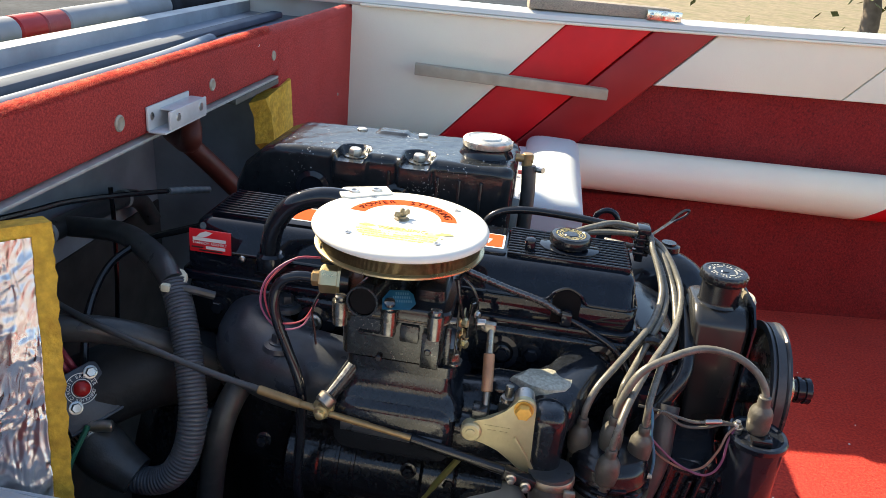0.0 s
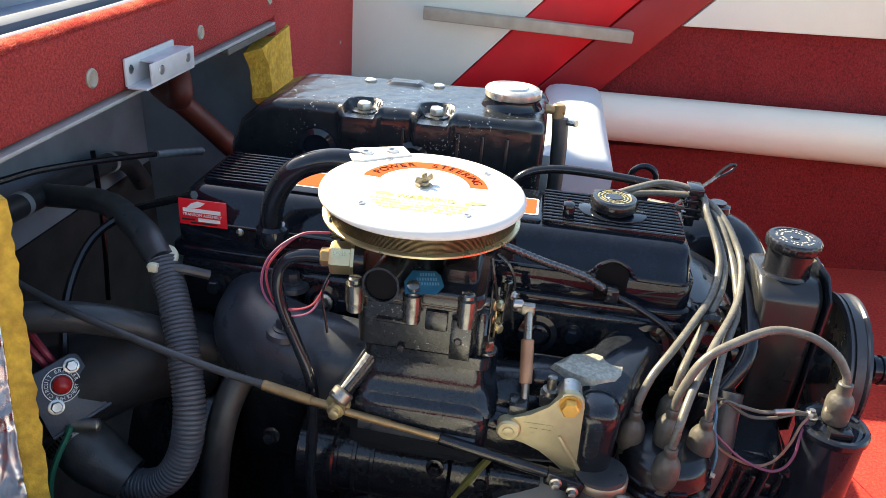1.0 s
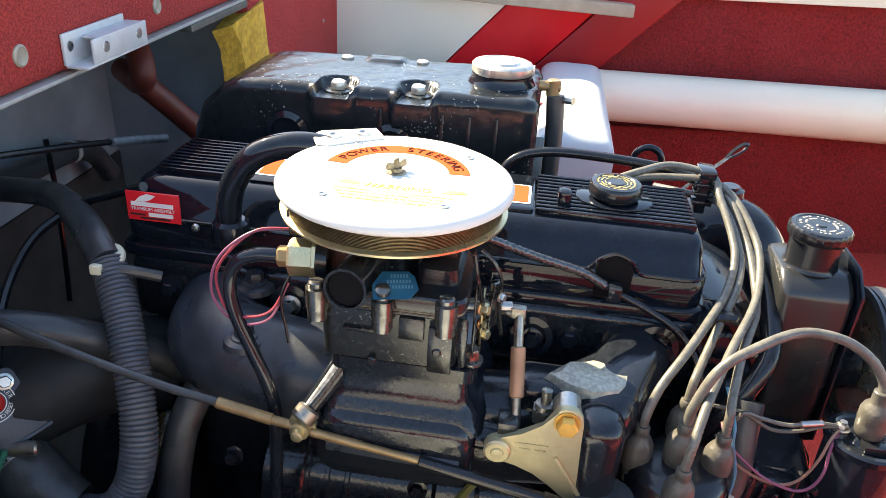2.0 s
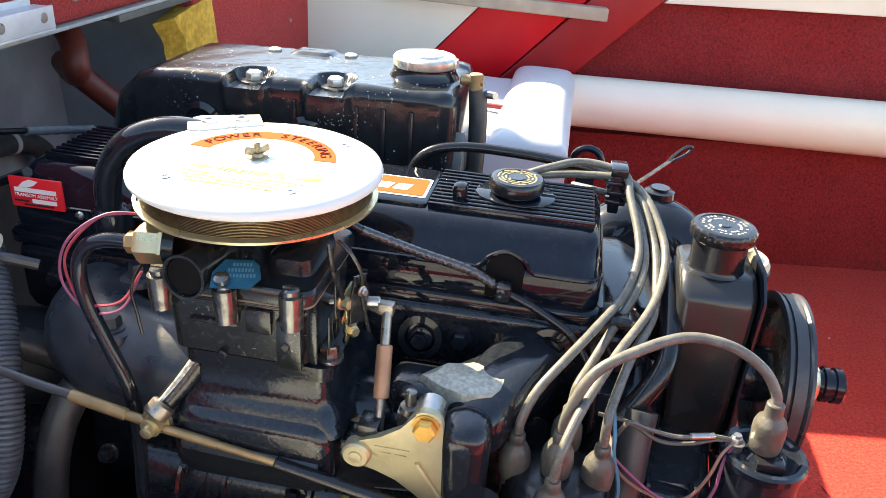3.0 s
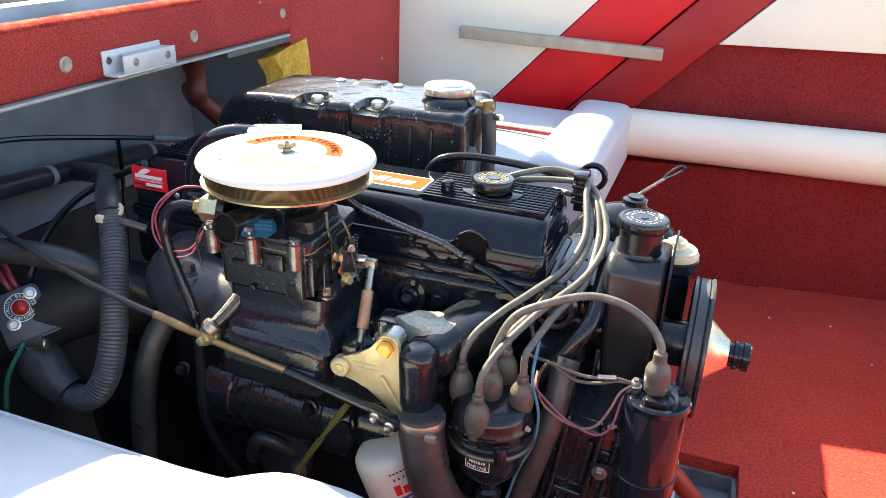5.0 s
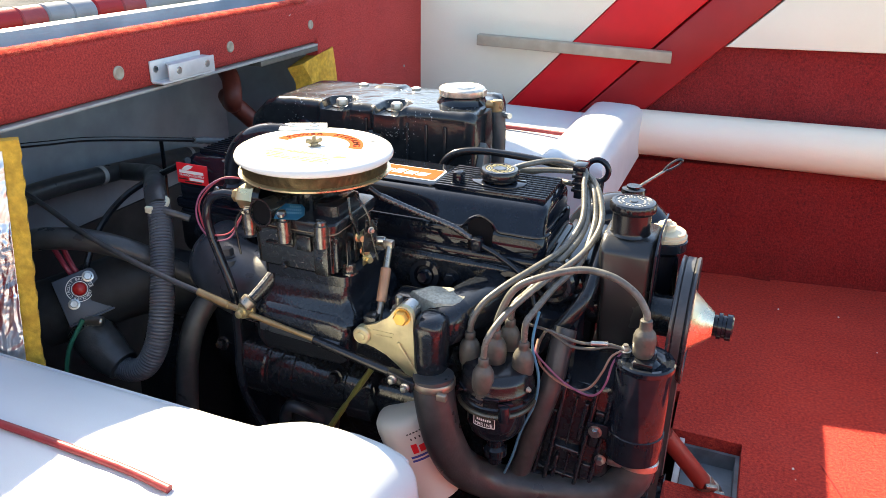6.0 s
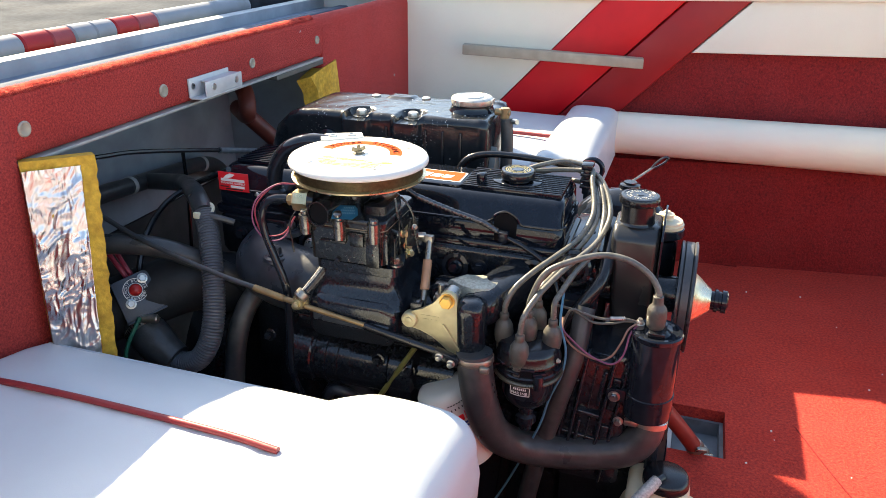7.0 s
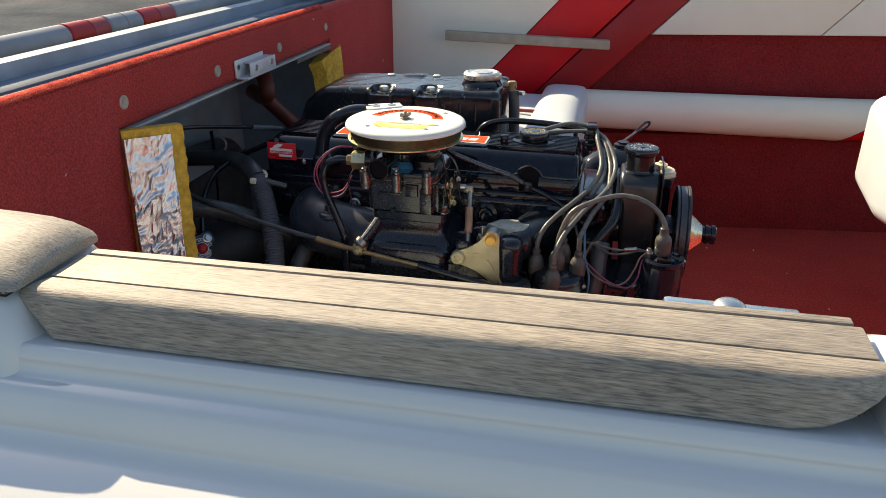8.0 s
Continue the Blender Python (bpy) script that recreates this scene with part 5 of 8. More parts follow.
        for r, s in ((0.0250, 0.0010), (0.0200, 0.0009), (0.0160, 0.0008), (0.0122, 0.0006)):
            if (k * 7 + int(r * 1000)) % 6:
                box(bm, (-s, -s * 1.4, 0), (s, s * 1.4, 0.0008), m=Matrix.Translation((-0.021, 1.012, 0.6603)) @ Matrix.Rotation(a, 4, "Z") @ Matrix.Translation((r, 0, 0)))
    part("cap_lettering", bm, mat("glinting cap lettering", (0.30, 0.26, 0.12), 0.4), vc)["kind"] = "stuff"
    # red plate on the rear face
    bm = bm_new()
    box(bm, (-0.5465, 0.9200, 0.594), (-0.4860, 0.9225, 0.628), 0.0004)
    st = part("sticker", bm, RED_LABEL, vc, "red maker plate with white marks")
    bm = bm_new()
    prism(bm, [(-0.536, 0.617), (-0.530, 0.623), (-0.522, 0.6265), (-0.512, 0.625), (-0.518, 0.620), (-0.526, 0.617)], Matrix.Translation((0, 0.9198, 0)) @ Matrix.Rotation(radians(90), 4, "X"), 0.0005)
    for a, b, z0, z1 in ((-0.541, -0.493, .6115, .6165), (-0.522, -0.494, .6000, .6045)):
        box(bm, (a, 0.9193, z0), (b, 0.9198, z1))
    part("plate_mark", bm, LABEL_WHITE, vc)
    writing("plate_lettering", "TRANSOM ASSEMBLY", 0.0053, pose(-0.5165, 0.9192, 0.6083, 90, 0, 0), LABEL_WHITE, vc)
    bm = bm_new()
    for a, b, z0, z1 in ((-0.543, -0.526, .6005, .6025), (-0.532, -0.498, .5965, .5985)):
        box(bm, (a, 0.9193, z0), (b, 0.9198, z1))
    part("plate_mark", bm, INK_BLACK, vc)
    bm = bm_new()
    lathe(bm, (-0.470, 0.921, 0.592), (0, -1, 0), [(.005, 0), (.004, .003), (.001, .004)], 12)
    part("bolt", bm, STEEL, vc)
    return vc


VC = build_valve_cover()


TANK_BOLTS = ((-0.379, 1.180), (-0.273, 1.187))


def tank_section(x):
    """Front, back, bottom and top of the tank at a station."""
    st = ((-0.590, 1.20, 1.29, 0.50, 0.570), (-0.582, 1.175, 1.315, 0.47, 0.618), (-0.562, 1.160, 1.33, 0.45, 0.655), (-0.530, 1.152, 1.335, 0.44, 0.682), (-0.505, 1.150, 1.335, 0.44, 0.692), (-0.48, 1.150, 1.335, 0.44, 0.695), (-0.13, 1.150, 1.335, 0.44, 0.700), (-0.120, 1.152, 1.333, 0.445, 0.698), (-0.113, 1.160, 1.325, 0.46, 0.690))
    for p, q in zip(st, st[1:]):
        if x <= q[0] + 1e-9:
            f = (x - p[0]) / (q[0] - p[0])
            return [u + (v - u) * f for u, v in zip(p[1:], q[1:])]
    return st[-1][1:]


def build_tank():
    def soft(v):
        v = max(0.0, min(1.0, v))
        return v * v * (3 - 2 * v)

    def shaped(x, y, z, y0, z1):
        """Pockets cut round the front bolts, lugs below them, cast lumps."""
        for bx, by in TANK_BOLTS:
            dx, dy = abs(x - bx), y - by
            r = math.hypot(dx, max(0.0, dy))
            z = min(z, z1 + 0.001 - 0.0145 * soft((0.0265 - r) / 0.0055)) if y < by + 0.04 else z
            if y < y0 + 0.03 and z > z1 - 0.07:
                y -= 0.0085 * soft((0.031 - dx) / 0.005) * soft((z - z1 + 0.062) / 0.02) * soft((y0 + 0.03 - y) / 0.02)
        p = Vector((x, y, z))
        lump = 0.0011 * noise.noise(p * 26) + 0.0005 * noise.noise(p * 80)
        top = soft((z - z1 + 0.012) / 0.012)
        ridge = 0.004 * soft((y - 1.285) / 0.008) * soft((0.03 - abs(x + 0.34)) / 0.006) + 0.003 * soft((y - 1.295) / 0.008) * soft((x + 0.20) / 0.006)
        return (x, y - lump * (1 - top) * (y < 1.25), z + (lump + ridge) * top)

    xs = [-0.590, -0.587, -0.582, -0.575, -0.568, -0.562, -0.552, -0.541] + [-0.530 + 0.0038 * k for k in range(106)] + [-0.120, -0.116, -0.113]
    lp = []
    for x in xs:
        y0, y1, z0, z1 = tank_section(x)
        r = 0.015
        sec = [(y0, z0 + (z1 - r - z0) * k / 26) for k in range(26)]
        sec += [(y0 + r - r * math.cos(radians(90 * k / 8)), z1 - r + r * math.sin(radians(90 * k / 8))) for k in range(8)]
        sec += [(y0 + r + (y1 - y0 - 2 * r) * k / 38, z1) for k in range(38)]
        sec += [(y1 - r + r * math.sin(radians(90 * k / 6)), z1 - r + r * math.cos(radians(90 * k / 6))) for k in range(6)]
        sec += [(y1, z1 - r - (z1 - r - z0) * k / 6) for k in range(7)]
        lp.append([shaped(x, y, z, y0, z1) for y, z in sec])
    bm = bm_new()
    rings(bm, lp)
    tk = part("exhaust_tank", bm, BLACK_WORN, ENGINE, "large black cast tank with worn lumpy paint", sharp=60)
    for x, y, s in [(p[0], p[1], 1) for p in TANK_BOLTS] + [(-0.397, 1.300, 0.85), (-0.287, 1.305, 0.85)]:
        z = 0.6955 + (x + 0.48) * 0.0143 - (0.0130 if s == 1 else 0.004)
        bm = bm_new()
        lathe(bm, (x, y, z - 0.002), (0, 0, 1), [(0.019 * s, 0), (0.0185 * s, 0.003), (0.014 * s, 0.0036), (0.0125 * s, 0.0036)], 26)
        part("washer", bm, DARK_STEEL, tk)
        bm = bm_new()
        hexbolt(bm, (x, y, z + 0.001), (0.06, -0.06, 1), 0.0108 * s, 0.0095 if s == 1 else 0.005, False)
        part("bolt", bm, CAP_STEEL, tk)
    # chips in the paint along the edges
    rnd = random.Random(21)
    for _ in range(14):
        x = rnd.uniform(-0.50, -0.14)
        s = rnd.uniform(0.0006, 0.0018)
        y, z, w = (1.1500, rnd.uniform(0.60, 0.668), (0, -1, 0)) if rnd.random() < 0.35 else (rnd.uniform(1.178, 1.21), 0.6952 + (x + 0.48) * 0.0143, (0, 0, 1))
        bm = bm_new()
        lathe(bm, (x, y, z), w, [(s, -0.001), (s * 0.9, 0.0002), (s * 0.4, 0.0003)], 7)
        part("paint_chip", bm, DULL_ALLOY, tk)
    for x in (-0.20, -0.235, -0.165, -0.315):
        bm = bm_new()
        box(bm, (x - 0.003, 1.1465, 0.52), (x + 0.003, 1.154, 0.675), 0.002)
        part("rib", bm, BLACK_WORN, tk)
    for x, z, r in ((-0.440, 0.630, 0.030), (-0.300, 0.628, 0.028)):
        bm = bm_new()
        lathe(bm, (x, 1.151, z), (0, -1, 0), [(r, 0), (r * 0.97, 0.006), (r * 0.7, 0.009), (r * 0.66, 0.004), (r * 0.3, 0.003)], 28)
        part("core_plug", bm, BLACK_GLOSS, tk)
    # filler cap
    bm = bm_new()
    lathe(bm, (-0.168, 1.238, 0.690), (0, 0, 1), [(0.050, 0), (0.044, 0.012), (0.041, 0.018), (0.041, 0.022)], 32)
    part("filler_neck", bm, BLACK_GLOSS, tk)
    bm = bm_new()
    prof = [(0.040, 0), (0.0415, 0.002), (0.0415, 0.010), (0.039, 0.013), (0.033, 0.0145), (0.030, 0.0125), (0.024, 0.0125), (0.022, 0.015), (0.012, 0.0155), (0.0, 0.0155)]
    lathe(bm, (-0.168, 1.238, 0.713), (0, 0, 1), prof, 48)
    for k in range(3):
        box(bm, (-0.009, 0.0385, 0.0), (0.009, 0.0430, 0.011), 0.001, m=Matrix.Translation((-0.168, 1.238, 0.713)) @ Matrix.Rotation(2.1 * k + 0.5, 4, "Z"))
    part("pressure_cap", bm, CAP_STEEL, tk, "chrome pressure cap")
    # overflow nipple and hose at the end
    bm = bm_new()
    rod(bm, (-0.118, 1.225, 0.703), (-0.088, 1.225, 0.703), 0.007, 12, 0.001)
    rod(bm, (-0.098, 1.225, 0.690), (-0.098, 1.225, 0.712), 0.009, 12, 0.001)
    part("nipple", bm, TAN_SLEEVE, tk)
    bm = bm_new()
    tube(bm, [(-0.094, 1.222, 0.692), (-0.090, 1.218, 0.64), (-0.090, 1.212, 0.56), (-0.094, 1.21, 0.50)], 0.012, 12)
    part("overflow_hose", bm, RUBBER, tk)
    bm = bm_new()
    rod(bm, (-0.1, 1.236, 0.684), (-0.07, 1.21, 0.690), 0.005, 8)
    part("hose_clip", bm, STEEL, tk)
    # grey bracket on the end face
    bm = bm_new()
    prism(bm, [(1.165, 0.50), (1.20, 0.50), (1.215, 0.58), (1.205, 0.63), (1.185, 0.645), (1.165, 0.60)], Matrix.Translation((-0.1135, 0, 0)) @ Matrix(((0, 0, 1, 0), (1, 0, 0, 0), (0, 1, 0, 0), (0, 0, 0, 1))), 0.012, 0.002)
    part("end_bracket", bm, mat("dull grey casting", (0.2, 0.2, 0.19), 0.5, metal=0.4, bump=0.3), tk)


build_tank()


def build_manifold():
    bm = bm_new()
    # log under the carburettor and its two runners
    along_y(bm, [(0.744, -0.272, -0.150, 0.455, 0.500), (0.749, -0.285, -0.140, 0.44, 0.509), (0.765, -0.287, -0.138, 0.44, 0.514), (0.90, -0.287, -0.138, 0.44, 0.52)], 0.02)
    along_x(bm, [(-0.30, 0.775, 0.86, 0.435, 0.486), (-0.27, 0.766, 0.86, 0.430, 0.492), (-0.13, 0.768, 0.86, 0.425, 0.490), (-0.03, 0.78, 0.86, 0.425, 0.480)], 0.018)
    tube(bm, [(-0.175, 0.83, 0.472), (-0.09, 0.832, 0.476), (-0.035, 0.845, 0.488), (0.002, 0.875, 0.500), (0.012, 0.915, 0.506)], lambda u: 0.042 - 0.003 * u, 24)
    mf = part("intake_manifold", bm, BLACK_CAST, ENGINE, "black cast intake manifold", sharp=60)
    bm = bm_new()
    tube(bm, [(-0.19, 0.845, 0.470), (-0.27, 0.840, 0.476), (-0.34, 0.838, 0.482), (-0.395, 0.846, 0.488), (-0.432, 0.875, 0.490), (-0.442, 0.93, 0.495)], lambda u: 0.052 + 0.004 * math.sin(u * math.pi), 26)
    part("runner", bm, GREY_CAST, mf, "grey scuffed intake runner", sharp=60)
    # carburettor pad
    bm = bm_new()
    stack(bm, -0.274, -0.146, 0.764, 0.885, [(0.500, -0.014), (0.514, -0.008), (0.520, -0.003), (0.530, 0.002), (0.548, 0.003), (0.552, -0.003), (0.566, -0.003)], 0.012)
    part("carburettor_pad", bm, BLACK_CAST, mf)
    bm = bm_new()
    along_x(bm, [(-0.275, 0.741, 0.775, 0.470, 0.484), (-0.15, 0.741, 0.775, 0.464, 0.478)], 0.004, 3)
    part("flange", bm, GREY_CAST, mf)
    for x, y, z in ((-0.378, 0.815, 0.530), (-0.40, 0.905, 0.538)):
        bm = bm_new()
        lathe(bm, (x, y, z - 0.004), (0, 0, 1), [(0.022, 0), (0.020, 0.006), (0.015, 0.008)], 20)
        hexbolt(bm, (x, y, z + 0.003), (0, 0, 1), 0.010, 0.012)
        part("bolt", bm, GREY_CAST, mf)
    # water outlet: an arm from the head that bends down into its neck
    bm = bm_new()
    lp = []
    for c, d, hw, hh in (((0.024, 0.918, 0.510), (-0.35, -1, 0), 0.036, 0.030), ((0.012, 0.885, 0.513), (-0.4, -1, 0), 0.036, 0.031), ((-0.003, 0.850, 0.513), (-0.4, -1, -0.02), 0.035, 0.030), ((-0.015, 0.818, 0.510), (-0.35, -1, -0.12), 0.033, 0.029),
                         ((-0.0235, 0.795, 0.506), (-0.25, -1, -0.1), 0.029, 0.027), ((-0.0265, 0.775, 0.504), (-0.1, -1, 0), 0.021, 0.024)):
        d = Vector(d).normalized()
        sd = Vector((1, -0.3, 0)) - d * Vector((1, -0.3, 0)).dot(d)
        sd.normalize()
        nn = sd.cross(d)
        ring = []
        for k in range(28):
            t = 2 * math.pi * k / 28
            cs, sn = math.cos(t), math.sin(t)
            ring.append(Vector(c) + sd * (hw * math.copysign(abs(cs) ** 0.72, cs)) + nn * (hh * math.copysign(abs(sn) ** 0.72, sn)))
        lp.append(ring)
    rings(bm, lp)
    stack(bm, -0.0500, -0.0055, 0.7440, 0.7940, [(0.448, 0.006), (0.450, 0.001), (0.456, 0.0), (0.480, 0.0), (0.512, -0.001), (0.524, -0.0005), (0.531, 0.003), (0.5345, 0.009), (0.5355, 0.016)], 0.019, 6)
    th = part("thermostat_housing", bm, BLACK_CAST, ENGINE, "black water outlet bending down on the front of the manifold", sharp=60)
    sub = th.modifiers.new("smooth", "SUBSURF")
    sub.levels = sub.render_levels = 1
    # top facet, its sunlit patch put into the colour
    bm = bm_new()
    prism(bm, [(-0.094, 0.812), (-0.070, 0.832), (-0.048, 0.845), (-0.022, 0.842), (-0.002, 0.832), (-0.012, 0.812), (-0.024, 0.796), (-0.048, 0.789), (-0.072, 0.797)], pose(0.014, 0.004, 0.506), 0.0335, 0.008)
    part("cover", bm, SUNLIT_CAST, th, "top face of the casting, coloured pale as if sunlit")
    bm = bm_new()
    box(bm, (-0.108, 0.800, 0.470), (-0.030, 0.850, 0.530), 0.012, 3)
    part("lug", bm, BLACK_CAST, th)
    # brass sender beside the bracket
    bm = bm_new()
    lathe(bm, (-0.078, 0.778, 0.512), (0, 0, 1), [(0.012, 0), (0.012, 0.014)], 6)
    lathe(bm, (-0.078, 0.778, 0.526), (0, 0, 1), [(0.010, 0), (0.009, 0.005), (0.005, 0.006), (0.005, 0.020), (0.003, 0.021)], 16)
    part("sender", bm, TARNISHED, th)


build_manifold()


def build_carb():
    bm = bm_new()
    # float bowl and throat
    stack(bm, -0.284, -0.160, 0.755, 0.872, [(0.567, 0.010), (0.570, 0.002), (0.626, 0.0), (0.628, -0.003), (0.633, -0.003)], 0.012)
    cb = part("carburettor", bm, CARB_GREY, ENGINE, "grimy dark carburettor under the flame arrestor")
    bm = bm_new()
    stack(bm, -0.290, -0.155, 0.750, 0.876, [(0.6335, 0), (0.640, 0), (0.643, 0.002)], 0.012)
    part("air_horn", bm, BLACK_SATIN, cb)
    bm = bm_new()
    stack(bm, -0.205, -0.165, 0.775, 0.850, [(0.643, 0), (0.656, 0.002), (0.659, 0.006)], 0.010)
    part("lid_box", bm, BLACK_SATIN, cb)
    bm = bm_new()
    lathe(bm, (-0.235, 0.83, 0.642), (0, 0, 1), [(0.040, 0), (0.040, 0.02), (0.05, 0.028), (0.05, 0.038)], 32)
    part("throat", bm, CARB_GREY, cb)
    # screw posts at the front
    for x, y in ((-0.283, 0.750), (-0.225, 0.744), (-0.172, 0.748)):
        bm = bm_new()
        lathe(bm, (x, y, 0.612), (0, 0, 1), [(0.0085, 0), (0.0085, 0.010), (0.0095, 0.0105), (0.0095, 0.030)], 16)
        part("post", bm, DARK_STEEL, cb)
        bm = bm_new()
        lathe(bm, (x, y, 0.642), (0, 0, 1), [(0.0068, 0), (0.0068, 0.005), (0.005, 0.0065)], 14)
        box(bm, (x - 0.006, y - 0.0009, 0.6478), (x + 0.006, y + 0.0009, 0.6495))
        part("screw", bm, DARK_STEEL, cb)
    # ribs and small plates on the bowl front
    for x0, x1, z0, z1, d in ((-0.212, -0.190, 0.600, 0.622, 0.006), (-0.186, -0.165, 0.570, 0.616, 0.007), (-0.262, -0.220, 0.600, 0.604, 0.003), (-0.278, -0.165, 0.622, 0.626, 0.003)):
        bm = bm_new()
        box(bm, (x0, 0.755 - d, z0), (x1, 0.757, z1), 0.0015)
        part("plate", bm, CARB_GREY, cb)
    # open round housing
    bm = bm_new()
    cm, cw = Vector((-0.2515, 0.772, 0.6465)), Vector((-0.12, -1, 0.08)).normalized()
    lathe(bm, cm, cw, [(0.0175, -0.03), (0.0178, 0.0), (0.0180, 0.026), (0.0180, 0.034), (0.0165, 0.0342), (0.0160, 0.006), (0.001, 0.005)], 32)
    part("choke_housing", bm, CARB_GREY, cb)
    # black lining that paints the dark inside the mouth
    bm = bm_new()
    lathe(bm, cm, cw, [(0.0157, 0.031), (0.0155, 0.008), (0.006, 0.007), (0.001, 0.007)], 32)
    part("bore_shade", bm, DEEP_BLACK, cb)
    bm = bm_new()
    annulus(bm, cm + cw * 0.0330, cw, 0.0166, 0.0188, 0.0016, 36)
    part("choke_rim", bm, CARB_GREY, cb)
    # gasket line, feet and screws round the body
    bm = bm_new()
    stack(bm, -0.288, -0.157, 0.752, 0.874, [(0.6265, 0), (0.6285, 0)], 0.012)
    part("gasket", bm, mat("tan gasket edge", (0.16, 0.13, 0.09), 0.7), cb)
    for x, y, z in ((-0.236, 0.7525, 0.571), (-0.178, 0.7475, 0.592)):
        bm = bm_new()
        lathe(bm, (x, y + 0.003, z), (0, -1, 0), [(0.0042, 0), (0.0042, 0.003), (0.0030, 0.004)], 12)
        part("screw", bm, BLACK_SATIN, cb)
    for x0, x1, z0, z1, d in ((-0.236, -0.218, 0.604, 0.622, 0.004), (-0.160, -0.153, 0.575, 0.625, 0.002)):
        bm = bm_new()
        box(bm, (x0, 0.755 - d, z0), (x1, 0.757, z1), 0.002)
        part("plate", bm, CARB_GREY, cb)
    bm = bm_new()
    tube(bm, [(-0.150, 0.800, 0.668), (-0.138, 0.796, 0.660), (-0.130, 0.800, 0.640), (-0.131, 0.806, 0.618), (-0.128, 0.812, 0.590), (-0.126, 0.815, 0.575)], 0.0018, 8)
    part("link_rod", bm, CARB_GREY, cb)
    bm = bm_new()
    prism(bm, [(-0.012, -0.02), (0.006, -0.024), (0.012, 0.004), (0.006, 0.022), (-0.006, 0.024), (-0.010, 0.006)], pose(-0.134, 0.806, 0.612, 90, 0, 62), 0.0022, 0.0005)
    part("lever", bm, CARB_GREY, cb)
    bm = bm_new()
    hexbolt(bm, (-0.130, 0.803, 0.622), (1, -0.6, 0), 0.0036, 0.004)
    part("nut", bm, STEEL, cb)
    # blue tag
    bm = bm_new()
    m = pose(-0.221, 0.741, 0.6505, 26, 0, 14) @ Matrix.Diagonal((0.84, 0.9, 1, 1))
    prism(bm, [(-0.014, -0.008), (0.022, -0.008), (0.031, 0.002), (0.028, 0.016), (0.022, 0.022), (-0.004, 0.022), (-0.014, 0.008)], m, 0.0010)
    part("tag", bm, BLUE_TAG, cb, "blue stamped tag")
    bm = bm_new()
    for j, (a, b) in enumerate(((0.002, 0.024), (0.0, 0.022), (0.004, 0.020))):
        x = a
        while x < b:
            box(bm, (x, 0.003 + j * 0.006, 0.001), (x + 0.0018, 0.0065 + j * 0.006, 0.0013), m=m)
            x += 0.0031
    part("tag_mark", bm, mat("faded tag ink", (0.07, 0.20, 0.27), 0.5), cb)
    bm = bm_new()
    lathe(bm, m @ Vector((-0.004, 0.0, 0.001)), (0, -0.4, 1), [(0.0065, 0), (0.0062, 0.004), (0.004, 0.0055)], 16)
    part("screw", bm, DARK_STEEL, cb)
    # fuel inlet nut
    bm = bm_new()
    lathe(bm, (-0.282, 0.785, 0.650), (-1, -0.12, 0), [(0.0165, 0), (0.0165, 0.010)], 20)
    part("inlet_boss", bm, BLACK_SATIN, cb)
    bm = bm_new()
    lathe(bm, (-0.292, 0.784, 0.650), (-1, -0.12, 0), [(0.0185, 0), (0.0185, 0.003), (0.0165, 0.004), (0.0172, 0.022), (0.0150, 0.025)], 6)
    part("inlet_nut", bm, BRASS, cb, "yellow brass fuel inlet nut")
    bm = bm_new()
    lathe(bm, (-0.317, 0.781, 0.650), (-1, -0.12, 0), [(0.0095, 0), (0.0095, 0.008), (0.0075, 0.010)], 6)
    part("flare_nut", bm, TAN_SLEEVE, cb)
    # electric choke and brackets behind the nut
    bm = bm_new()
    lathe(bm, (-0.305, 0.835, 0.655), (-1, 0, 0), [(0.022, -0.01), (0.022, 0.004), (0.017, 0.006), (0.017, 0.012)], 24)
    part("choke_coil", bm, BLACK_SATIN, cb)
    for y, z in ((0.805, 0.668), (0.80, 0.682), (0.815, 0.638)):
        bm = bm_new()
        rod(bm, (-0.298, y, z), (-0.322, y - 0.004, z), 0.007, 10, 0.001)
        part("terminal", bm, BLACK_SATIN, cb)
    # throttle side: levers, springs, rods
    for x, y, z0, z1, w in ((-0.152, 0.800, 0.575, 0.640, 0.006), (-0.146, 0.815, 0.565, 0.618, 0.009), (-0.150, 0.775, 0.575, 0.612, 0.005), (-0.140, 0.830, 0.585, 0.622, 0.007)):
        bm = bm_new()
        box(bm, (x, y - w, z0), (x + 0.0022, y + w, z1), 0.0008)
        part("lever", bm, CARB_GREY if w < 0.007 else BRASS, cb)
    bm = bm_new()
    tube(bm, [(-0.155, 0.790, 0.668), (-0.150, 0.786, 0.645), (-0.146, 0.795, 0.622), (-0.143, 0.800, 0.604)], 0.0022, 8)
    part("link_rod", bm, CARB_GREY, cb)
    bm = bm_new()
    rod(bm, (-0.165, 0.815, 0.600), (-0.118, 0.822, 0.602), 0.005, 12, 0.001)
    part("throttle_shaft", bm, STEEL, cb)
    for y, z in ((0.800, 0.611), (0.812, 0.587), (0.82, 0.571)):
        bm = bm_new()
        hexbolt(bm, (-0.146, y, z), (1, -0.6, 0), 0.0055, 0.008)
        part("nut", bm, BRASS, cb)
    bm = bm_new()
    corrugated(bm, [(-0.136, 0.830, 0.628), (-0.138, 0.824, 0.608), (-0.141, 0.818, 0.586)], 0.0042, 0.003, 0.0020, 10)
    part("spring", bm, CARB_GREY, cb)
    for x in (-0.150, -0.262):
        bm = bm_new()
        hexbolt(bm, (x, 0.778, 0.5665), (0, 0, 1), 0.0085, 0.012)
        part("nut", bm, DARK_STEEL, cb)


build_carb()


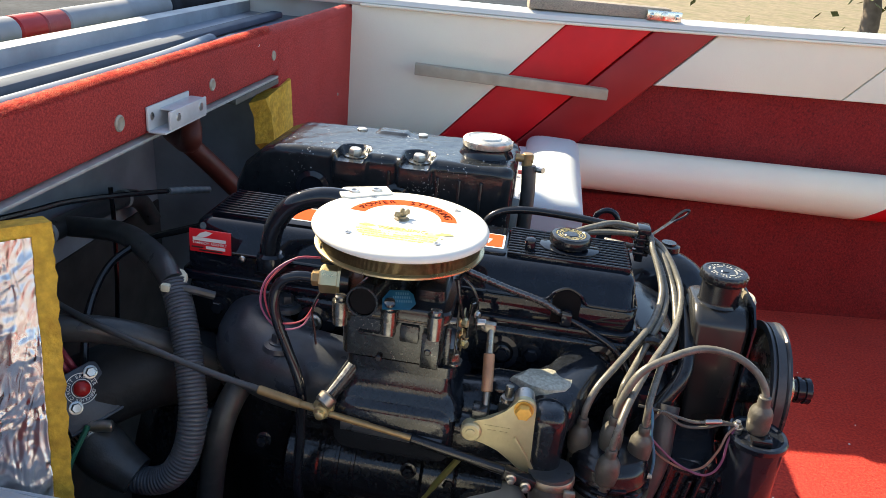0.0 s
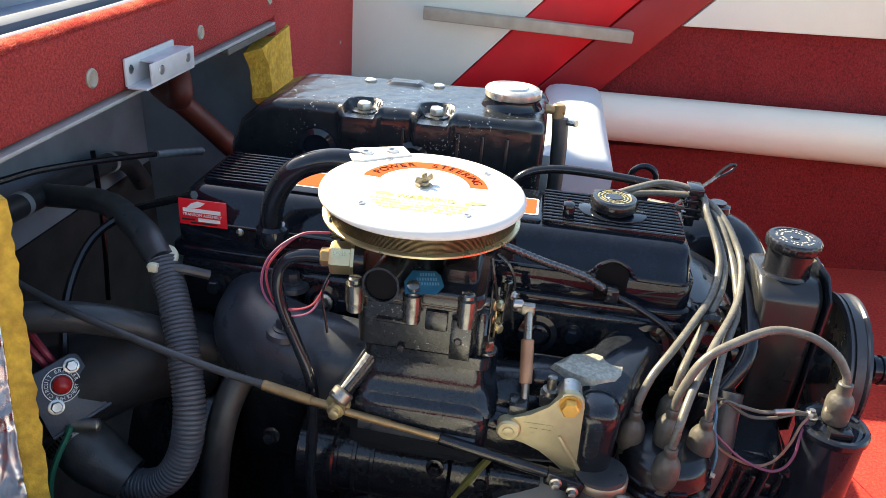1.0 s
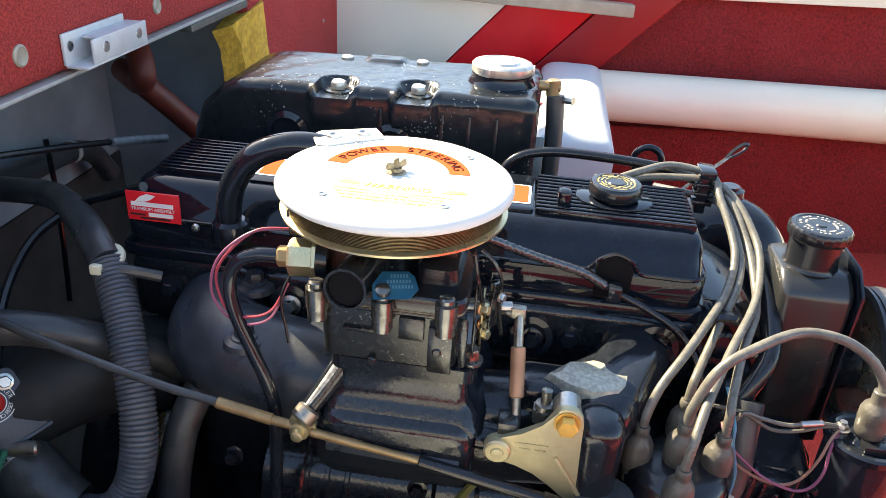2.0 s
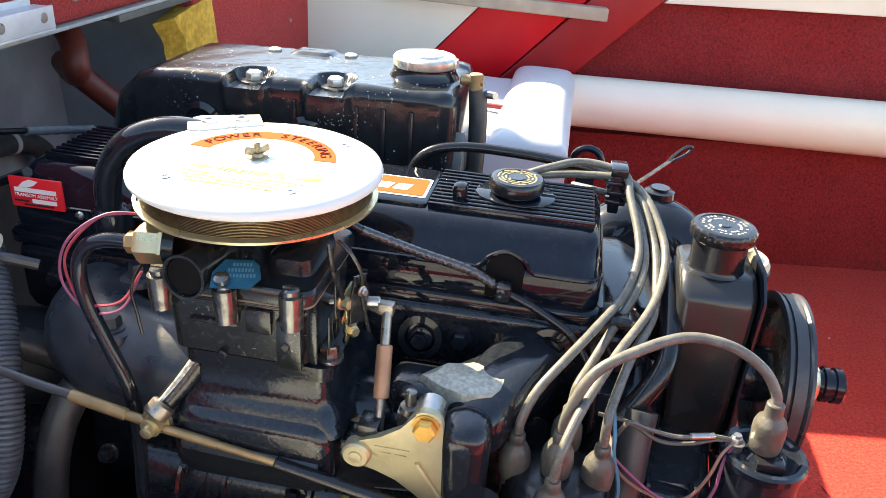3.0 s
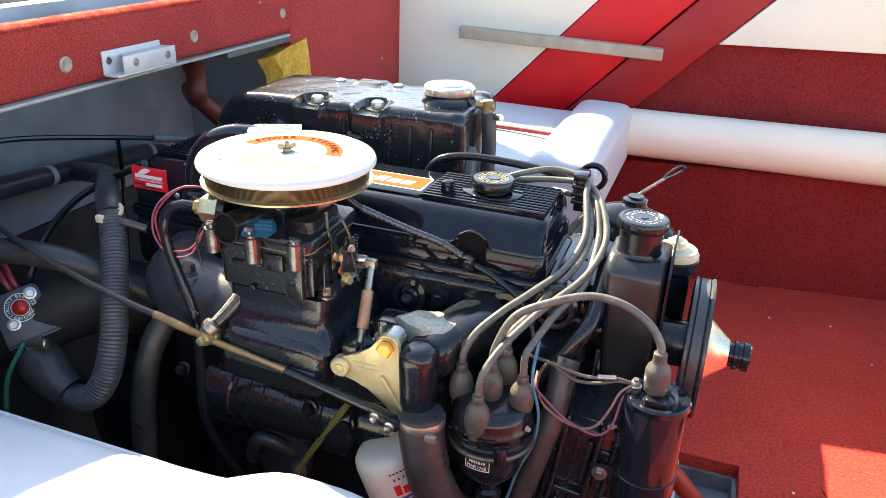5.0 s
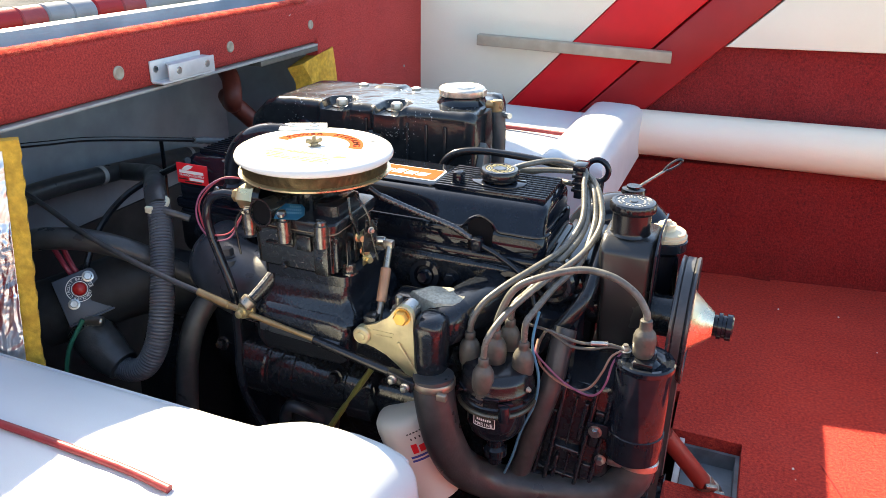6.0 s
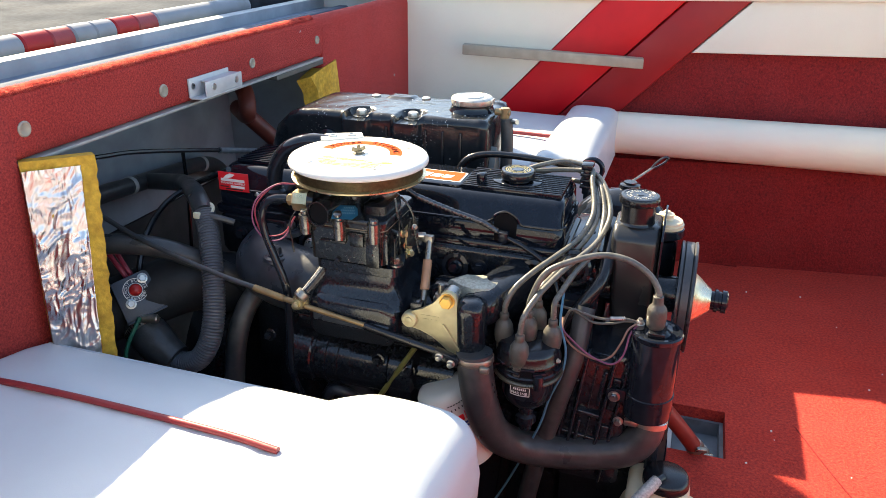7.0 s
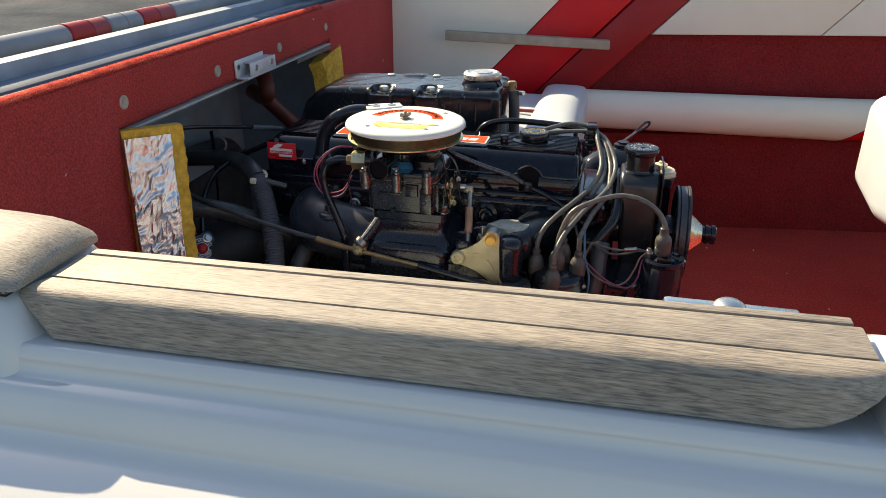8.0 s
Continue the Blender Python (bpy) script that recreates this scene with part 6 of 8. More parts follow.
def build_arrestor():
    c = Vector((-0.236, 0.846, 0))
    t = new("flame_arrestor")
    t.parent = ENGINE
    bm = bm_new()
    lathe(bm, c + Vector((0, 0, 0.7010)), (0, 0, 1), [(0.1030, 0.001), (0.1060, 0.0), (0.1080, 0.0015), (0.1082, 0.0045), (0.1065, 0.0080), (0.1015, 0.0105), (0.094, 0.0117), (0.045, 0.0125), (0.038, 0.0120), (0.0, 0.0120)], 72)
    part("lid", bm, WHITE_PAINT, t, "white enamelled round lid", sharp=50)
    bm = bm_new()
    prof = []
    for k in range(14):
        z = k * 0.00126
        prof += [(0.0985, z), (0.0995, z + 0.0003), (0.0995, z + 0.0007), (0.0975, z + 0.0010)]
    lathe(bm, c + Vector((0, 0, 0.6840)), (0, 0, 1), prof, 72)
    part("screen", bm, MESH_STEEL, t, "stacked brass-coloured flame screen")
    bm = bm_new()
    lathe(bm, c + Vector((0, 0, 0.6785)), (0, 0, 1), [(0.05, -0.004), (0.085, 0.0), (0.1015, 0.0005), (0.1042, 0.002), (0.1042, 0.0040), (0.100, 0.0055)], 72)
    part("base_pan", bm, BRASS, t, "yellow plated base pan")
    # stud and wing nut
    bm = bm_new()
    lathe(bm, c + Vector((0, 0, 0.7130)), (0, 0, 1), [(0.0095, 0), (0.009, 0.0012), (0.0055, 0.0016), (0.005, 0.0045), (0.0028, 0.005), (0.0028, 0.013), (0.002, 0.0138)], 18)
    for s in (-1, 1):
        box(bm, (0.003, -0.0017, 0.001), (0.0135, 0.0017, 0.0078), 0.0012, m=Matrix.Translation(c + Vector((0, 0, 0.7132))) @ Matrix.Rotation(0.9 + (s > 0) * math.pi, 4, "Z") @ Matrix.Rotation(radians(-18), 4, "Y"))
    part("wing_nut", bm, mat("tarnished bronze", (0.26, 0.22, 0.15), 0.45, metal=0.6, var=0.4, scale=200, stain=(0.08, 0.07, 0.05), stain_amt=0.6, stain_scale=150), t, "tarnished wing nut")
    for a in (42, 128, 232, 310):
        p = c + Vector((math.cos(radians(a)), math.sin(radians(a)), 0)) * 0.082
        bm = bm_new()
        lathe(bm, p + Vector((0, 0, 0.7126)), (0, 0, 1), [(0.0042, 0), (0.0045, 0.001), (0.0025, 0.0013), (0.002, 0.0006)], 14)
        part("rivet", bm, STEEL, t)
    # curved orange band with the words
    zt = 0.7134
    bm = bm_new()
    lo, hi = [], []
    for k in range(41):
        a = radians(172 - 164 * k / 40)
        lo.append(c + Vector((math.cos(a) * 0.048, math.sin(a) * 0.048, zt)))
        hi.append(c + Vector((math.cos(a) * 0.067, math.sin(a) * 0.067, zt)))
    va, vb = [bm.verts.new(p) for p in lo], [bm.verts.new(p) for p in hi]
    for k in range(40):
        bm.faces.new((va[k], va[k + 1], vb[k + 1], vb[k]))
    r = bmesh.ops.extrude_face_region(bm, geom=list(bm.faces))
    bmesh.ops.translate(bm, vec=(0, 0, 0.0003), verts=[v for v in r["geom"] if isinstance(v, bmesh.types.BMVert)])
    part("band", bm, ORANGE_RED, t, "curved orange red band with black lettering")
    print_ink = mat("brown black band print", (0.05, 0.012, 0.008), 0.8, spec=0.03)
    word = "POWER  STEERING"
    wide = [{"W": 1.3, "I": 0.5, " ": 0.75, "O": 1.05}.get(ch, 0.92) for ch in word]
    run = 0.0
    for ch, w in zip(word, wide):
        a = 163 - 146 * (run + w / 2) / sum(wide)
        run += w
        if ch == " ":
            continue
        p = c + Vector((math.cos(radians(a)), math.sin(radians(a)), 0)) * 0.0574
        writing("letter", ch, 0.0138, Matrix.Translation((p.x, p.y, zt + 0.0006)) @ Matrix.Rotation(radians(a - 90), 4, "Z") @ Matrix.Diagonal((1.06, 1, 1, 1)), print_ink, t)
    writing("letter", "WARNING", 0.0125, pose(c.x + 0.008, c.y - 0.036, zt + 0.0003), mat("olive ink", (0.36, 0.30, 0.08), 0.5), t)
    bm = bm_new()
    prism(bm, [(-0.047, -0.036), (-0.020, -0.030), (0.020, -0.029), (0.054, -0.034), (0.050, -0.060), (0.020, -0.068), (-0.025, -0.066), (-0.042, -0.058)], pose(c.x, c.y, zt - 0.0003), 0.0003)
    part("warning_patch", bm, WORN_YELLOW, t, "worn yellow warning print")
    rnd = random.Random(8)
    bm = bm_new()
    for j in range(4):
        y = c.y - 0.048 - j * 0.0062
        x = c.x - 0.046 + 0.004 * j
        while x < c.x + 0.056 - 0.006 * j:
            w = rnd.uniform(0.0012, 0.0045)
            box(bm, (x, y, zt), (x + w, y + rnd.uniform(0.0016, 0.0028), zt + 0.0003))
            x += w + rnd.choice((0.0009, 0.0009, 0.0026))
    part("print_line", bm, LABEL_YELLOW, t, "rows of yellow small print")
    for s in (-1, 1):
        bm = bm_new()
        prism(bm, [(-0.011, -0.003), (0.0, -0.0045), (0.011, -0.002), (0.008, 0.002), (-0.004, 0.004)], pose(c.x + 0.012 + s * 0.046, c.y - 0.033, zt, 0, 0, 10 * s), 0.0004)
        part("print_mark", bm, LABEL_YELLOW, t)
    # breather bracket and pipe
    bm = bm_new()
    m = pose(c.x - 0.062, c.y + 0.078, 0.7128, 0, 0, 30) @ Matrix.Diagonal((0.95, 1.02, 1, 1))
    prism(bm, [(-0.040, -0.013), (-0.030, -0.019), (0.034, -0.012), (0.034, 0.016), (-0.026, 0.020), (-0.038, 0.012)], m, 0.0025, 0.001)
    part("bracket", bm, WHITE_PAINT, t, "white pressed bracket")
    for x in (-0.018, 0.014):
        bm = bm_new()
        lathe(bm, m @ Vector((x, 0.001, 0.0025)), (0, 0, 1), [(0.0075, 0), (0.007, 0.002), (0.004, 0.0025), (0.003, 0.001)], 18)
        part("rivet", bm, STEEL, t)
    bm = bm_new()
    tube(bm, [(-0.285, 0.915, 0.690), (-0.320, 0.915, 0.702), (-0.360, 0.912, 0.702), (-0.396, 0.907, 0.686), (-0.417, 0.904, 0.655), (-0.424, 0.905, 0.620), (-0.423, 0.907, 0.606)], 0.0135, 16)
    p = part("breather_pipe", bm, BLACK_GLOSS, ENGINE, "shiny black breather pipe")
    bm = bm_new()
    lathe(bm, (-0.423, 0.906, 0.592), (0, 0, 1), [(0.020, 0), (0.021, 0.003), (0.019, 0.020), (0.015, 0.024)], 22)
    part("grommet", bm, BLACK_GLOSS, p)


build_arrestor()


def build_bracket():
    m = Matrix.Translation((0, 0.7555, 0)) @ Matrix.Rotation(radians(90), 4, "X")
    bolt, piv, end = Vector((-0.0590, 0.5355)), Vector((-0.1170, 0.4960)), Vector((-0.0350, 0.4480))

    def arc(c, r, a0, a1, n=8):
        return [(c.x + r * math.cos(radians(a0 + (a1 - a0) * k / n)), c.y + r * math.sin(radians(a0 + (a1 - a0) * k / n))) for k in range(n + 1)]

    poly = arc(bolt, 0.0145, 0, 130) + [(-0.079, 0.528), (-0.097, 0.5165)] + arc(piv, 0.0125, 75, 265) + [(-0.100, 0.4810), (-0.083, 0.4725), (-0.067, 0.4610), (-0.055, 0.4505)] + arc(end, 0.0095, 225, 390) + [(-0.0350, 0.473), (-0.0405, 0.492), (-0.0440, 0.512)]
    bm = bm_new()
    prism(bm, poly, m, 0.0075, 0.0015)
    br = part("throttle_bracket", bm, GOLD_ZINC, ENGINE, "dull gold cast throttle bracket")
    bm = bm_new()
    prism(bm, [(-0.066, 0.496), (-0.063, 0.497), (-0.0370, 0.457), (-0.0410, 0.455)], Matrix.Translation((0, 0.7478, 0)) @ Matrix.Rotation(radians(90), 4, "X"), 0.003, 0.001)
    part("rib", bm, GOLD_ZINC, br)
    bm = bm_new()
    for k, (a, b) in enumerate(((-0.102, -0.072), (-0.098, -0.088), (-0.084, -0.074))):
        box(bm, (a, 0.7472, 0.5085 - k * 0.006 + (k == 2) * 0.006 - 0.003), (b, 0.7481, 0.5100 - k * 0.006 + (k == 2) * 0.006 - 0.003))
    part("cast_mark", bm, GOLD_ZINC, br)
    bm = bm_new()
    rod(bm, (bolt.x, 0.748, bolt.y), (bolt.x, 0.778, bolt.y), 0.0130, 24, 0.001)
    part("spacer", bm, STEEL, br)
    bm = bm_new()
    lathe(bm, (bolt.x, 0.7478, bolt.y), (0, -1, 0), [(0.0118, 0), (0.0118, 0.0012)], 24)
    hexbolt(bm, (bolt.x, 0.7470, bolt.y), (0, -1, 0), 0.0098, 0.0075, False)
    part("bolt", bm, ORANGE_BOLT, br, "orange zinc bolt head")
    bm = bm_new()
    lathe(bm, (piv.x, 0.7480, piv.y), (0, -1, 0), [(0.0125, 0), (0.0125, 0.004), (0.0105, 0.006), (0.0060, 0.006), (0.0055, 0.0075), (0.003, 0.008)], 22)
    part("pivot", bm, GOLD_ZINC, br)
    bm = bm_new()
    box(bm, (piv.x - 0.002, 0.754, piv.y + 0.004), (piv.x + 0.016, 0.776, piv.y + 0.024), 0.001)
    part("clip", bm, CARB_GREY, br)
    # upright throttle rod
    top, low = Vector((-0.111, 0.820, 0.598)), Vector((-0.103, 0.766, 0.508))
    bm = bm_new()
    rod(bm, low, top, 0.0045, 12)
    rod(bm, top + Vector((0, 0, -0.004)), top + Vector((-0.02, 0.006, -0.002)), 0.0045, 12)
    rd = part("throttle_rod", bm, TARNISHED, ENGINE, "bright throttle rod with copper sleeve")
    bm = bm_new()
    rod(bm, top.lerp(low, 0.30), top.lerp(low, 0.74), 0.0070, 16, 0.001)
    part("sleeve", bm, COPPER, rd, "coppery sleeve")
    bm = bm_new()
    box(bm, (top.x - 0.008, top.y - 0.005, top.z - 0.005), (top.x + 0.006, top.y + 0.005, top.z + 0.006), 0.0012)
    part("clevis", bm, TARNISHED, rd)


build_bracket()


def build_front_cover():
    """Timing cover and bracket castings at the front of the block."""
    bm = bm_new()
    along_x(bm, [(0.078, 0.925, 1.135, 0.10, 0.560), (0.100, 0.925, 1.135, 0.10, 0.562), (0.135, 0.940, 1.120, 0.14, 0.552), (0.148, 0.955, 1.105, 0.18, 0.540)], 0.03, 6)
    fc = part("front_cover", bm, BLACK_CAST, ENGINE, "black cast front cover of the block", sharp=50)
    for y, z in ((0.945, 0.535), (1.03, 0.548), (0.940, 0.40), (0.940, 0.28), (1.115, 0.50)):
        bm = bm_new()
        hexbolt(bm, (0.112, y, z), (1, 0, 0), 0.009, 0.010)
        part("bolt", bm, BLACK_GLOSS, fc)
    bm = bm_new()
    along_y(bm, [(0.872, 0.084, 0.128, 0.30, 0.46), (0.880, 0.078, 0.140, 0.28, 0.50), (0.93, 0.078, 0.140, 0.28, 0.52)], 0.012)
    part("bracket", bm, BLACK_GLOSS, fc)
    bm = bm_new()
    lathe(bm, (0.098, 0.900, 0.545), (0, -1, 0.1), [(0.030, -0.03), (0.030, 0.0), (0.026, 0.004), (0.020, 0.004), (0.018, -0.004)], 28)
    part("boss", bm, BLACK_CAST, fc)
    bm = bm_new()
    lathe(bm, (0.098, 0.898, 0.545), (0, -1, 0.1), [(0.014, 0), (0.014, 0.006), (0.010, 0.008), (0.008, 0.004)], 6)
    part("plug", bm, BLACK_GLOSS, fc)


build_front_cover()


def build_cable():
    b = Vector((-0.297, 0.735, 0.503))
    bm = bm_new()
    tube(bm, [(-0.80, 0.800, 0.60), (-0.70, 0.785, 0.575), (-0.62, 0.770, 0.553), (-0.52, 0.755, 0.532), (-0.43, 0.747, 0.515), (-0.376, 0.7455, 0.5055)], 0.0044, 12)
    cb = part("control_cable", bm, RUBBER, ENGINE, "black control cable with brass end")
    bm = bm_new()
    rod(bm, (-0.380, 0.7455, 0.5062), (-0.326, 0.744, 0.496), 0.0056, 14, 0.001)
    rod(bm, (-0.326, 0.744, 0.496), (-0.308, 0.7425, 0.4942), 0.0046, 14)
    part("sleeve", bm, TAN_SLEEVE, cb)
    bm = bm_new()
    rod(bm, (-0.308, 0.7405, 0.4945), (-0.180, 0.738, 0.4765), 0.0037, 14)
    rod(bm, (-0.288, 0.7400, 0.4917), (-0.240, 0.7392, 0.4850), 0.0043, 14)
    part("rod", bm, TAN_SLEEVE, cb)
    bm = bm_new()
    rod(bm, (-0.187, 0.738, 0.477), (-0.062, 0.733, 0.456), 0.0062, 14, 0.001)
    part("guide_tube", bm, BLACK_SATIN, cb)
    bm = bm_new()
    box(bm, (-0.030, -0.009, -0.008), (0.026, 0.004, 0.008), 0.002, m=pose(-0.052, 0.7335, 0.4515, 0, 16, 0) @ Matrix.Diagonal((0.72, 1, 1, 1)))
    part("rod_end", bm, BLACK_SATIN, cb)
    for x, z in ((-0.0625, 0.4550), (-0.0445, 0.4470)):
        bm = bm_new()
        lathe(bm, (x, 0.7250, z), (0, -1, 0), [(0.0060, 0), (0.0065, 0.003), (0.0045, 0.004), (0.004, 0.009), (0.0025, 0.0095)], 16)
        part("pin", bm, STEEL, cb)
    # anchor stud on its arm
    bm = bm_new()
    lathe(bm, b + Vector((0, 0.012, -0.006)), (0, -1, 0), [(0.013, 0), (0.013, 0.006), (0.009, 0.0065), (0.009, 0.016), (0.0055, 0.0165), (0.0055, 0.023), (0.003, 0.024)], 20)
    part("stud", bm, BRASS, cb)
    bm = bm_new()
    rod(bm, b + Vector((-0.001, 0.005, 0.000)), b + Vector((0.006, 0.014, 0.009)), 0.0115, 18, 0.002)
    part("barrel", bm, TARNISHED, cb)
    bm = bm_new()
    way = [b + Vector((0.002, 0.016, 0.003)), b + Vector((0.018, 0.034, 0.024)), b + Vector((0.034, 0.05, 0.048)), b + Vector((0.042, 0.060, 0.058))]
    tube(bm, way, lambda u: 0.0085 + 0.0050 * u, 14)
    arm = part("arm", bm, BLACK_CAST, cb, "black cast arm with a worn edge, its shine coloured pale")
    # pale ridge for the worn edge and the shine painted along it
    bm = bm_new()
    tube(bm, [p + Vector((-0.0025, -0.0065, 0.0045)) for p in way[:3]], lambda u: 0.0018 + 0.0030 * u, 10)
    part("worn_shine_edge", bm, mat("chipped casting with painted shine", (0.46, 0.45, 0.40), 0.45, metal=0.2, var=0.5, scale=260, bump=0.3, bump_scale=240, stain=(0.06, 0.06, 0.06), stain_amt=0.9, stain_scale=150), arm)


build_cable()


def build_front():
    """Steering reservoir, pump, pulley, coil, distributor and leads."""
    rv = new("steering_reservoir")
    rv.parent = ENGINE
    bm = bm_new()
    rings(bm, [[(x, y, z) for x, y in rrect(x0, x1, y0, y1, 0.010, 4)] for x0, x1, y0, y1, z in (
        (0.168, 0.224, 0.936, 1.01, 0.405), (0.162, 0.224, 0.926, 1.01, 0.430), (0.158, 0.224, 0.922, 1.01, 0.470), (0.150, 0.223, 0.922, 1.01, 0.590), (0.150, 0.223, 0.926, 1.01, 0.599), (0.151, 0.222, 0.940, 1.01, 0.610), (0.154, 0.220, 0.946, 1.007, 0.6125))])
    part("body", bm, TANK_SATIN, rv, "black pressed steel fluid tank", sharp=55)
    bm = bm_new()
    prism(bm, [(0.918, 0.42), (0.935, 0.405), (1.03, 0.405), (1.03, 0.622), (0.945, 0.622), (0.918, 0.602)], Matrix.Translation((0.2245, 0, 0)) @ Matrix(((0, 0, 1, 0), (1, 0, 0, 0), (0, 1, 0, 0), (0, 0, 0, 1))), 0.003, 0.0008)
    part("flange", bm, BLACK_GLOSS, rv)
    bm = bm_new()
    lathe(bm, (0.184, 0.965, 0.611), (0, 0, 1), [(0.0285, 0), (0.0265, 0.003), (0.0260, 0.006), (0.0260, 0.036)], 30)
    part("neck", bm, BLACK_SATIN, rv)
    bm = bm_new()
    c = Vector((0.184, 0.965, 0.643))
    lathe(bm, c, (0, 0, 1), [(0.029, 0), (0.0312, 0.002), (0.0312, 0.011), (0.029, 0.0135), (0.025, 0.0140), (0.024, 0.0132), (0.006, 0.0132), (0.005, 0.0142), (0.0, 0.0142)], 72)
    for v in bm.verts:
        d = v.co - c
        if 0.0305 < math.hypot(d.x, d.y) and 0.001 < d.z < 0.012 and int(round(math.atan2(d.y, d.x) / (2 * math.pi) * 72)) % 3 == 0:
            v.co = c + Vector((d.x * 0.955, d.y * 0.955, d.z))
    part("cap", bm, BLACK_SATIN, rv, "black ribbed filler cap")
    bm = bm_new()
    for k in range(30):
        a = 2 * math.pi * k / 30
        for r in (0.0205, 0.0150):
            if (k * 3 + int(r * 1000)) % 4:
                box(bm, (-0.0012, -0.001, 0), (0.0012, 0.001, 0.0005), m=Matrix.Translation(c + Vector((0, 0, 0.0132))) @ Matrix.Rotation(a, 4, "Z") @ Matrix.Translation((r, 0, 0)))
    part("cap_lettering", bm, mat("worn grey cap print", (0.3, 0.3, 0.29), 0.5), rv)["kind"] = "stuff"

    PUMP = Vector((0.226, 1.036, 0.594))
    pu = new("water_pump")
    pu.parent = ENGINE
    bm = bm_new()
    lathe(bm, PUMP + Vector((0, 0, -0.14)), (0, 0, 1), [(0.026, 0), (0.024, 0.02), (0.024, 0.108), (0.0315, 0.115), (0.0315, 0.128), (0.029, 0.1295)], 28)
    part("body", bm, BLACK_GLOSS, pu)
    bm = bm_new()
    lathe(bm, PUMP + Vector((0, 0, -0.011)), (0, 0, 1), [(0.0290, 0), (0.0300, 0.002), (0.0300, 0.006), (0.0275, 0.0065), (0.0275, 0.011), (0.0255, 0.0125), (0.013, 0.013), (0.0115, 0.017), (0.0125, 0.018), (0.0125, 0.022), (0.006, 0.024), (0.005, 0.027), (0.002, 0.028)], 28)
    part("cap", bm, BEIGE, pu, "beige cap")
    bm = bm_new()
    lathe(bm, (0.14, 0.968, 0.494), (1, 0, 0), [(0.030, 0), (0.030, 0.09), (0.03, 0.12)], 28)
    part("shaft_housing", bm, BLACK_CAST, pu)

    pl = new("pulley")
    pl.parent = ENGINE
    c = Vector((0.256, 0.966, 0.494))
    bm = bm_new()
    a, b = frame_of((1, 0, 0))
    prof = [(0.080, 0.000), (0.085, 0.0), (0.089, 0.001), (0.089, 0.004), (0.082, 0.011), (0.082, 0.015), (0.089, 0.022), (0.089, 0.025), (0.085, 0.026), (0.080, 0.025), (0.079, 0.013), (0.080, 0.000)]
    rings(bm, [[c + Vector((h, 0, 0)) + (a * math.cos(2 * math.pi * k / 60) + b * math.sin(2 * math.pi * k / 60)) * r for k in range(60)] for r, h in prof], cap=False)
    part("rim", bm, mat("dark grey pulley paint", (0.030, 0.032, 0.036), 0.25, var=0.2, bump=0.1, spec=0.7), pl, "black belt pulley")
    bm = bm_new()
    lathe(bm, c + Vector((0.008, 0, 0)), (1, 0, 0), [(0.030, 0.0), (0.050, 0.001), (0.0795, 0.002), (0.0795, 0.015), (0.046, 0.016), (0.040, 0.019), (0.029, 0.033), (0.021, 0.042), (0.018, 0.046)], 44)
    part("hub", bm, HUB_ALLOY, pl, "cream grey cast cone hub")
    bm = bm_new()
    lathe(bm, c + Vector((0.048, 0, 0)), (1, 0, 0), [(0.0175, 0), (0.0175, 0.006), (0.015, 0.007), (0.015, 0.011), (0.0185, 0.012), (0.0185, 0.017), (0.016, 0.018), (0.016, 0.022), (0.0185, 0.023), (0.0185, 0.030), (0.016, 0.032), (0.013, 0.032), (0.012, 0.022), (0.0, 0.021)], 30)
    part("neck", bm, BLACK_GLOSS, pl)
    bm = bm_new()
    # belt from the pulley down to the crank pulley
    pts = []
    cz = (0.966, 0.494), (0.965, 0.12)
    for k in range(17):
        a = radians(180 * k / 16)
        pts.append((0.269, cz[0][0] + 0.085 * math.cos(a), cz[0][1] + 0.085 * math.sin(a)))
    for k in range(17):
        a = radians(180 + 180 * k / 16)
        pts.append((0.269, cz[1][0] + 0.080 * math.cos(a), cz[1][1] + 0.080 * math.sin(a)))
    lp = []
    for i in range(len(pts) + 1):
        p = Vector(pts[i % len(pts)])
        mid = Vector((0.269, cz[0][0], cz[0][1] if i % len(pts) < 17 else cz[1][1]))
        o = (p - mid).normalized()
        lp.append([p + Vector((-0.0055, 0, 0)) + o * 0.003, p + Vector((0.0055, 0, 0)) + o * 0.003, p + Vector((0.004, 0, 0)) - o * 0.005, p + Vector((-0.004, 0, 0)) - o * 0.005])
    rings(bm, lp, cap=False)
    part("belt", bm, RUBBER, pl)
    bm = bm_new()
    lathe(bm, (0.255, 0.965, 0.12), (1, 0, 0), [(0.08, 0), (0.085, 0.004), (0.077, 0.012), (0.077, 0.016), (0.085, 0.024), (0.05, 0.028)], 48)
    part("crank_pulley", bm, BLACK_GLOSS, pl)
    bm = bm_new()
    box(bm, (0.10, 0.90, 0.02), (0.236, 1.10, 0.40), 0.02)
    part("timing_cover", bm, BLACK_CAST, ENGINE)

    co = new("ignition_coil")
    co.parent = ENGINE
    c = Vector((0.237, 0.842, 0))
    bm = bm_new()
    lathe(bm, c + Vector((0, 0, 0.342)), (0, 0, 1), [(0.030, 0), (0.0355, 0.004), (0.0355, 0.140), (0.0345, 0.142)], 40)
    part("can", bm, BLACK_GLOSS, co, "glossy black coil can")
    bm = bm_new()
    lathe(bm, c + Vector((0, 0, 0.483)), (0, 0, 1), [(0.0365, 0), (0.0385, 0.002), (0.0385, 0.008), (0.0365, 0.0105), (0.032, 0.0105), (0.030, 0.008), (0.020, 0.007), (0.014, 0.012), (0.013, 0.022)], 40)
    part("top", bm, BLACK_GLOSS, co)
    bm = bm_new()
